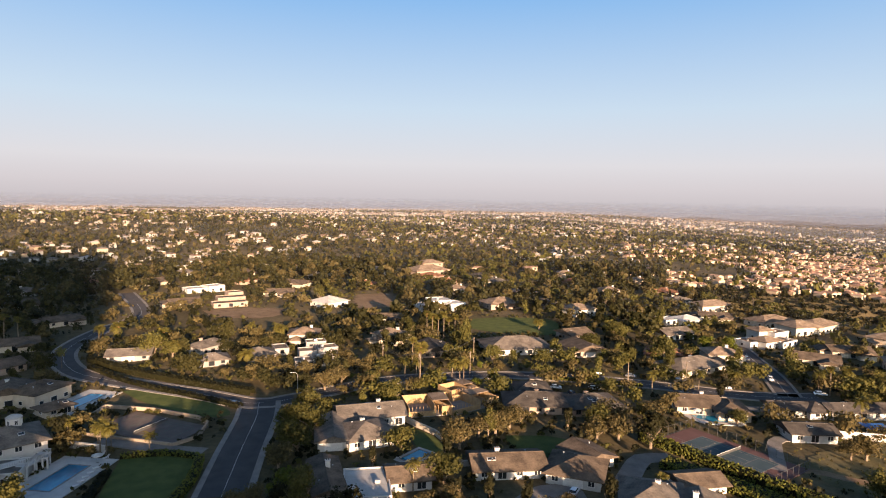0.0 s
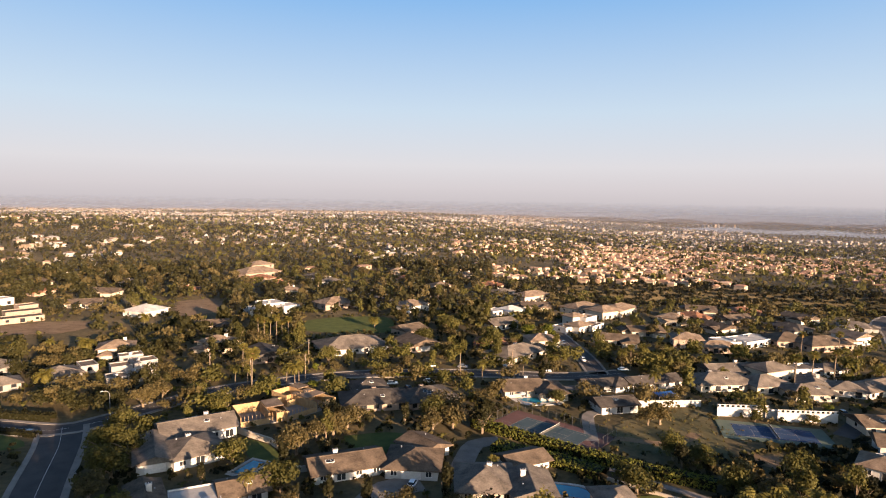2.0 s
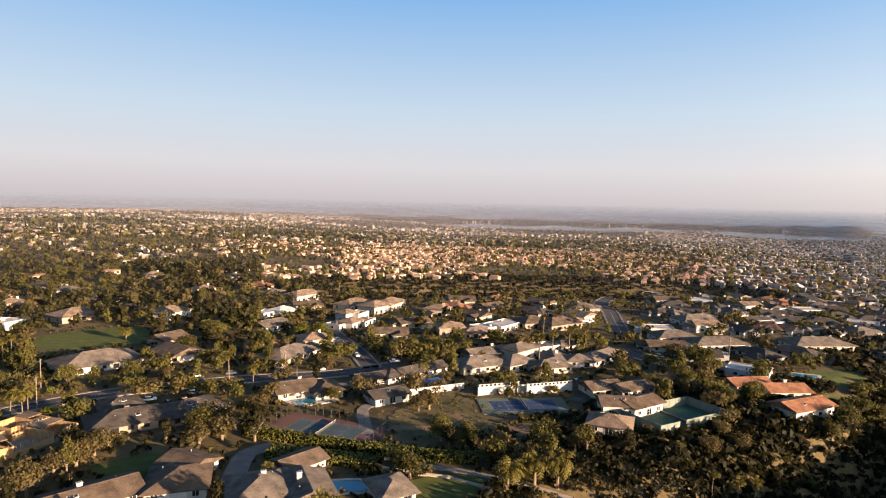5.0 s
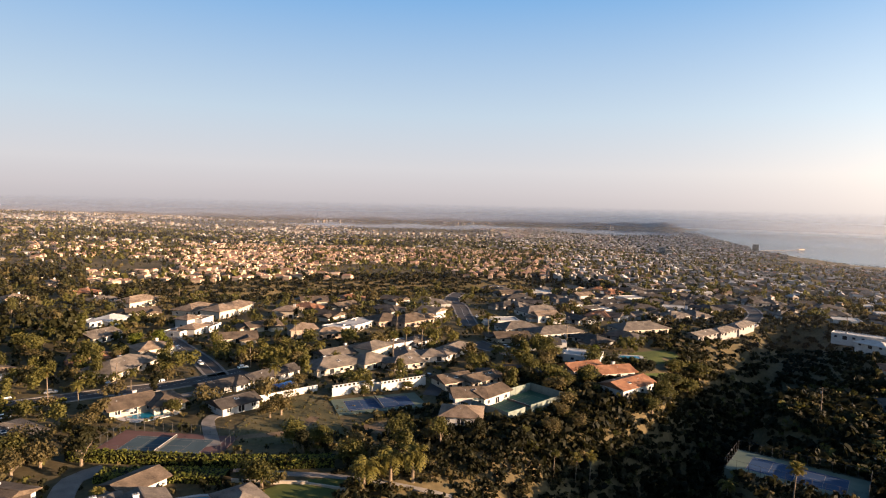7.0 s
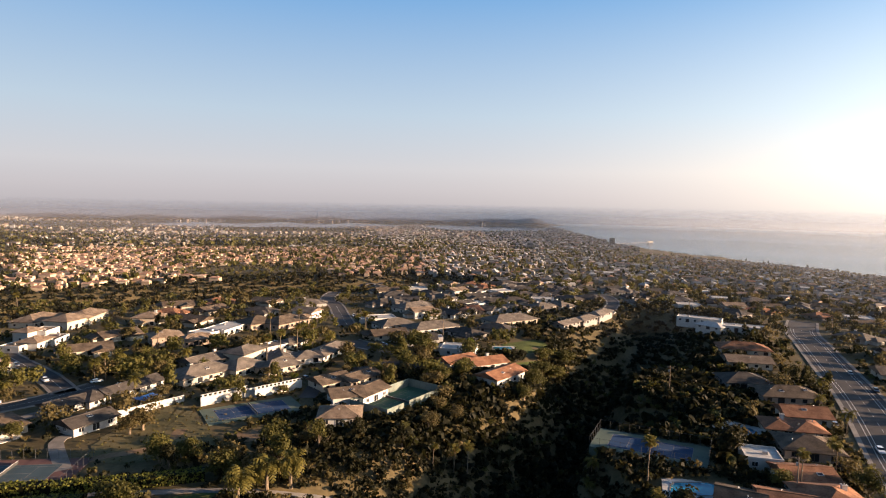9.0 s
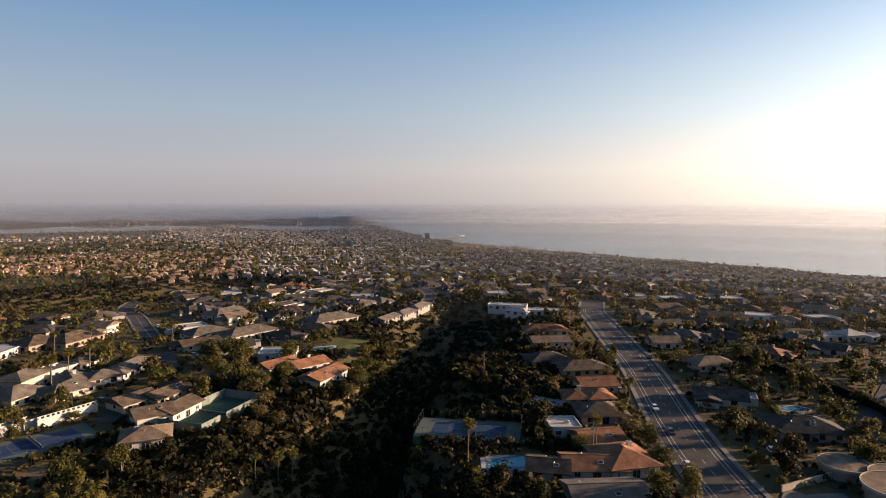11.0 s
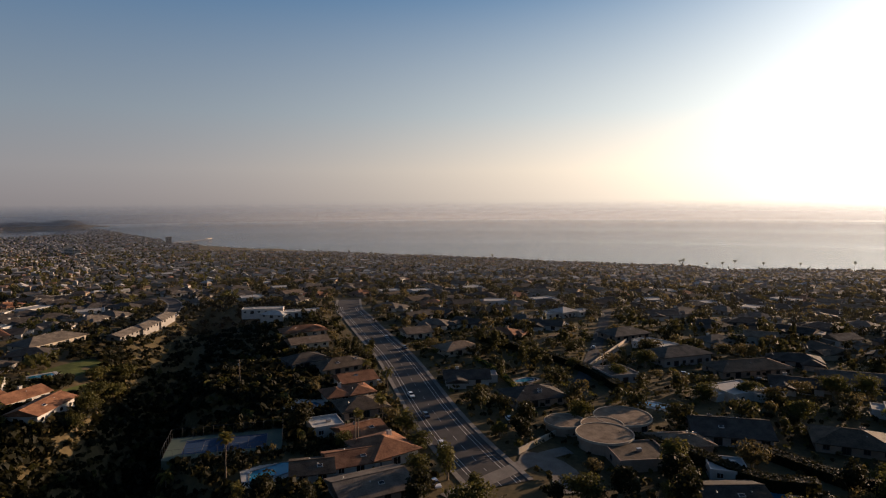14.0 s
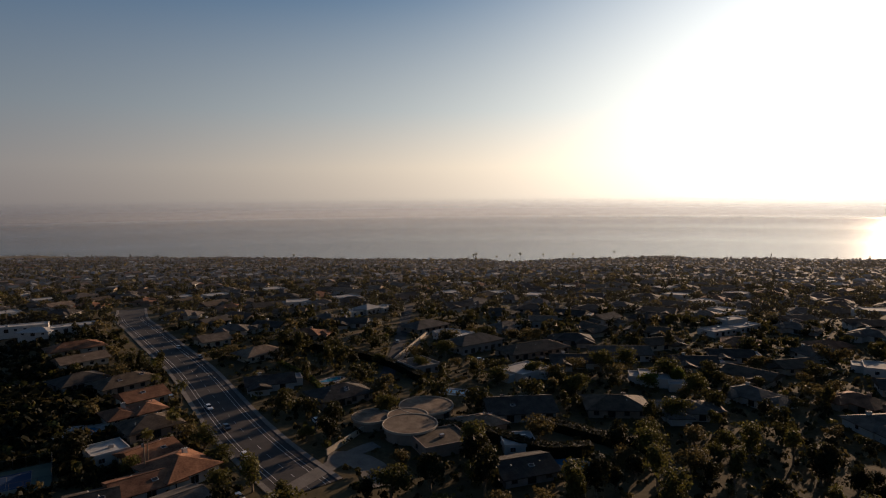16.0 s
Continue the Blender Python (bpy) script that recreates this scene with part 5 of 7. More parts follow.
path_way(((-99.3, 170.5), (-83.0, 166.6), (-66.4, 164.4)), 5, "paved drive below the court", "drive", "driveway")
path_way(((-128.0, 253.1), (-138.8, 281.8), (-151.0, 304.2)), 5, "paved drive to a grey-roofed house", "drive", "driveway")
path_way(((159.6, -55.3), (156.2, -60.5), (147.7, -63.3), (135.7, -61.2)), 8, "dusky paved forecourt of the curved house", "drive", "driveway")
path_way(((237.7, -114.0), (262.5, -137.0), (290.1, -162.3)), 2.2, "pale sunlit concrete walk between dark gardens", "concrete", "path")
path_way(((281.7, -101.9), (310.5, -133.3), (319.4, -166.0)), 3, "unpaved track between hedges", "dirt", "path")
path_way(((140.5, -30.0), (149.2, -45.4), (158.9, -63.1), (160.7, -70.7)), 5, "pale paved lane behind the curved house", "drive", "driveway")
path_way(((106.2, 183.1), (101.2, 180.7), (91.6, 160.5)), 4, "narrow drive beside the white cottage", "drive", "driveway")
path_way(((81.3, 211.3), (97.2, 210.7), (118.5, 209.9)), 5, "broad concrete parking apron", "drive", "driveway")


# ---- courts and pools ----
court(-89.2, 181.0, -22.2, "court_grey", "court_grey", "worn grey tennis court inside a pale earth bank", length=31.0, width=16.0, fence="", lines="court_edge")
court(82.6, 171.0, -55.6, "court_teal", "court_red", "tennis court with teal surface and dark red apron", fence="open", screen=3.0)
court(151.4, 153.2, -30.0, "court_blue", "court_edge", "blue tennis court with sage apron beneath white walls", length=32.0, width=16.5, fence="")
court(185.4, 115.2, -7.3, "court_green", "court_green", "green tennis court inside tall pale screens", length=33.0, width=17.0)
court(188.0, 27.5, -88.0, "court_blue", "court_edge", "blue tennis court on a shaded canyon terrace", length=33.0, width=17.0, fence="open", screen=3.0)
pool(-123.6, 202.1, 80.9, 17, 5.5, "long turquoise pool on a pale terrace", 4, "box")
pool(-95.9, 147.2, 84.4, 14, 5.6, "large blue rectangular pool on a white terrace", 5, "box")
pool(-7.3, 165.1, 53.3, 8, 4, "small blue garden pool", 1.5, "box")
pool(70.5, 132.9, -46.5, 11, 6, "rounded blue pool beside grey roofs", 1.6, "round")
pool(90.9, 199.3, -23.6, 13, 6, "turquoise pool behind a brown-roofed house", 2.5, "round")
pool(282.5, 114.4, -58.2, 9, 5, "blue pool on the villa lawn", 2, "box")
pool(219.4, 3.9, -103.9, 9, 5, "blue pool on a pale canyon-edge deck", 3.5, "angular")
pool(166.3, 12.3, -60.5, 16, 7, "angular bright blue pool on a pale deck", 2.5, "angular")
pool(229.7, -81.7, -78.5, 9, 4, "small pale pool in a shaded garden", 1.5, "round")
pool(121.5, -109.9, -153.3, 11, 4.5, "narrow dusky blue pool behind a flat roof", 1.5, "box")
pool(190.2, -116.1, -141.1, 12, 4, "pale pool terrace by a dark roof", 2, "box")


# ---- houses round the streets ----
house("large white stucco mansion with grey hipped roof and balconies", "white", "roof_grey",
    (-117.4, 157.7, 43.5, 17.2, 15.6, 5.6, "hip", "c"),
    (-107.6, 145.7, 15.6, 7.7, 9.6, 3.0, "flat"), loggia=((-107.9, 147.3, 48.4, 15.4, 3.2, 3.0, 6), (-104.3, 150.2, 87.3, 9.0, 3.0, 3.0, 3)))
cupola(-117.3, 161.7, 8.6)
house("long beige house with brown roof above a pool terrace", "cream", "roof_brown",
    (-146.9, 200.8, 33.7, 12.9, 13.2, 4.6, "gable", "c"),
    (-137.5, 202.1, 75.9, 14.3, 12.0, 4.9, "hip"))
house("low pool pavilion with flat brown roof", "cream", "roof_brown",
    (-125.7, 191.6, 60.2, 8.5, 7.2, 2.5, "hip"))
house("low brown-roofed house among dark trees", "tan", "roof_brown",
    (-175.8, 232.6, 61.7, 17.6, 12.0, 2.8, "gable"))
house("two-storey pale house with grey roof amid palms", "grey_wall", "roof_grey",
    (-107.0, 271.6, 65.1, 16.2, 9.6, 3.9, "hip", "c"),
    (-98.6, 252.2, 27.4, 13.4, 9.6, 2.6, "hip"))
house("low grey-roofed house behind a drive", "grey_wall", "roof_grey",
    (-135.3, 257.8, 16.9, 16.6, 10.8, 2.5, "gable", "g"))
house("low house with blue-grey roofs beneath palms", "grey_wall", "roof_grey",
    (-81.8, 263.6, 32.7, 12.3, 12.0, 2.6, "hip"),
    (-74.7, 273.1, 25.3, 6.2, 9.6, 2.6, "flat"))
house("terraced modern stucco house with flat roofs", "grey_wall", "roof_tan",
    (-59.1, 253.5, 18.3, 8.1, 7.2, 2.5, "flat"),
    (-52.0, 257.0, 35.1, 9.0, 7.2, 3.0, "flat"),
    (-60.3, 264.1, 20.6, 7.6, 7.2, 4.0, "flat"),
    (-52.5, 267.2, 25.0, 8.8, 7.2, 4.9, "flat"),
    (-58.7, 273.3, 19.6, 8.8, 6.0, 5.8, "flat"))
house("sprawling white ranch house with grey shingle roofs", "white", "roof_grey",
    (-32.7, 176.7, 11.5, 8.9, 19.2, 3.0, "gable", "g"),
    (-23.0, 176.4, 24.1, 13.6, 14.4, 3.0, "hip", "c"),
    (-23.6, 192.1, 17.5, 20.1, 13.2, 3.3, "gable", "c"))
house("brown-roofed house with a white flat roof wing", "white", "roof_brown",
    (-28.7, 145.9, 16.9, 6.7, 19.2, 3.0, "gable", "c"),
    (-8.4, 149.6, 12.5, 10.2, 9.6, 2.6, "gable"))
house("white flat-roofed wing beside a patio", "white", "roof_white",
    (-18.2, 143.0, 9.6, 11.1, 15.6, 2.6, "flat"))
house("long white ranch house with dark brown shake roof", "white", "roof_brown",
    (17.2, 158.2, 7.0, 18.5, 12.0, 2.6, "gable", "c"),
    (35.5, 155.3, -19.6, 13.6, 14.4, 2.9, "hip", "g"),
    (40.0, 164.1, 26.4, 10.0, 10.8, 2.9, "gable"))
house("cream house with several grey-brown hipped roofs", "cream", "roof_grey",
    (50.1, 139.8, -14.8, 13.8, 15.6, 2.9, "hip", "c"),
    (59.7, 133.2, -12.9, 9.9, 13.2, 3.2, "gable", "c"),
    (76.9, 122.9, -9.1, 8.5, 10.8, 2.6, "hip"))
house("open-sided carport with brown gable roof", "white", "roof_brown",
    (64.8, 150.1, 10.5, 11.3, 8.4, 2.3, "gable"), detail=0)
house("dark-roofed house beside a parking court", "tan", "roof_dark",
    (32.6, 208.3, -0.7, 22.1, 14.4, 2.8, "hip", "c"),
    (51.0, 207.5, 10.4, 18.7, 14.4, 2.8, "hip", "c"),
    (32.8, 222.9, 3.2, 12.1, 10.8, 2.8, "hip"))
house("cream ranch house with brown roof by a pool", "cream", "roof_brown",
    (88.4, 210.1, -7.0, 14.5, 13.2, 2.8, "gable", "c"),
    (97.9, 204.6, -8.1, 10.2, 14.4, 2.8, "hip"))
house("white cottage with dark roof above a dry lot", "white", "roof_dark",
    (113.3, 185.2, -1.9, 13.6, 9.6, 2.9, "gable"),
    (119.3, 207.3, -4.5, 12.1, 8.4, 2.6, "gable"),
    (128.3, 206.6, 5.4, 10.0, 10.8, 2.6, "hip"))
house("long white house with dark roof and patio", "white", "roof_dark",
    (142.0, 205.9, 3.0, 22.5, 9.6, 2.8, "gable", "c"))
house("sprawling terrace house with grey-brown hipped roofs", "cream", "roof_grey",
    (169.4, 199.9, -9.1, 23.1, 14.4, 3.0, "hip", "c"),
    (184.3, 193.3, -2.4, 16.0, 13.2, 3.2, "hip"),
    (192.7, 180.5, -13.2, 16.7, 10.8, 3.0, "hip"),
    (185.5, 211.8, -6.7, 24.2, 12.0, 3.2, "gable", "c"),
    (196.6, 203.4, 8.0, 15.5, 10.8, 5.3, "hip"))
house("white-walled house with long brown roof on the rim", "cream", "roof_brown",
    (187.3, 148.2, -19.5, 13.1, 10.8, 3.0, "gable"),
    (196.8, 141.8, -10.0, 16.7, 9.6, 2.8, "gable"))
house("two-storey white house with brown gable roofs", "white", "roof_brown",
    (174.3, 130.9, -40.0, 11.1, 10.8, 3.9, "gable"),
    (181.5, 127.1, -3.5, 14.8, 9.6, 3.5, "gable"))
house("small white pavilion with sand-coloured hipped roof", "white", "roof_tan",
    (158.4, 121.0, -56.5, 12.8, 10.8, 3.2, "hip"))
house("long white house with pale roofs and tall palms", "white", "roof_grey",
    (204.1, 188.9, -40.0, 10.6, 12.0, 2.8, "gable", "c"),
    (211.7, 181.0, -35.3, 11.4, 10.8, 2.8, "hip"),
    (226.2, 180.1, 8.1, 27.0, 10.8, 2.8, "hip"),
    (217.1, 207.0, -9.3, 12.0, 9.6, 3.0, "flat"),
    (228.9, 205.3, 3.1, 14.9, 9.6, 2.8, "hip"))
house("tan two-storey house with tiled hipped roofs", "tan", "roof_tan",
    (200.5, 261.7, -27.3, 13.7, 12.0, 4.8, "hip"),
    (208.7, 249.7, -17.2, 17.5, 10.8, 3.1, "hip"))
house("white modern house with flat gravel roofs", "white", "roof_white",
    (221.8, 257.7, -0.2, 12.7, 12.0, 2.8, "flat"),
    (235.9, 258.1, 13.1, 22.4, 13.2, 3.0, "flat"))
house("house with two faceted brown hipped roofs", "tan", "roof_brown",
    (255.4, 254.4, -11.7, 18.6, 15.6, 3.5, "hip"),
    (265.9, 243.4, -2.1, 24.9, 15.6, 3.5, "hip"))
house("white villa with orange clay-tile roofs on the canyon rim", "white", "roof_red",
    (241.1, 119.3, -26.4, 15.7, 10.8, 3.0, "gable"),
    (245.1, 107.0, -33.5, 15.6, 10.8, 3.0, "gable", "c"),
    (228.3, 93.1, -12.6, 19.6, 10.8, 3.7, "gable"))
house("grey-roofed rim house with broad eaves", "cream", "roof_grey",
    (346.1, 135.9, -32.4, 31.4, 15.6, 3.0, "hip", "c"))
house("low grey houses on the far rim", "grey_wall", "roof_grey",
    (360.3, 104.7, -13.8, 19.4, 8.4, 2.4, "gable"),
    (381.0, 99.0, -8.3, 22.1, 8.4, 2.3, "hip"),
    (407.4, 95.5, -5.3, 26.1, 8.4, 2.3, "hip"))
house("white house with grey hipped roofs on the slope", "white", "roof_grey",
    (300.1, 165.2, -27.7, 29.3, 14.4, 3.0, "hip"))
house("pale house with grey roof by the cul-de-sac", "white", "roof_grey",
    (295.7, 187.7, -27.9, 21.5, 14.4, 3.0, "hip"))
house("white house with long grey roof among shrubs", "white", "roof_grey",
    (352.6, 207.6, -18.0, 28.9, 14.4, 3.1, "hip"))
house("large white two-storey house with flat roofs", "white", "roof_white",
    (-14.0, 391.2, 26.8, 10.9, 13.2, 3.3, "flat"),
    (-4.4, 398.8, 23.8, 13.2, 14.4, 5.5, "flat"),
    (5.4, 393.2, 35.9, 11.8, 12.0, 4.4, "flat"))
house("broad house with pale grey hipped roof and lawn", "white", "roof_grey",
    (34.0, 289.4, 10.1, 30.9, 20.4, 3.0, "hip", "c"))
house("cream house with sand-tile hipped roof", "cream", "roof_tan",
    (179.5, 409.8, 21.7, 26.5, 14.4, 4.4, "hip"))
house("large cream house with sand-tile roofs on a knoll", "cream", "roof_tan",
    (199.0, 340.3, 18.5, 17.9, 14.4, 4.8, "hip"),
    (213.5, 347.4, 33.7, 24.4, 14.4, 4.4, "hip"),
    (194.3, 362.0, 24.5, 24.3, 14.4, 3.5, "hip"))
house("white three-storey stucco house on the street corner", "white", "roof_tan",
    (155.4, 306.2, 23.9, 10.5, 9.6, 2.8, "flat"),
    (162.5, 305.0, 27.8, 11.6, 9.6, 4.0, "hip"),
    (172.5, 309.0, 33.8, 14.4, 9.6, 2.6, "flat"),
    (169.4, 323.4, 19.4, 10.2, 8.4, 5.3, "hip"),
    (176.5, 322.5, 29.9, 12.0, 8.4, 4.4, "flat"))
house("low white house with white gravel roof", "white", "roof_white",
    (133.9, 361.9, 21.0, 12.0, 10.8, 2.6, "flat"),
    (144.9, 362.7, 23.6, 15.4, 12.0, 2.8, "hip"))
house("low house with grey gable roof", "white", "roof_grey",
    (122.6, 324.4, 18.3, 16.6, 14.4, 2.9, "gable"))
house("cream corner house with grey hipped roof", "cream", "roof_grey",
    (106.6, 259.4, 27.3, 27.0, 15.6, 3.0, "hip", "c"))
house("brown shake-roofed house beneath tall trees", "tan", "roof_brown",
    (65.9, 285.8, 15.0, 16.2, 16.8, 3.2, "gable", "g"),
    (68.1, 315.8, 26.3, 13.5, 13.2, 3.5, "gable"))
house("large tan house with stacked tile roofs", "tan", "roof_tan",
    (-18.1, 578.8, 35.6, 37.0, 24.0, 4.4, "hip"),
    (-16.5, 621.6, 28.4, 22.7, 16.8, 6.6, "hip"), detail=1)
house("white house with pale roof among trees", "white", "roof_white",
    (-76.0, 395.9, 53.4, 17.9, 16.8, 3.5, "hip"), detail=1)
house("white flat-roofed house on the wooded slope", "white", "roof_white",
    (-179.7, 433.0, 41.1, 14.3, 12.0, 2.6, "flat"),
    (-168.8, 439.1, 49.6, 12.4, 10.8, 3.7, "flat"), detail=1)
house("stepped tan house above a building plot", "tan", "roof_brown",
    (-137.1, 383.0, 31.3, 20.8, 9.6, 2.5, "flat"),
    (-141.5, 397.5, 31.2, 17.3, 9.6, 3.5, "flat"),
    (-143.8, 410.6, 37.2, 10.0, 8.4, 4.6, "flat"), detail=1)
house("low tan house with tile roof among trees", "tan", "roof_tan",
    (37.7, 406.2, 21.2, 23.5, 18.0, 3.5, "hip"), detail=1)
house("white house with tan roof beside a tall tree", "white", "roof_tan",
    (84.0, 384.5, 28.6, 18.8, 14.4, 4.4, "hip"), detail=1)
house("dark-roofed bungalow in the shade of palms", "tan", "roof_dark",
    (-5.2, 280.4, 16.1, 14.5, 16.8, 2.9, "gable"))
house("house with orange clay-tile hipped roof above the canyon", "cream", "roof_red",
    (222.9, -6.2, -76.3, 8.1, 10.8, 2.8, "hip", "c"),
    (224.4, -14.3, -72.5, 8.8, 10.8, 3.0, "hip"),
    (239.6, -14.3, -73.0, 13.5, 12.0, 3.2, "gable"))
house("small white flat-roofed house on the canyon side", "white", "roof_white",
    (192.0, -1.8, -76.6, 9.7, 9.6, 3.0, "flat"))
house("shaded house with brown hipped roof", "tan", "roof_brown",
    (207.7, -14.2, -77.7, 15.3, 13.2, 3.0, "hip"))
house("white house with broad red clay-tile roofs", "white", "roof_red",
    (164.3, -9.6, -80.1, 15.3, 10.8, 2.8, "gable"),
    (169.2, -17.6, -66.1, 13.7, 15.6, 3.3, "hip", "c"),
    (183.9, -12.2, -66.5, 12.3, 10.8, 2.8, "gable"))
house("low brown-roofed pool house", "white", "roof_brown",
    (161.0, 2.1, -88.8, 10.0, 9.6, 2.6, "gable"))
house("grey-roofed house at the foot of the boulevard", "grey_wall", "roof_grey",
    (147.0, -11.9, -74.8, 17.3, 13.2, 2.8, "gable"))
house("dark-roofed house stepping down the canyon side", "grey_wall", "roof_dark",
    (275.6, 5.5, -65.1, 17.1, 13.2, 3.0, "hip"))
house("brown-roofed house behind street trees", "tan", "roof_brown",
    (263.4, -9.7, -68.7, 20.7, 13.2, 3.0, "hip"))
house("cream house with sand-coloured roof above the canyon", "cream", "roof_tan",
    (311.7, 4.8, -72.1, 18.4, 12.0, 3.0, "gable"))
house("tile-roofed house at the head of the canyon", "cream", "roof_red",
    (340.1, 7.5, -76.0, 23.0, 13.2, 3.0, "hip"))
house("long white flat-roofed building on the canyon rim", "white", "roof_white",
    (410.0, 34.0, -92.0, 26.0, 8.4, 3.0, "flat"),
    (392.8, 25.5, -113.8, 15.3, 9.6, 2.4, "hip"),
    (396.0, 8.5, -84.0, 22.0, 9.6, 2.8, "flat"), lift=3.5)
house("dark-roofed house in a shaded garden", "tan", "roof_dark",
    (205.4, -76.0, -84.9, 19.5, 14.4, 3.0, "hip", "c"))
house("house with blue-grey flat roof", "grey_wall", "roof_grey",
    (223.7, -118.5, -85.9, 12.9, 14.4, 3.2, "flat"))
house("long dark gabled house with pale trim", "grey_wall", "roof_dark",
    (159.9, -122.1, -114.8, 21.4, 16.8, 3.0, "gable", "c"))
house("low brown-roofed house beneath dark trees", "tan", "roof_brown",
    (144.5, -151.4, -125.2, 19.6, 14.4, 2.8, "hip", "c"))
house("white flat-roofed pool house", "white", "roof_white",
    (136.9, -104.5, -115.8, 9.4, 9.6, 2.6, "flat"))
house("low dark-roofed house behind pale parapets", "grey_wall", "roof_dark",
    (123.1, -95.1, -101.1, 14.6, 12.0, 2.5, "gable"))
house("small tile-roofed garage wing", "tan", "roof_tan",
    (156.1, -102.1, -96.7, 13.2, 9.6, 2.5, "hip"))
house("large white house with flat roofs amid trees", "white", "roof_white",
    (356.1, -142.2, -74.4, 10.4, 10.8, 2.8, "flat"),
    (357.4, -152.7, -67.1, 12.1, 10.8, 3.7, "hip"),
    (359.1, -165.0, -65.0, 12.1, 9.6, 2.6, "flat"))
house("cream bungalow with sand-coloured gable roof", "cream", "roof_tan",
    (321.4, -52.4, -78.9, 13.6, 13.2, 3.0, "gable"))
house("low sunlit house with sand-coloured roof", "cream", "roof_tan",
    (282.0, -66.0, -72.7, 18.4, 13.2, 2.8, "hip"))
house("grey two-storey house with hipped roof", "grey_wall", "roof_grey",
    (242.2, -158.2, -84.3, 24.4, 14.4, 4.4, "hip"))
house("white modern house with stacked flat roofs", "white", "roof_white",
    (199.2, -282.2, -94.0, 16.4, 10.8, 2.6, "flat"),
    (198.5, -302.0, -90.1, 18.3, 10.8, 2.8, "flat"),
    (206.2, -304.4, -94.4, 15.7, 8.4, 4.6, "flat"))
house("tan house with grey hipped roof", "tan", "roof_grey",
    (291.7, -158.8, -79.1, 22.4, 14.4, 3.0, "hip"))
house("dark-roofed long house behind hedges", "tan", "roof_brown",
    (219.3, -175.8, -92.1, 31.6, 14.4, 3.0, "hip"))
house("grey-roofed house with a pale gable", "white", "roof_grey",
    (193.1, -204.3, -122.6, 25.0, 14.4, 3.0, "gable"))


# ---- buildings of their own kind ----
unfinished_house(-5.6, 203.1, 15.3, 15.1, 13, 3.4)
unfinished_house(7.0, 209.1, 37.4, 20.9, 14, 3.2)
unfinished_house(5.5, 218.4, 34.3, 12.1, 9, 4.0)
curved_house(((175.9, -75.8, 5.8, 2.8), (175.1, -95.3, 8.6, 3.0), (162.0, -82.5, 7.9, 3.4), (169.5, -85.5, 6.0, 3.1)), ((149.5, -86.0, 84, 14.9, 13.0, 2.9, "flat", "roof_brown"), (154.8, -104.0, 84, 13.0, 9.0, 2.5, "hip", "roof_tan")))
tower_block(1462.1, 525.2, 16, 14, 19)
tower_block(1456.4, 505.7, 12, 12, 14)
tower_block(2124.9, 466.2, 18, 16, 30)
tower_block(2752.5, 575.5, 30, 14, 10)


# ---- walls and hedges ----
garden_wall(((144.9, 171.2), (161.4, 165.9)), 3.0, "tall white retaining wall with a balustrade", caps=1.6)
garden_wall(((161.2, 162.0), (179.5, 155.7)), 3.0, "tall white retaining wall with a balustrade", caps=1.6)
garden_wall(((159.7, 165.6), (163.8, 163.4)), 3.0, "white stair wall between two terraces")
garden_wall(((120.7, 185.4), (129.1, 183.9), (145.5, 180.4)), 2.2, "white garden wall along the dry lot")
garden_wall(((-15.3, 195.6), (-8.5, 187.5), (-2.2, 180.9), (1.5, 173.4)), 1.6, "pale curving garden wall", mat="cream")
garden_wall(((2.8, 161.7), (6.0, 159.6), (10.4, 160.4)), 1.4, "low white garden wall")
garden_wall(((-112.0, 182.1), (-112.4, 197.2), (-94.9, 195.0), (-77.9, 188.9), (-73.1, 184.3), (-71.9, 174.1)), 1.0, "pale earth-coloured court wall", mat="bank")
garden_wall(((-71.9, 174.1), (-76.6, 167.7), (-106.9, 174.3)), 0.8, "low pale court wall", mat="bank")
garden_wall(((161.3, -55.6), (173.8, -73.6)), 1.6, "pale garden wall by the lane", mat="cream")
garden_wall(((99.7, 111.1), (94.9, 121.2), (87.3, 130.1), (82.7, 136.5)), 0.7, "low pale wall beside the garden path", mat="cream")
hedge(((147.0, -122.0), (125.3, -129.3), (110.5, -135.4)), 4.5, 2.6, "tall dark hedge along the gardens by the lane", mat="leaf_shrub")
hedge(((303.7, -83.7), (266.4, -101.2), (237.5, -110.7), (208.0, -111.9)), 4.0, 3.0, "long dark hedge between the gardens", mat="leaf_shrub", density=2.5)
garden_wall(((240.3, -114.1), (283.0, -155.6)), 1.4, "pale garden wall running down the slope", mat="cream")
hedge(((60.4, 181.1), (67.8, 171.2), (78.1, 157.2), (87.7, 145.1), (96.1, 135.3), (107.0, 125.1)), 3.2, 2.6, "long dense green hedge beneath the red court")
hedge(((60.9, 162.4), (68.2, 154.8), (76.2, 146.3), (82.3, 138.2)), 5.5, 2.0, "broad clipped flat-topped green hedge")
garden_wall(((-107.6, 166.0), (-100.4, 164.5), (-93.3, 163.0)), 1.7, "low white niche wall behind the pool deck")
hedge(((-82.4, 135.8), (-83.8, 142.3), (-85.8, 150.2)), 2.4, 1.0, "dark planted bed between pool deck and lawn", mat="leaf_shrub")
tree("bush", -104.0, 163.2, 0.8)
tree("bush", -100.0, 162.2, 0.8)
tree("bush", -96.3, 161.7, 0.85)
tree("queen", -112.6, 169.0, 0.75)
tree("queen", -106.2, 167.7, 0.8)
tree("queen", -94.6, 162.9, 0.9)
tree("queen", -92.1, 161.5, 0.8)
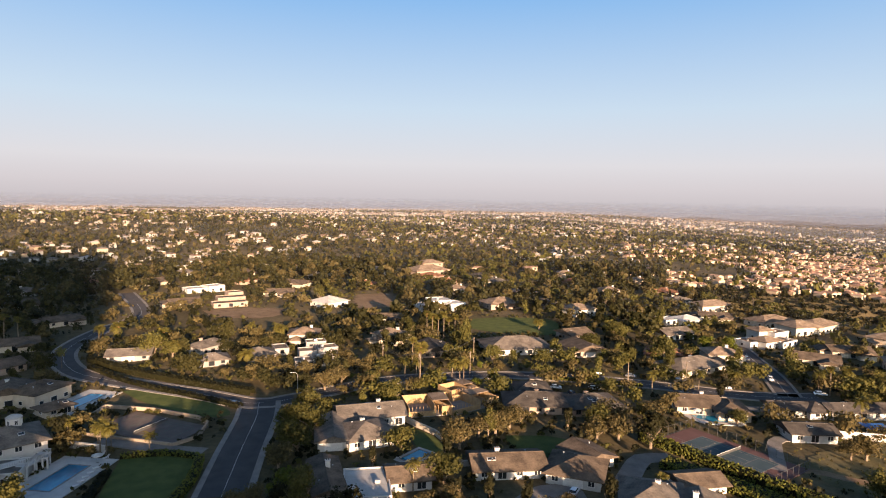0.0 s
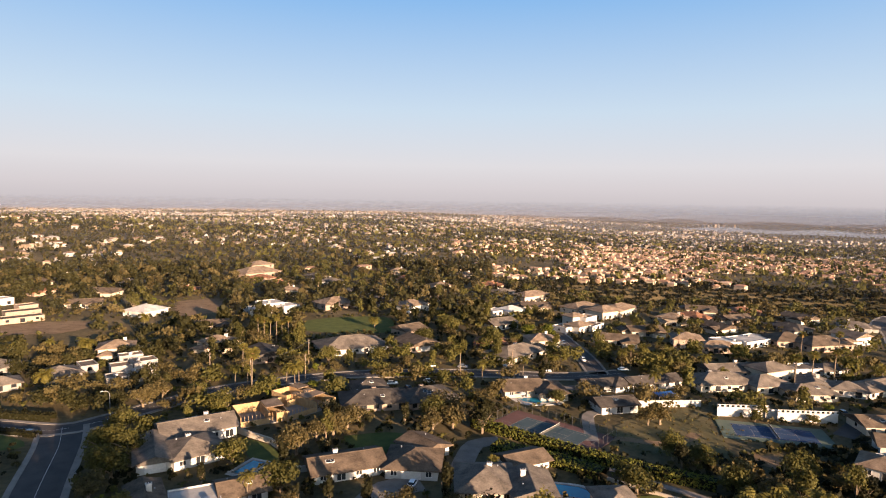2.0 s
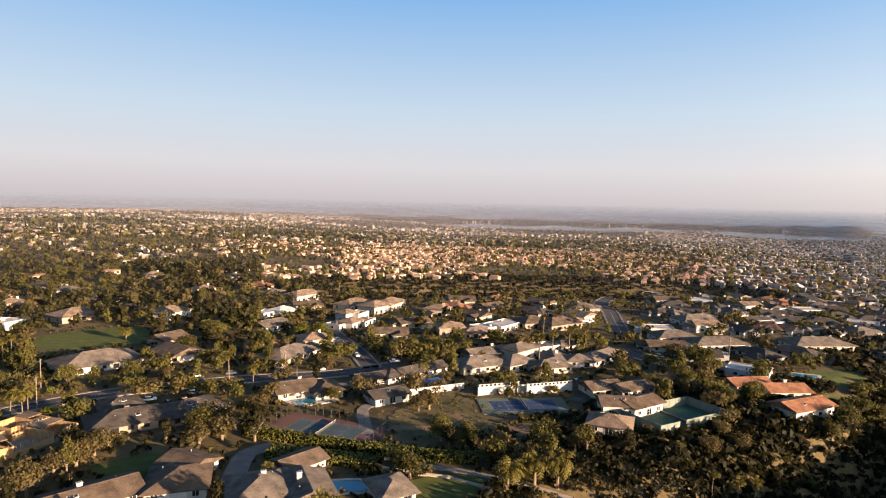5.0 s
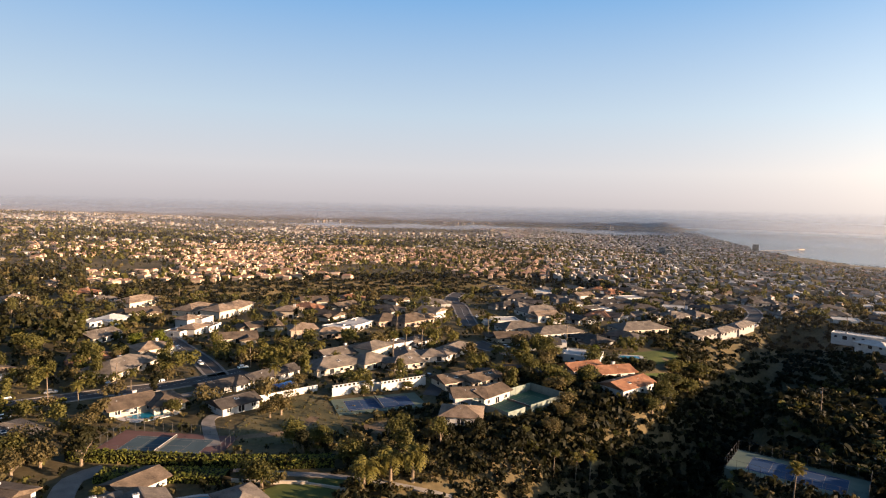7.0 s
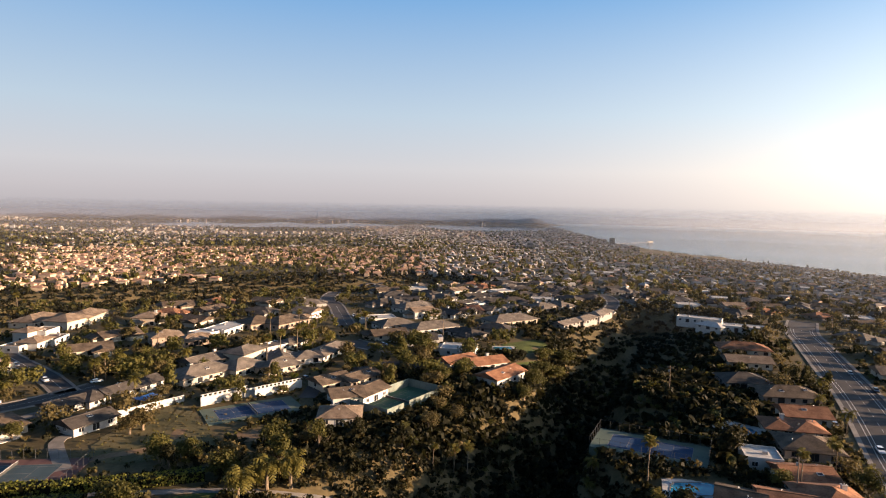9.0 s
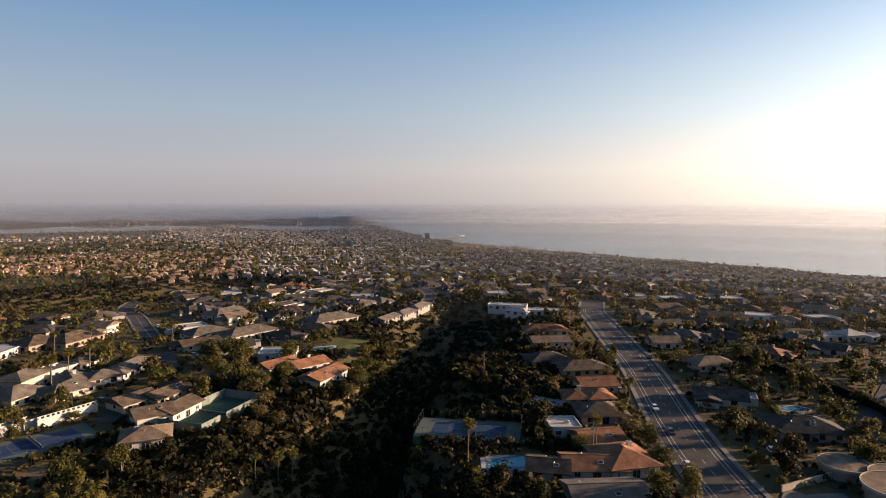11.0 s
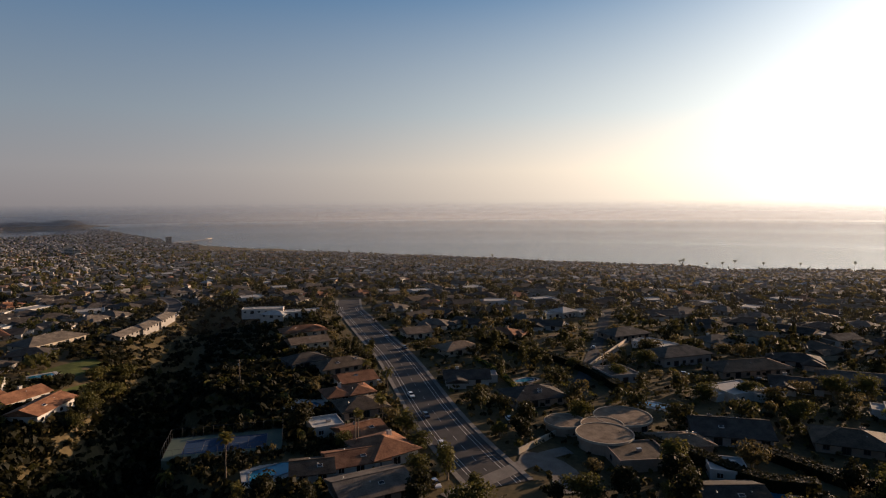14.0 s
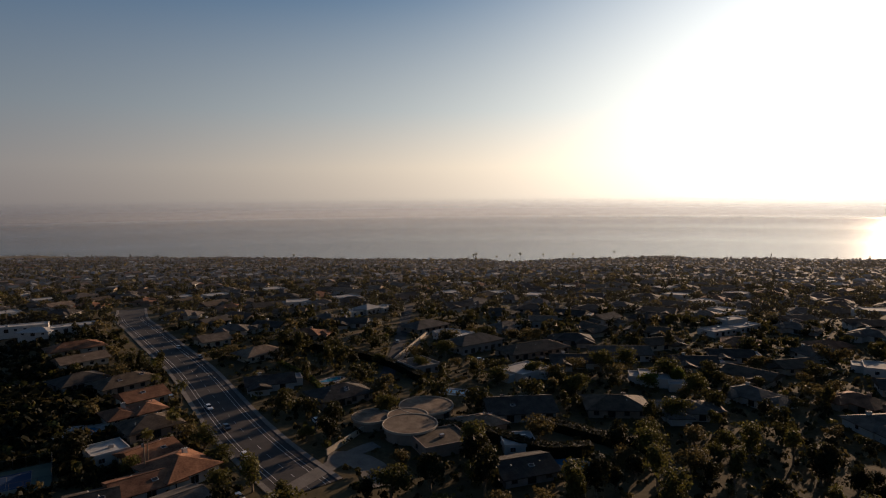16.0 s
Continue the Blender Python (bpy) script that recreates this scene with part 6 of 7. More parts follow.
hedge(((-61.9, 134.8), (-62.5, 147.5), (-65.3, 158.9)), 2.2, 1.8, "clipped yellow-green hedge round the lawn")
hedge(((-86.8, 158.9), (-75.5, 161.6), (-66.2, 159.9)), 1.6, 1.4, "low clipped hedge by the lawn")
hedge(((-143.6, 241.7), (-118.1, 223.9), (-89.6, 210.2), (-68.1, 200.1)), 2.4, 1.3, "rough roadside hedge below the street", mat="leaf_shrub")
hedge(((-149.3, 251.4), (-124.7, 236.7), (-95.5, 224.1), (-68.7, 214.3)), 3.0, 2.0, "dense dark hedge above the street", mat="leaf_shrub")
hedge(((188.8, -70.7), (229.9, -74.6), (267.2, -71.0)), 2.0, 1.5, "low street-side shrub border")
hedge(((166.2, -82.3), (151.8, -98.6), (129.7, -107.1), (122.4, -119.5)), 4.0, 3.4, "tall dark hedge behind the garden", mat="leaf_shrub")
hedge(((41.8, 241.8), (60.6, 237.3), (77.8, 233.6)), 1.6, 1.2, "low hedge along the cross street")


# ---- street furniture and cars ----
utility_pole(-25.5, 250.0)
utility_pole(-10.0, 240.7)
utility_pole(13.2, 266.3)
utility_pole(93.7, 231.2)
utility_pole(284.9, 149.7)
utility_pole(423.5, 134.9)
utility_pole(450.5, 44.4)
utility_pole(247.1, 30.1)
utility_pole(418.3, -37.0)
utility_pole(227.4, -114.5)
utility_pole(172.1, -10.1)
utility_pole(10.6, 240.9)
wire((284.7, 148.8, 10.4), (423.3, 134.0, 9.6), 2.5)
wire((285.2, 150.6, 10.4), (423.8, 135.8, 9.6), 2.5)
wire((423.3, 134.0, 9.6), (450.2, 43.5, 7.8), 2.5)
wire((423.8, 135.8, 9.6), (450.8, 45.3, 7.8), 2.5)
wire((-25.8, 249.1, 10.5), (-10.3, 239.8, 10.4), 2.5)
wire((-25.2, 250.9, 10.5), (-9.8, 241.6, 10.4), 2.5)
wire((-10.3, 239.8, 10.4), (12.9, 265.4, 10.4), 2.5)
wire((-9.8, 241.6, 10.4), (13.4, 267.2, 10.4), 2.5)
street_lamp(-52.5, 214.5, 200)
car(-70.7, 202.1, -28.8, "car_dark")
car(-145.7, 286.7, -58.2, "car_white")
car(57.9, 228.9, -9.3, "car_white")
car(48.0, 221.6, -71.8, "car_dark")
car(143.4, 227.4, -15.2, "car_white")
car(43.2, 229.4, -9.2, "car_white")
car(63.9, 250.2, -22.4, "car_white")
car(77.2, 246.6, -22.4, "car_grey")
car(95.2, 241.1, -22.3, "car_dark")
car(134.3, 246.0, -106.1, "car_white")
car(140.5, 278.4, -104.0, "car_grey")
car(110.0, 233.1, -22.4, "car_white")
car(222.8, 206.3, -112.8, "car_white")
car(216.3, 183.1, -97.8, "car_dark")
car(311.6, 227.8, -136.8, "car_white")
car(334.9, 268.9, -141.1, "car_grey")
car(279.1, -14.8, -172.6, "car_white")
car(332.4, 0.9, -172.4, "car_grey")
car(198.1, -22.3, -171.9, "car_dark")
car(32.8, 145.2, 60.5, "car_white")
car(31.8, 224.5, -37.6, "car_dark")
car(263.5, 167.3, -85.2, "car_white")
car(255.6, 168.2, -90.6, "car_grey")
car(189.0, 161.6, -109.1, "car_dark")
car(434.3, 92.3, -8.7, "car_white")
car(419.9, 95.2, -6.9, "car_white")
car(219.8, -33.7, -173.8, "car_white")
car(197.0, -35.2, -173.5, "car_dark")
car(171.6, -35.4, -173.4, "car_white")
car(147.4, -28.6, -169.0, "car_white")
car(187.0, -61.4, -179.2, "car_white")
car(319.3, -36.2, -177.6, "car_grey")
car(294.1, -42.3, -178.5, "car_dark")
car(238.3, -23.7, -173.3, "car_grey")
car(201.1, -182.1, -108.0, "car_white")
car(221.0, -148.0, -125.9, "car_grey")
car(272.3, -132.2, -29.0, "car_grey")
car(206.9, -172.3, -126.2, "car_dark")
sun_lounger(-89.5, 150.0, -42)
sun_lounger(-89.3, 147.5, -42)
sun_lounger(-89.2, 145.3, -41)
sun_lounger(-89.7, 152.6, -43)
sun_lounger(-88.9, 142.7, -41)
sun_lounger(-102.6, 145.0, -84)
sun_lounger(-103.4, 149.3, -84)
sun_lounger(-92.9, 160.8, -24)
sun_lounger(-90.6, 158.7, -23)
sun_lounger(64.1, 131.4, -96)
sun_lounger(64.1, 134.0, -96)
sun_lounger(-11.8, 163.4, -71)
sun_lounger(164.1, 18.8, 125)
sun_lounger(166.3, 18.7, 129)
sun_lounger(220.8, -2.0, -151)
sun_lounger(215.8, -1.4, -151)
sun_lounger(-132.7, 199.8, 115)
sun_lounger(-129.1, 196.1, 114)
parasol(-91.3, 155.9)
parasol(-104.1, 152.5)
parasol(62.1, 131.0)
parasol(224.6, -3.1)
parasol(86.1, 202.0)
pool_cover(137.1, 189.1, -4.3, 7.5, 5)
pier(2476.3, 541.3, -28, 260)


# ---- chosen trees ----
tree("bright", 138.0, 290.8, 1.25)
tree("bright", 127.9, 295.5, 1.15)
tree("bright", -36.3, 137.5, 1.35)
tree("broad", -127.2, 262.3, 1.6)
tree("broad", -118.6, 261.2, 1.2)
tree("broad", -44.7, 197.6, 1.3)
tree("broad", -39.6, 178.5, 1.35)
tree("broad", -40.7, 166.0, 1.2)
tree("broad", -47.2, 182.4, 1.1)
tree("broad", -18.0, 205.3, 1.1)
tree("broad", -27.9, 223.3, 1.2)
tree("broad", 49.0, 188.2, 1.3)
tree("broad", 21.3, 262.2, 1.2)
tree("broad", 42.8, 261.1, 1.1)
tree("broad", 91.0, 316.7, 1.6)
tree("broad", 70.2, 291.0, 1.4)
tree("broad", 99.9, 272.6, 1.6)
tree("olive", 2.7, 170.6, 1.3)
tree("olive", 16.2, 181.9, 1.4)
tree("olive", 20.9, 186.7, 1.3)
tree("olive", 11.0, 179.4, 1.1)
tree("olive", 24.9, 191.8, 1.0)
tree("olive", 54.2, 190.9, 1.5)
tree("olive", -44.1, 221.8, 1.3)
tree("olive", -39.2, 229.2, 1.2)
tree("olive", -9.3, 224.7, 0.8)
tree("olive", 69.2, 196.7, 1.0)
tree("tall", 88.8, 298.1, 1.3)
tree("tall", 117.8, 332.5, 1.4)
tree("tall", -17.4, 307.5, 1.2)
tree("tall", -82.5, 396.7, 1.4)
tree("tall", 95.8, 254.3, 1.2)
tree("tall", 31.8, 492.1, 1.4)
tree("tall", 109.2, 410.3, 1.2)
tree("date", -81.4, 246.8, 1.0)
tree("date", -80.0, 293.8, 1.1)
tree("date", -158.5, 291.3, 1.0)
tree("date", -118.2, 263.1, 0.9)
tree("date", -167.7, 290.4, 0.8)
tree("date", 52.6, 334.0, 0.9)
tree("date", 90.0, 330.1, 0.9)
tree("date", -132.4, 282.3, 0.9)
tree("date", -70.0, 360.2, 0.9)
tree("date", -107.5, 296.3, 0.9)
tree("fan", -8.9, 224.7, 1.25)
tree("fan", -13.8, 259.7, 0.9)
tree("fan", -8.9, 308.3, 0.9)
tree("fan", -6.0, 306.0, 0.95)
tree("fan", -3.2, 308.8, 0.9)
tree("fan", -0.3, 305.2, 0.95)
tree("fan", 2.4, 306.7, 0.9)
tree("fan", 5.2, 304.5, 0.9)
tree("fan", 70.5, 228.3, 0.95)
tree("fan", 208.8, 410.0, 0.9)
tree("fan", 246.9, 475.5, 0.95)
tree("fan", 252.1, 474.2, 0.9)
tree("fan", 259.0, 475.4, 0.95)
tree("fan", 262.9, 476.5, 0.9)
tree("fan", 147.1, 227.6, 0.8)
tree("fan", -197.1, 276.5, 0.9)
tree("fan", -207.0, 281.0, 1.0)
tree("queen", -21.3, 209.8, 0.8)
tree("queen", -15.6, 240.3, 0.85)
tree("queen", -11.1, 240.6, 0.8)
tree("queen", 3.2, 234.0, 1.0)
tree("queen", 6.4, 232.7, 1.05)
tree("queen", 8.0, 235.8, 0.95)
tree("queen", 98.8, 231.5, 0.9)
tree("queen", 78.1, 223.4, 0.9)
tree("queen", 93.6, 232.6, 0.8)
tree("queen", 113.7, 233.8, 0.8)
tree("queen", -95.3, 297.8, 0.8)
tree("queen", -154.4, 240.8, 0.8)
tree("queen", -80.9, 162.8, 0.7)
tree("queen", -96.3, 164.7, 0.9)
tree("queen", -93.2, 166.0, 0.8)
tree("queen", -7.0, 144.7, 0.8)
tree("queen", 165.5, 228.8, 0.9)
tree("date", 110.9, 107.5, 1.15)
tree("date", 116.1, 104.4, 1.1)
tree("date", 102.7, 109.0, 1.05)
tree("date", 148.6, 207.9, 0.8)
tree("date", 55.4, 148.4, 0.5)
tree("fan", 195.0, 188.9, 1.0)
tree("fan", 206.4, 191.8, 1.05)
tree("fan", 219.9, 193.7, 1.0)
tree("fan", 238.9, 228.9, 0.9)
tree("fan", 234.2, 196.3, 0.95)
tree("fan", 264.0, 185.0, 1.1)
tree("fan", 252.0, 220.3, 0.9)
tree("fan", 185.6, 247.7, 0.8)
tree("queen", 135.4, 192.9, 1.1)
tree("queen", 237.9, 187.5, 0.9)
tree("queen", 173.3, 213.6, 0.9)
tree("queen", 172.3, 201.1, 0.8)
tree("queen", 144.0, 229.8, 0.9)
tree("queen", 156.1, 230.9, 1.0)
tree("fan", 163.3, 81.2, 0.75)
tree("fan", 166.9, 78.3, 0.85)
tree("fan", 156.8, 85.1, 0.6)
tree("fan", 164.1, 24.4, 0.95)
tree("fan", 176.2, -11.1, 0.8)
tree("fan", 192.1, -20.1, 0.7)
tree("queen", 202.6, -20.2, 0.8)
tree("queen", 230.9, -26.2, 0.8)
tree("queen", 250.4, -19.9, 0.8)
tree("queen", 184.8, -27.0, 0.8)
tree("queen", 153.6, -32.6, 0.7)
tree("queen", 273.2, -22.2, 0.8)
tree("queen", 170.5, 40.7, 0.8)
tree("queen", 147.8, 19.6, 0.7)
tree("queen", 167.5, 40.9, 0.7)
tree("broad", 269.5, 82.8, 1.4)
tree("broad", 263.0, 87.0, 1.3)
tree("broad", 294.5, 85.7, 1.3)
tree("broad", 232.5, 80.0, 1.2)
tree("broad", 221.7, 80.3, 1.0)
tree("broad", 226.4, 109.5, 1.2)
tree("broad", 213.9, 111.6, 1.0)
tree("broad", 207.6, 140.2, 1.0)
tree("broad", 224.0, 135.6, 1.2)
tree("broad", 247.9, 138.4, 1.4)
tree("broad", 263.6, 153.6, 1.3)
tree("broad", 262.8, 123.4, 1.1)
tree("broad", 282.0, 92.4, 1.2)
tree("broad", 107.5, 143.4, 1.2)
tree("broad", 112.4, 138.2, 1.0)
tree("broad", 153.8, 163.8, 0.5)
tree("broad", 96.0, 193.9, 0.9)
tree("broad", 170.3, 156.7, 0.5)
tree("olive", 120.4, 168.2, 1.2)
tree("olive", 186.6, 99.0, 0.9)
tree("olive", 185.7, 92.2, 0.9)
tree("olive", 172.5, 95.3, 0.9)
tree("olive", 183.5, 177.0, 0.8)
tree("olive", 116.2, 168.6, 1.0)
tree("pine", 106.6, 138.4, 0.9)
tree("pine", 138.4, 111.2, 0.8)
tree("pine", 149.1, 107.0, 0.9)
tree("pine", 155.7, 95.3, 0.8)
tree("broad", 155.0, -25.1, 0.9)
tree("broad", 182.8, -26.2, 0.9)
tree("broad", 176.8, -7.1, 0.8)
tree("broad", 222.4, -118.8, 1.0)
tree("broad", 235.6, -138.6, 1.2)
tree("broad", 240.4, -107.5, 0.8)
tree("broad", 189.5, -135.0, 1.2)
tree("broad", 190.6, -153.7, 1.1)
tree("broad", 177.9, -192.6, 1.3)
tree("broad", 157.8, -192.9, 1.4)
tree("broad", 138.3, -184.8, 1.3)
tree("broad", 164.9, -152.3, 1.2)
tree("broad", 181.5, -181.6, 1.3)
tree("broad", 127.6, -161.4, 1.2)
tree("broad", 181.2, -83.7, 1.0)
tree("bright", 155.8, -180.8, 1.0)
tree("bright", 151.1, -191.7, 1.0)
tree("fan", 1043.0, -682.7, 1.5)
tree("fan", 1048.7, -693.1, 1.5)
tree("fan", 1055.0, -749.7, 1.2)
tree("fan", 1090.6, -810.6, 1.3)
tree("fan", 1097.4, -844.7, 1.7)
tree("fan", 1086.6, -902.3, 1.3)
tree("fan", 1283.9, -380.9, 1.3)
tree("fan", 1006.5, -918.4, 1.3)
tree("fan", 1005.4, -1042.9, 1.4)


# ---- the neighbourhood beyond: houses, woods, city ----
def free(x, y, pad=0.0, lines=True):
    """True where neither a footprint nor a road lies within pad."""
    ok = np.ones(len(x), bool)
    for fx, fy, a, hw, hd in FOOT:
        dx, dy = x - fx, y - fy
        c, s = math.cos(a), math.sin(a)
        ok &= ~((np.abs(dx * c + dy * s) < hw + pad) & (np.abs(-dx * s + dy * c) < hd + pad))
    if lines:
        for line, half in LINES:
            p = np.array(line)
            if len(p) > 40:
                p = p[::2]
            for (ax, ay), (bx, by) in zip(p, p[1:]):
                d = max((bx - ax) ** 2 + (by - ay) ** 2, 1e-6)
                near = (np.abs(x - ax) < 60) & (np.abs(y - ay) < 60)
                if not near.any():
                    continue
                s = np.clip(((x[near] - ax) * (bx - ax) + (y[near] - ay) * (by - ay)) / d, 0, 1)
                ok[near] &= np.hypot(x[near] - ax - s * (bx - ax), y[near] - ay - s * (by - ay)) > half + pad
    return ok


def sector(a0, a1, r0, r1, step, seed, jitter=0.35, turn_=0.0, squash=1.0):
    """Jittered grid points (x, y) of a ring sector; squash: the grid's second spacing in terms of the first."""
    rs = np.random.RandomState(seed)
    n = int(2 * r1 / step) + 1
    n2 = int(2 * r1 / (step * squash)) + 1
    gx, gy = np.meshgrid(np.linspace(-r1, r1, n), np.linspace(-r1, r1, n2))
    gx, gy = gx.ravel() + rs.uniform(-jitter, jitter, n * n2) * step, gy.ravel() + rs.uniform(-jitter, jitter, n * n2) * step * squash
    c, s = math.cos(radians(turn_)), math.sin(radians(turn_))
    x, y = gx * c - gy * s, gx * s + gy * c
    r, a = np.hypot(x, y), np.degrees(np.arctan2(x, y))
    k = (r > r0) & (r < r1) & (a > a0) & (a < a1)
    return x[k], y[k]


def dry(x, y):
    z = ground_z(x, y)
    r, a = np.hypot(x, y), np.degrees(np.arctan2(x, y))
    return (z > SEA_Z + 1.5) & (r < np.interp(a, COAST_A, COAST_D) - 25) & (r < 4850)


def wild(x, y):
    """The canyons, where nobody builds."""
    return np.maximum(np.maximum(ridge(x, y, CANYON, 46), ridge(x, y, VALLEY, 50)), np.clip(shade_hill(x, y) / 12, 0, 0.5))


def scatter(name, verts, faces, slots, x, y, rot, sx, sy, sz, mats, label, category, lift=0.0, normals=None):
    """Many copies of one small shape, joined into one mesh of kind stuff."""
    V, F = np.asarray(verts, float), np.asarray(faces, int)
    n, c, s = len(x), np.cos(rot), np.sin(rot)
    vx, vy, vz = V[None, :, 0] * sx[:, None], V[None, :, 1] * sy[:, None], V[None, :, 2] * sz[:, None]
    out = np.stack([vx * c[:, None] - vy * s[:, None] + x[:, None], vx * s[:, None] + vy * c[:, None] + y[:, None], vz + (ground_z(x, y) + lift)[:, None]], -1)
    f = (F[None] + (np.arange(n) * len(V))[:, None, None]).reshape(-1, F.shape[1])
    if normals is not None:
        N = np.asarray(normals, float)[None]
        normals = np.stack([N[..., 0] * c[:, None] - N[..., 1] * s[:, None], N[..., 0] * s[:, None] + N[..., 1] * c[:, None], np.repeat(N[..., 2], n, 0)], -1).reshape(-1, 3)
    return tagged(new(name, mesh_np(name, out.reshape(-1, 3), f, mats, np.tile(slots, n), False, normals)), label, category, "", "stuff")


def far_house(windows, plan=0):
    """Walls, a low roof with eaves and dark windows of a small house, one metre wide and deep, 1 high to the eaves. plan: 0 hipped, 1 gabled with a wing, 2 flat."""
    v, f, s = [], [], []

    def volume(x0, x1, y0, y1, h, roof):
        b, o = len(v), 0.05
        v.extend([(x0, y0, -.6), (x1, y0, -.6), (x1, y1, -.6), (x0, y1, -.6), (x0, y0, h), (x1, y0, h), (x1, y1, h), (x0, y1, h)])
        f.extend([(b, b + 1, b + 5, b + 4), (b + 1, b + 2, b + 6, b + 5), (b + 2, b + 3, b + 7, b + 6), (b + 3, b, b + 4, b + 7)])
        s.extend([0] * 4)
        b, yc, xc = len(v), (y0 + y1) / 2, (x0 + x1) / 2
        top, inset = h + (0.0 if roof == 2 else 0.42 * min(1, (y1 - y0) * 1.1)), (0.3 if roof == 0 else 0.0)
        v.extend([(x0 - o, y0 - o, h - .03), (x1 + o, y0 - o, h - .03), (x1 + o, y1 + o, h - .03), (x0 - o, y1 + o, h - .03)])
        if roof == 2:
            f.append((b, b + 1, b + 2, b + 3))
            s.append(1)
            return
        e = 0.004
        v.extend([(x0 - o + inset, yc - e, top), (x1 + o - inset, yc - e, top), (x1 + o - inset, yc + e, top), (x0 - o + inset, yc + e, top)])
        f.extend([(b, b + 1, b + 5, b + 4), (b + 1, b + 2, b + 6, b + 5), (b + 2, b + 3, b + 7, b + 6), (b + 3, b, b + 4, b + 7), (b + 4, b + 5, b + 6, b + 7)])
        s.extend([1] * 5)

    volume(-.5, .5, -.25 if plan == 1 else -.42, .42, 1.0, plan)
    if plan == 1:
        volume(-.45, 0.0, -.6, -.22, 0.85, 0)
    if plan == 2:
        volume(0.05, .45, -.3, .3, 1.55, 2)
    if windows:
        for x0 in (-.38, -.06, .22):
            y0 = -.61 if plan == 1 and x0 < -.1 else (-.257 if plan == 1 else -.427)
            for q in ([(x0, y0, .3), (x0 + .16, y0, .3), (x0 + .16, y0, .75), (x0, y0, .75)], [(-.507, x0 * .6 + .1, .3), (-.507, x0 * .6 + .22, .3), (-.507, x0 * .6 + .22, .75), (-.507, x0 * .6 + .1, .75)],
                      [(.507, x0 * .6 + .1, .3), (.507, x0 * .6 + .22, .3), (.507, x0 * .6 + .22, .75), (.507, x0 * .6 + .1, .75)]):
                b = len(v)
                v.extend(q)
                f.append((b, b + 1, b + 2, b + 3))
                s.append(2)
    return v, f, s


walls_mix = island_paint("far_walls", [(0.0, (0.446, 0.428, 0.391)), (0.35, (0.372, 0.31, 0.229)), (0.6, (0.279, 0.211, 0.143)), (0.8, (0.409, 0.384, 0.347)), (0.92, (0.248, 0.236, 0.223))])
roofs_red = island_paint("far_tile_roofs", [(0.0, (0.27, 0.15, 0.095)), (0.35, (0.34, 0.21, 0.14)), (0.62, (0.22, 0.12, 0.075)), (0.85, (0.38, 0.27, 0.19))])
walls_terrace = island_paint("terrace_walls", [(0.0, (0.42, 0.31, 0.21)), (0.4, (0.36, 0.25, 0.16)), (0.7, (0.48, 0.39, 0.28))])
roofs_inland = island_paint("inland_roofs", [(0.0, (0.16, 0.1, 0.068)), (0.3, (0.11, 0.094, 0.08)), (0.5, (0.2, 0.14, 0.1)), (0.7, (0.33, 0.31, 0.28)), (0.82, (0.13, 0.085, 0.06))])
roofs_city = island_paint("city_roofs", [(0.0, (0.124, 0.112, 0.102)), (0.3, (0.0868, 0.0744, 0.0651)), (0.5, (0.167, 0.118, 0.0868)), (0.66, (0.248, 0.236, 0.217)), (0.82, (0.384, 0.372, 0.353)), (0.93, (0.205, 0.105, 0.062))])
# far_walls paints scaled darker, to imitate haze and shade on far houses
walls_dimmed = island_paint("dimmed_far_walls", [(0.0, (0.302, 0.29, 0.265)), (0.35, (0.252, 0.21, 0.155)), (0.6, (0.189, 0.143, 0.0966)), (0.8, (0.277, 0.26, 0.235)), (0.92, (0.168, 0.16, 0.151))])
dark_glass = M["glass"]

# middle distance: three hundred single houses
PLANS = []
for k, (w, d, h, rf, wl, rm, word) in enumerate(((16, 12, 2.8, "hip", "white", "roof_grey", "white house with grey hipped roof"), (18, 12, 2.8, "gable", "cream", "roof_brown", "cream house with brown gable roof"),
                                                 (14, 12, 4.6, "hip", "cream", "roof_tan", "two-storey cream house with sand-tile roof"), (17, 13, 3.0, "flat", "white", "roof_white", "white flat-roofed modern house"),
                                                 (15, 11, 2.8, "hip", "tan", "roof_red", "tan house with clay-tile roof"), (18, 12, 2.8, "hip", "grey_wall", "roof_dark", "grey house with dark hipped roof"),
                                                 (17, 12, 2.8, "gable", "white", "roof_dark", "white house with dark gable roof"), (14, 11, 4.6, "gable", "white", "roof_tan", "two-storey white house with sand-tile roof"))):
    PLANS.append((w, d, h, rf, wl, rm, word + " among garden trees"))
HOMES = FOOT[:]
hx, hy = [], []
for a0, a1, r0, r1, st, sd, sq, tn in ((-38, 22, 290, 640, 54, 1, 0.85, 10), (22, 66, 300, 460, 34, 2, 0.8, 35), (56, 82, 290, 620, 27, 3, 0.85, 55), (82, 168, 205, 620, 33, 4, 0.8, 12)):
    x, y = sector(a0, a1, r0, r1, st, sd, 0.25, tn, sq)
    ok = free(x, y, 9.0) & (wild(x, y) < 0.25)
    hx.append(x[ok]), hy.append(y[ok])
hx, hy = np.concatenate(hx), np.concatenate(hy)
order = np.argsort(np.hypot(hx, hy))[:280]
MIDS = {}
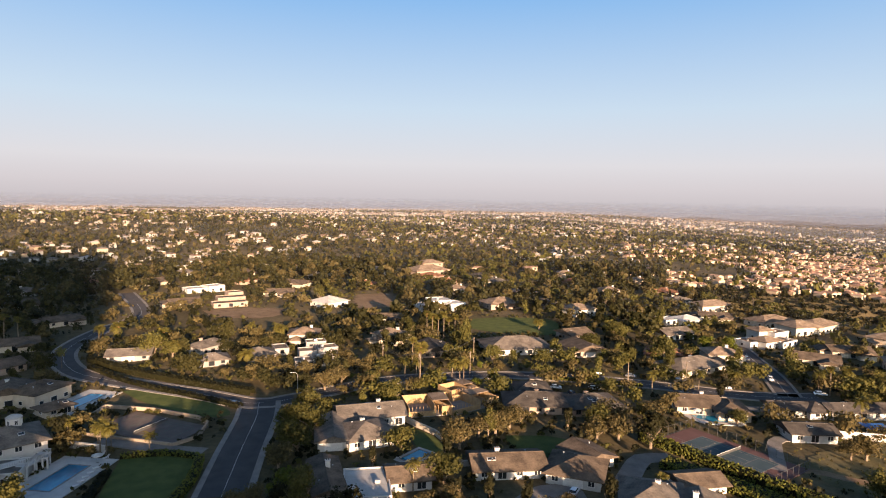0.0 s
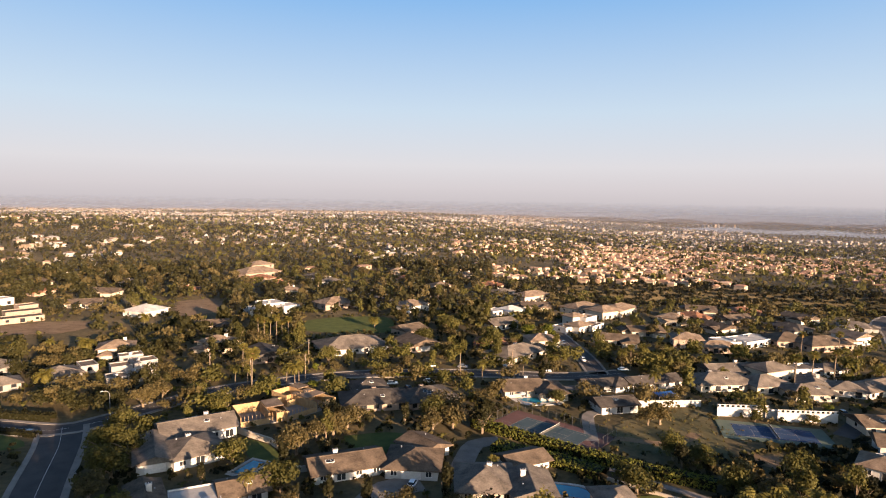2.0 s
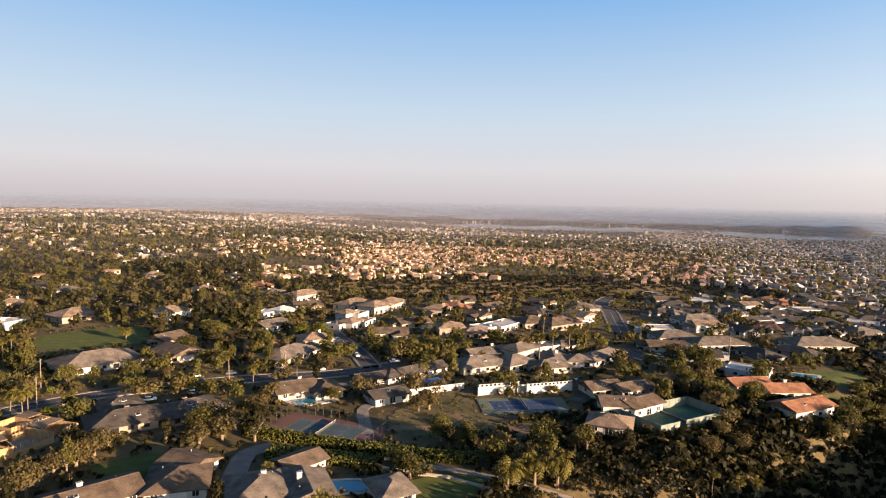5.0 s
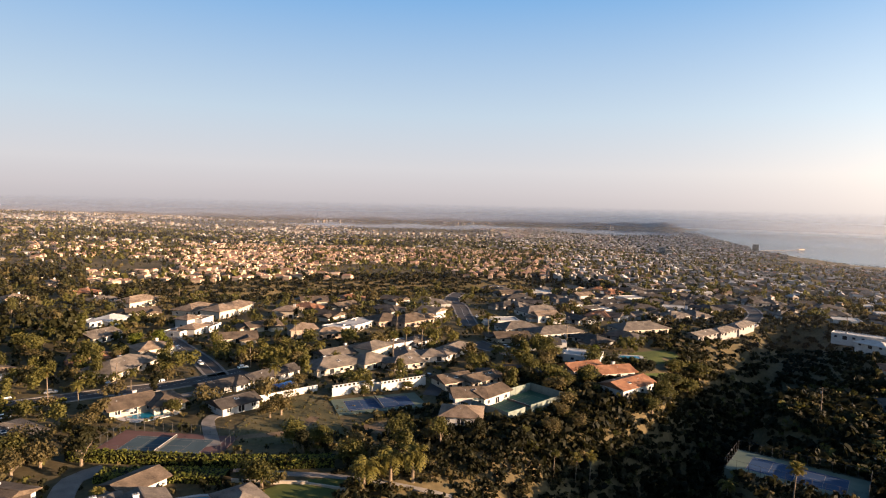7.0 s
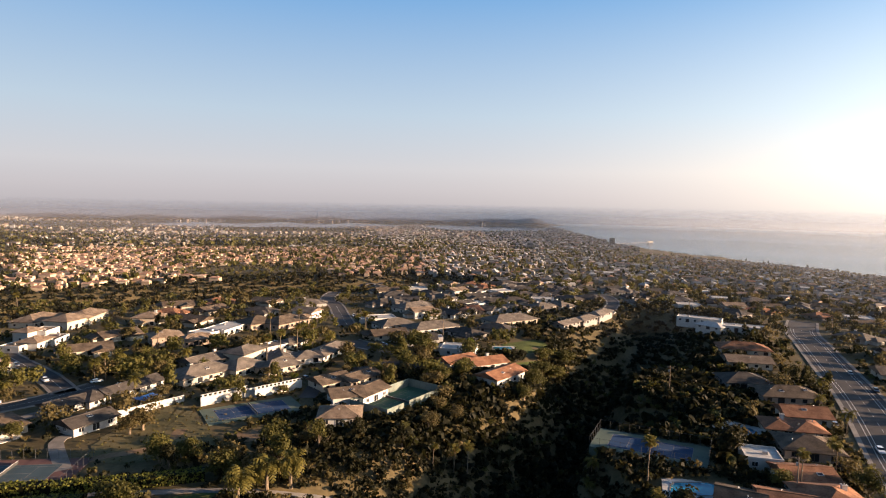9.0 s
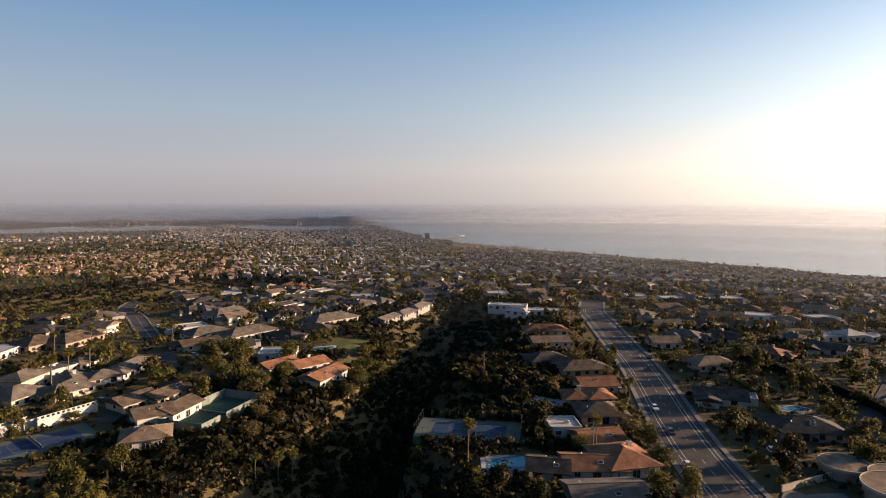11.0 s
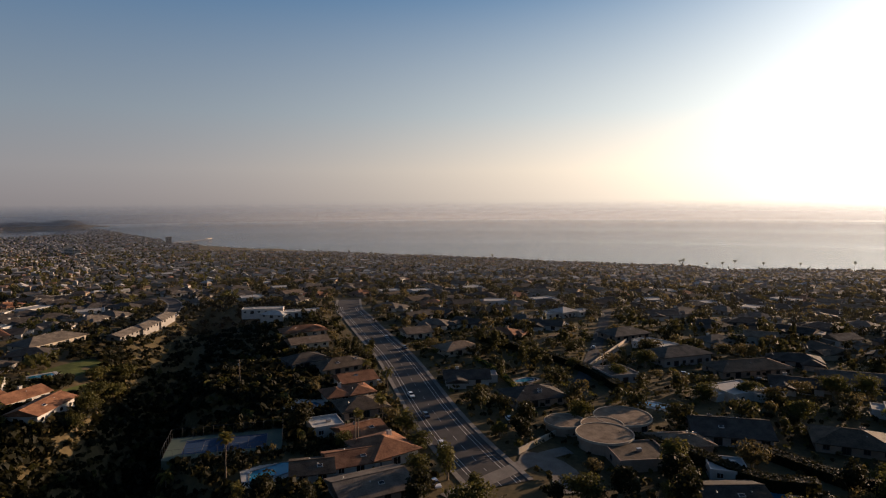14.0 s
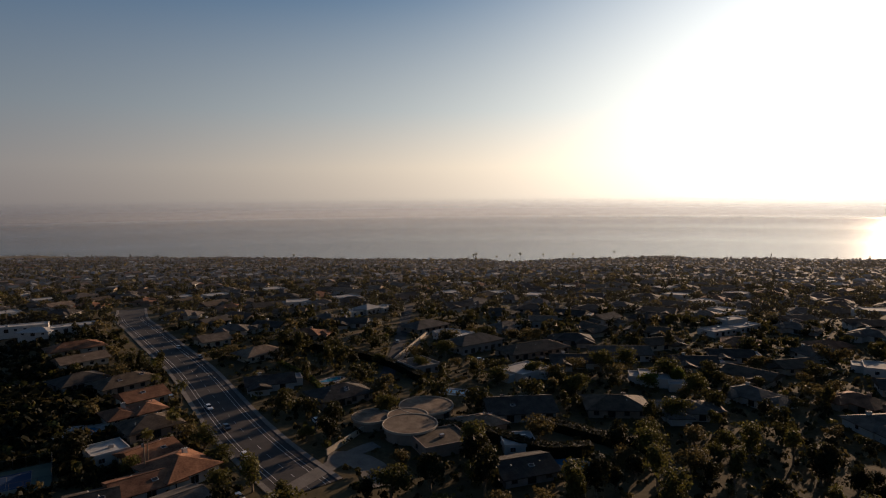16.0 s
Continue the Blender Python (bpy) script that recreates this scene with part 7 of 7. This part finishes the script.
for i in order:
    x, y = float(hx[i]), float(hy[i])
    rz = math.degrees(math.atan2(-x, y)) + RNG.choice((-38, -15, 0, 20, 42)) + RNG.uniform(-8, 8)
    east = x < y * 1.0
    k = RNG.choice((1, 2, 4, 1, 5, 2, 0, 1, 4)) if east else RNG.choice((0, 0, 3, 5, 6, 1, 5, 7, 6, 4))
    w, d, h, rf, wl, rm, word = PLANS[k]
    if k not in MIDS:
        e = thing("house", x, y, gz(x, y), rz, word, "house", "hillside " + rf + "-roofed houses in " + rm.replace("roof_", ""))
        n0 = len(FOOT)
        block(e, x, y, rz, w, d, h, rf, wl, rm, gz(x, y), 1, k % 2 == 0)
        # a wing to the front and a lower one at the side
        sx, c_, s_ = (0.27 if k % 2 else -0.25) * w, math.cos(radians(rz)), math.sin(radians(rz))
        fy = -d * 0.52
        block(e, x + sx * c_ - fy * s_, y + sx * s_ + fy * c_, rz, w * 0.4, 7.5, min(h, 2.7) - 0.15, rf, wl, rm, gz(x, y), 0)
        sx, fy = -np.sign(sx) * w * 0.55, d * 0.12
        block(e, x + sx * c_ - fy * s_, y + sx * s_ + fy * c_, rz, 6.0, d * 0.62, 2.4, "flat" if k in (2, 6) else rf, wl, "roof_white" if k in (2, 6) else rm, gz(x, y), 0)
        del FOOT[n0:]
        MIDS[k] = e
    else:
        copy_thing(MIDS[k], pose(x, y, gz(x, y), 0, 0, rz))
    keep(x, y, rz, w / 2 + 1.5, d / 2 + 1.5)
used = np.zeros(len(hx), bool)
used[order] = True

# far houses
rs = np.random.RandomState(5)


def spread(n, lo, hi):
    return rs.uniform(lo, hi, n)


def houses_of(x, y, mats, label, win, w=(9, 16), h=(2.6, 4.5), face=None):
    """Houses of three plans, each plan one mesh."""
    pick = rs.choice(3, len(x), p=(0.5, 0.33, 0.17))
    for plan in range(3):
        m = pick == plan
        n, px, py = int(m.sum()), x[m], y[m]
        if not n:
            continue
        vv, ff, ss = far_house(win, plan)
        if face is None:
            rot = np.arctan2(-px, py) + rs.uniform(-1.4, 1.4, n)
        else:
            rot = face + rs.choice([0, math.pi / 2], n) + rs.uniform(-0.08, 0.08, n)
        wide = spread(n, *w)
        scatter("far_houses", vv, ff, ss, px, py, rot, wide, wide * spread(n, 0.6, 0.95), spread(n, *h), mats, label, "houses")


x, y = hx[~used], hy[~used]
houses_of(x, y, [walls_mix, roofs_inland, dark_glass], "scattered pale houses on wooded slopes", True)
x, y = sector(16, 62, 555, 1180, 10.5, 21, 0.3, 28, 0.8)
row = np.mod(-x * math.sin(radians(28)) + y * math.cos(radians(28)), 27)
k = (wild(x, y) < 0.3) & dry(x, y) & (np.sin(x / 60) * np.cos(y / 75) < 0.5) & (rs.rand(len(x)) < 0.74) & (row > 8)
k &= (np.degrees(np.arctan2(x, y)) > 27) | (rs.rand(len(x)) < 0.35)
houses_of(x[k], y[k], [walls_terrace, roofs_red, dark_glass], "dense rows of cream terraces with clay-tile roofs", False, (6, 10.5), (2.3, 3.6), radians(28))
x, y = sector(-45, 18, 640, 1500, 33, 22, 0.45, 12, 0.8)
k = dry(x, y) & (np.sin(x / 90 + 2) * np.cos(y / 120) < 0.1) & (rs.rand(len(x)) < 0.7)
houses_of(x[k], y[k], [walls_dimmed, roofs_inland, dark_glass], "tile-roofed houses scattered through woods", False, (7, 13), (2.3, 3.9))
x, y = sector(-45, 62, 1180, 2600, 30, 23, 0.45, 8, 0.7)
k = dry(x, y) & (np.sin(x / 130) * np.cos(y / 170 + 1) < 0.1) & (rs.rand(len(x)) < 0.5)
houses_of(x[k], y[k], [walls_dimmed, roofs_inland, dark_glass], "far suburb houses fading into haze", False, (6, 14), (3.0, 5.5))
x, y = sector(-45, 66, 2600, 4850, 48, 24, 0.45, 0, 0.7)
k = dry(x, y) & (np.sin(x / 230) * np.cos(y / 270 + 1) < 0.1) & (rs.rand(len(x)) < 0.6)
houses_of(x[k], y[k], [walls_dimmed, roofs_inland, dark_glass], "distant suburb buildings in haze", False, (8, 24), (3.0, 8.0))
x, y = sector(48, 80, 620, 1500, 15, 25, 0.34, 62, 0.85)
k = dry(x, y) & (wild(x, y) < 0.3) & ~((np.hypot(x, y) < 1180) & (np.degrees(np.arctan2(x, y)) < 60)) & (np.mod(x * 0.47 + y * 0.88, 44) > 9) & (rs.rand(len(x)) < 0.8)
houses_of(x[k], y[k], [walls_dimmed, roofs_city, dark_glass], "close-set city houses on the falling land", False, (6, 11), (2.6, 4.4), radians(14))
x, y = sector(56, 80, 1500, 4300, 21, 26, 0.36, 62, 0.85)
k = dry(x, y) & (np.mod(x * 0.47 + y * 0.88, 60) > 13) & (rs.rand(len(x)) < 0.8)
houses_of(x[k], y[k], [walls_dimmed, roofs_city, dark_glass], "far city blocks running to the bay", False, (6, 13), (3.0, 6.0), radians(14))
x, y = sector(80, 170, 620, 1740, 17, 27, 0.36, 12, 0.85)
k = dry(x, y) & (np.mod(x * 0.97 - y * 0.2, 52) > 10) & (rs.rand(len(x)) < 0.8)
houses_of(x[k], y[k], [walls_dimmed, roofs_city, dark_glass], "seaside houses among dark trees", False, (6, 12), (2.6, 4.6), radians(12))

# ---- woods and garden trees ----
def clump(n, size, rx, rz, seed, stem=1.0):
    c, nn, sz = crown_arrays(n, rx, rz, size, 5, 0.15, seed)
    return leaf_quads(c + [0, 0, stem - rz * 0.25], nn, sz)


def low_garden(x, y, h, homes):
    """Gardens just downhill of a house or a court are kept low: True where a plant of height h may stand."""
    ok = free(x, y, 0.8)
    push, far = 1 + 0.4 * h / EYE, 1 + 0.9 * h / EYE
    every = FOOT[:]
    FOOT[:] = homes
    ok &= free(x * push, y * push, -1.0, False) & free(x * far, y * far, -2.5, False)
    FOOT[:] = every
    return ok


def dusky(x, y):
    """Bearings where shade is put into the trees' leaf colour."""
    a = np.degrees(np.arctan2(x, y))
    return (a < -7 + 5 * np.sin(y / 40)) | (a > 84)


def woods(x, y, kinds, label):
    """Mixed trees; on the dusky bearings most take darker leaf copies that imitate shade."""
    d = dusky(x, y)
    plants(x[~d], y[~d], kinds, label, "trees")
    shade_leaf = {"leaf": "leaf_dark", "leaf_dry": "leaf_dark", "leaf_bright": "leaf"}
    plants(x[d], y[d], [(*k[:6], shade_leaf.get(k[6], k[6]), *k[7:]) if i % 3 != 1 else k for i, k in enumerate(kinds)], label, "trees")


def plants(x, y, kinds, label, category):
    """Plants of several shapes: kinds as (share, clumps, clump size, radius, half height, stem, material, lowest scale, highest)."""
    share = np.array([k[0] for k in kinds])
    pick = rs.choice(len(kinds), len(x), p=share / share.sum())
    for i, (_, n, size, rx, rz, stem, mat, s0, s1) in enumerate(kinds):
        for var in range(2):
            m = (pick == i) & (np.arange(len(x)) % 2 == var)
            if not m.any():
                continue
            vv, ff, soft = clump(n, size, rx, rz, 40 + i * 3 + var, stem)
            sc = rs.uniform(s0, s1, m.sum())
            scatter("woodland" if category == "trees" else "scrub", vv, ff, np.zeros(len(ff), int), x[m], y[m], rs.uniform(0, 6.28, m.sum()), sc, sc, sc * rs.uniform(0.85, 1.2, m.sum()), [M[mat]], label, category, 0.0, soft)


# nearer trees, each a thing
x, y = sector(-40, 168, 116, 310, 8.2, 31, 0.45)
k = low_garden(x, y, 7.5, HOMES) & (wild(x, y) < 0.4) & (rs.rand(len(x)) < np.where(y < 20, 0.5, 0.8))
x, y = x[k], y[k]
order = np.argsort(np.hypot(x, y))
for i in order[:170]:
    # more dark pines to the left and seaward, standing in for shade
    tree(RNG.choice(("broad", "pine", "olive", "tall", "pine") if x[i] < -20 or x[i] > 3 * abs(y[i]) or y[i] < 0 else ("broad", "olive", "broad", "tall", "olive", "pine", "broad", "olive", "broad", "cypress")), float(x[i]), float(y[i]), RNG.uniform(0.7, 1.4))
x2, y2 = x[order[170:]], y[order[170:]]
NEARK = [(5, 420, 0.82, 5.6, 3.7, 0.7, "leaf", 0.65, 1.4), (4, 380, 0.8, 5.2, 3.5, 0.6, "leaf_dry", 0.65, 1.35), (2, 380, 0.72, 2.8, 4.8, 1.4, "leaf", 0.8, 1.35), (1, 300, 0.7, 3.0, 2.6, 1.0, "leaf_bright", 0.6, 1.0),
         (1, 420, 0.7, 3.2, 4.0, 1.0, "leaf_shrub", 0.7, 1.2)]
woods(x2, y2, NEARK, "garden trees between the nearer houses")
KINDS = [(5, 104, 1.45, 5.5, 3.6, 0.4, "leaf", 0.5, 1.4), (4, 96, 1.4, 5.1, 3.3, 0.3, "leaf_dry", 0.5, 1.35), (2, 92, 1.25, 2.8, 4.6, 0.8, "leaf", 0.6, 1.3), (1, 76, 1.25, 3.0, 2.4, 0.5, "leaf_bright", 0.4, 0.9), (2, 92, 1.25, 3.4, 4.0, 0.6, "leaf_shrub", 0.6, 1.2)]
xs, ys = sector(-42, 168, 310, 660, 9.8, 32, 0.45)
az = np.degrees(np.arctan2(xs, ys))
k = low_garden(xs, ys, 6.0, HOMES) & (rs.rand(len(xs)) < np.where(az < 30, 0.85, np.where(az < 82, 0.62, 0.85))) & (wild(xs, ys) < 0.3) & ~((az > 16) & (az < 62) & (np.hypot(xs, ys) > 555))
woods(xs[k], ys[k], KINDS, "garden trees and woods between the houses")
xs, ys = sector(15, 64, 400, 680, 9.0, 41, 0.45)
k = (ridge(xs, ys, VALLEY, 60) > 0.35) & (rs.rand(len(xs)) < 0.22)
plants(xs[k], ys[k], [(3, 80, 1.4, 2.8, 4.4, 1.2, "leaf_shrub", 0.6, 1.2), (1, 80, 1.4, 2.8, 4.4, 1.2, "leaf_dark", 0.7, 1.2)], "grove of tall dark eucalyptus in the valley", "trees")
xs, ys = sector(-42, 20, 330, 680, 10.5, 44, 0.45)
k = low_garden(xs, ys, 9.0, HOMES) & (np.sin(xs / 55 + 1) * np.cos(ys / 60) > -0.1) & (rs.rand(len(xs)) < 0.7)
plants(xs[k], ys[k], [(3, 70, 1.7, 3.2, 4.6, 1.0, "leaf_dark", 0.9, 1.7), (3, 70, 1.7, 3.6, 4.2, 1.0, "leaf_dark", 0.9, 1.6), (2, 70, 1.7, 3.6, 4.2, 1.0, "leaf_dry", 0.9, 1.5)], "tall eucalyptus woods in the ravines", "trees")
# unseen tall gums added on the near slope, to shade the western gardens
xs, ys = np.meshgrid(np.arange(-58, 24, 7.5), np.arange(8, 58, 8.0))
xs, ys = (xs + np.sin(ys) * 2.5).ravel(), (ys + np.cos(xs * 2.1) * 2.5).ravel()
k = np.hypot(xs, ys) < 53
plants(xs[k], ys[k], [(1, 520, 1.6, 5.6, 14.0, 7.5, "leaf_dark", 0.95, 1.1)], "unseen grove of tall gums added to shade the western gardens", "trees")
# shrubs in gardens and canyons
xs, ys = sector(-40, 168, 100, 330, 3.9, 33, 0.48)
wl = wild(xs, ys)
k = free(xs, ys, 0.3) & (rs.rand(len(xs)) < 0.72) & (wl < 0.3)
k &= free(xs * (1 + 0.5 * 1.4 / EYE), ys * (1 + 0.5 * 1.4 / EYE), 0.0)
SHRUBS = [(5, 22, 1.1, 1.9, 1.1, 0.2, "leaf_shrub", 0.5, 1.25), (4, 22, 1.05, 1.8, 1.0, 0.2, "leaf_dry", 0.5, 1.2), (3, 22, 1.05, 1.8, 1.1, 0.2, "leaf", 0.5, 1.2)]
plants(xs[k], ys[k], SHRUBS, "low garden shrubs", "scrub")
# chaparral whose near-black leaves carry part of the canyon's shade
xs, ys = sector(20, 130, 95, 340, 3.3, 36, 0.48)
k = (wild(xs, ys) > 0.22) & free(xs, ys, 0.3) & (rs.rand(len(xs)) < 0.95)
near = k & (np.hypot(xs, ys) < 180)
k &= ~near
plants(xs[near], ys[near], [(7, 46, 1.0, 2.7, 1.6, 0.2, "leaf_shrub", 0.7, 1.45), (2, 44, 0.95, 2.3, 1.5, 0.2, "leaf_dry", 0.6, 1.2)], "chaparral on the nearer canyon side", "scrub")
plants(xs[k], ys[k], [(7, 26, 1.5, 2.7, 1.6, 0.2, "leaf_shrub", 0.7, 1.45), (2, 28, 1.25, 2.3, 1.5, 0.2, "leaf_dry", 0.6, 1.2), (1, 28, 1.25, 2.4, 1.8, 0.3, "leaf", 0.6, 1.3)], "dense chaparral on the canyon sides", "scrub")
xs, ys = sector(28, 128, 92, 300, 2.7, 45, 0.48)
wl = wild(xs, ys)
k = (wl > 0.04) & free(xs, ys, 0.3) & (rs.rand(len(xs)) < 0.9)
near = np.hypot(xs, ys) < 180
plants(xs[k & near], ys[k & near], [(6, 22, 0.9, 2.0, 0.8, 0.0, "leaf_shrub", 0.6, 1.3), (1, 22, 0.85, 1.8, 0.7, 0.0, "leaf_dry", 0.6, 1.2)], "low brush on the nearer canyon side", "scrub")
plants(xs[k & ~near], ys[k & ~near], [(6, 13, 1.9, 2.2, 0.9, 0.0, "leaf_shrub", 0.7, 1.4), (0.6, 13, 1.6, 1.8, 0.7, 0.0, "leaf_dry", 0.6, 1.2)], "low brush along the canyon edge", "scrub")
xs, ys = sector(15, 110, 340, 700, 5.6, 34, 0.48)
k = (wild(xs, ys) > 0.1) & free(xs, ys, 0.5)
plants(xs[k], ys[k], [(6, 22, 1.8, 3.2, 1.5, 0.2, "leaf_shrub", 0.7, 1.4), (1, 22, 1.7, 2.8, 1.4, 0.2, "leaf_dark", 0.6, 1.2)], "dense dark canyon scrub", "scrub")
# planting along the house walls
def along_walls():
    px, py = [], []
    for fx, fy, a, hw, hd in FOOT:
        if not 90 < math.hypot(fx, fy) < 660 or hw < 3 or hd < 3 or hw > 30:
            continue
        n = int((hw + hd) * 1.1)
        for _ in range(n):
            if rs.rand() < 0.5:
                u, w_ = rs.uniform(-hw, hw), rs.choice([-1, 1]) * (hd + rs.uniform(-0.7, 0.9))
            else:
                u, w_ = rs.choice([-1, 1]) * (hw + rs.uniform(-0.7, 0.9)), rs.uniform(-hd, hd)
            px.append(fx + u * math.cos(a) - w_ * math.sin(a)), py.append(fy + u * math.sin(a) + w_ * math.cos(a))
    return np.array(px), np.array(py)


FOOT_ALL = FOOT[:]
xs, ys = along_walls()
FOOT[:] = [(fx, fy, a, hw - 1.4, hd - 1.4) for fx, fy, a, hw, hd in FOOT_ALL]
k = free(xs, ys, 0.3) & (rs.rand(len(xs)) < 0.7)
FOOT[:] = FOOT_ALL
plants(xs[k], ys[k], [(5, 14, 0.9, 1.0, 0.75, 0.15, "leaf", 0.6, 1.3), (4, 14, 0.9, 1.0, 0.7, 0.15, "leaf_dry", 0.6, 1.3), (4, 14, 0.9, 1.0, 0.8, 0.15, "leaf_shrub", 0.6, 1.4)], "shrubs planted along the house walls", "scrub")
# tufts of dry grass on the open plots
xs, ys = sector(10, 60, 120, 260, 2.1, 47, 0.48)
bare = np.zeros(len(xs), bool)
for fx, fy, hw, hd in BARE:
    bare |= np.hypot((xs - fx) / hw, (ys - fy) / hd) < 1.0
k = bare & (rs.rand(len(xs)) < 0.5)
plants(xs[k], ys[k], [(5, 9, 0.5, 0.7, 0.3, 0.0, "leaf_dry", 0.5, 1.2), (2, 9, 0.5, 0.7, 0.35, 0.0, "leaf", 0.5, 1.3)], "tufts of dry grass on open plots", "scrub")
# undergrowth between the farther houses
xs, ys = sector(-42, 168, 320, 640, 7.0, 43, 0.48)
k = free(xs, ys, 0.4) & (wild(xs, ys) < 0.3) & (rs.rand(len(xs)) < 0.6)
plants(xs[k], ys[k], [(5, 9, 2.0, 2.6, 1.1, 0.1, "leaf", 0.5, 1.2), (4, 9, 1.9, 2.4, 1.0, 0.1, "leaf_dry", 0.5, 1.2), (3, 9, 2.0, 2.6, 1.3, 0.1, "leaf_shrub", 0.5, 1.2)], "undergrowth and hedges round the farther gardens", "scrub")
# far woods
FARK = [(5, 9, 3.1, 3.6, 2.4, 0.5, "leaf", 0.5, 1.7), (4, 9, 3.0, 3.4, 2.3, 0.5, "leaf_dry", 0.5, 1.5), (4, 9, 2.8, 2.6, 3.4, 0.8, "leaf_shrub", 0.6, 1.5)]
for a0, a1, r0, r1, st, sd, keep_ in ((-45, 20, 640, 1500, 11, 35, 1.0), (20, 62, 560, 1180, 9, 36, 0.5), (48, 170, 640, 1740, 11, 37, 0.6)):
    xs, ys = sector(a0, a1, r0, r1, st, sd, 0.48)
    k = dry(xs, ys) & (wild(xs, ys) < 0.3) & (rs.rand(len(xs)) < keep_ + 0.3 * (np.sin(xs / 70) * np.cos(ys / 90) > 0.3))
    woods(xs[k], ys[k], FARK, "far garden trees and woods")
FARTHEST = [(5, 5, 6.8, 5.0, 3.2, 0.5, "leaf", 0.5, 1.3), (4, 5, 6.4, 5.0, 3.0, 0.5, "leaf_shrub", 0.5, 1.3)]
for a0, a1, r0, r1, st, sd in ((-45, 64, 1180, 2600, 19, 38), (-45, 68, 2600, 4800, 42, 39), (58, 80, 1740, 4300, 28, 40)):
    xs, ys = sector(a0, a1, r0, r1, st, sd, 0.48)
    k = dry(xs, ys)
    plants(xs[k], ys[k], FARTHEST, "distant trees fading into haze", "trees")
# trees along the shore, dark against the water
sa = np.radians(rs.uniform(76, 166, 620))
sr = np.interp(np.degrees(sa), COAST_A, COAST_D) - 28 - 60 * rs.rand(620) ** 2
xs, ys = sr * np.sin(sa), sr * np.cos(sa)
plants(xs, ys, [(4, 14, 2.6, 3.4, 3.0, 1.0, "leaf_shrub", 0.5, 1.2), (1, 14, 2.4, 2.2, 4.4, 1.8, "leaf_shrub", 0.6, 1.3), (3, 12, 2.6, 3.6, 2.2, 0.6, "leaf_dark", 0.5, 1.1)], "dark trees along the shore", "trees")


def surf(offset, width, seed):
    """A broken line of white foam along the shore."""
    r2 = np.random.RandomState(seed)
    a = np.radians(np.arange(73.5, 166, 0.22))
    r = np.interp(np.degrees(a), COAST_A, COAST_D) + offset + 5 * np.sin(a * 90) + r2.uniform(-3, 3, len(a))
    wd = np.maximum(width * (0.6 + 0.5 * np.sin(a * 210 + seed) + r2.uniform(-0.5, 0.5, len(a))), 0.2)
    v = np.concatenate([np.stack([q * np.sin(a), q * np.cos(a), np.full(len(a), SEA_Z + 0.4)], -1) for q in (r, r + wd)])
    k, n = np.arange(len(a) - 1), len(a)
    k = k[r2.rand(len(k)) < 0.7]
    return mesh_np("surf", v, np.stack([k, k + n, k + n + 1, k + 1], -1), [M["paint"]])


for off, wd, sd in ((6, 9, 1), (34, 5, 2), (66, 3, 3)):
    tagged(new("surf", surf(off, wd, sd)), "broken white surf running along the beach", "surf", "", "stuff")
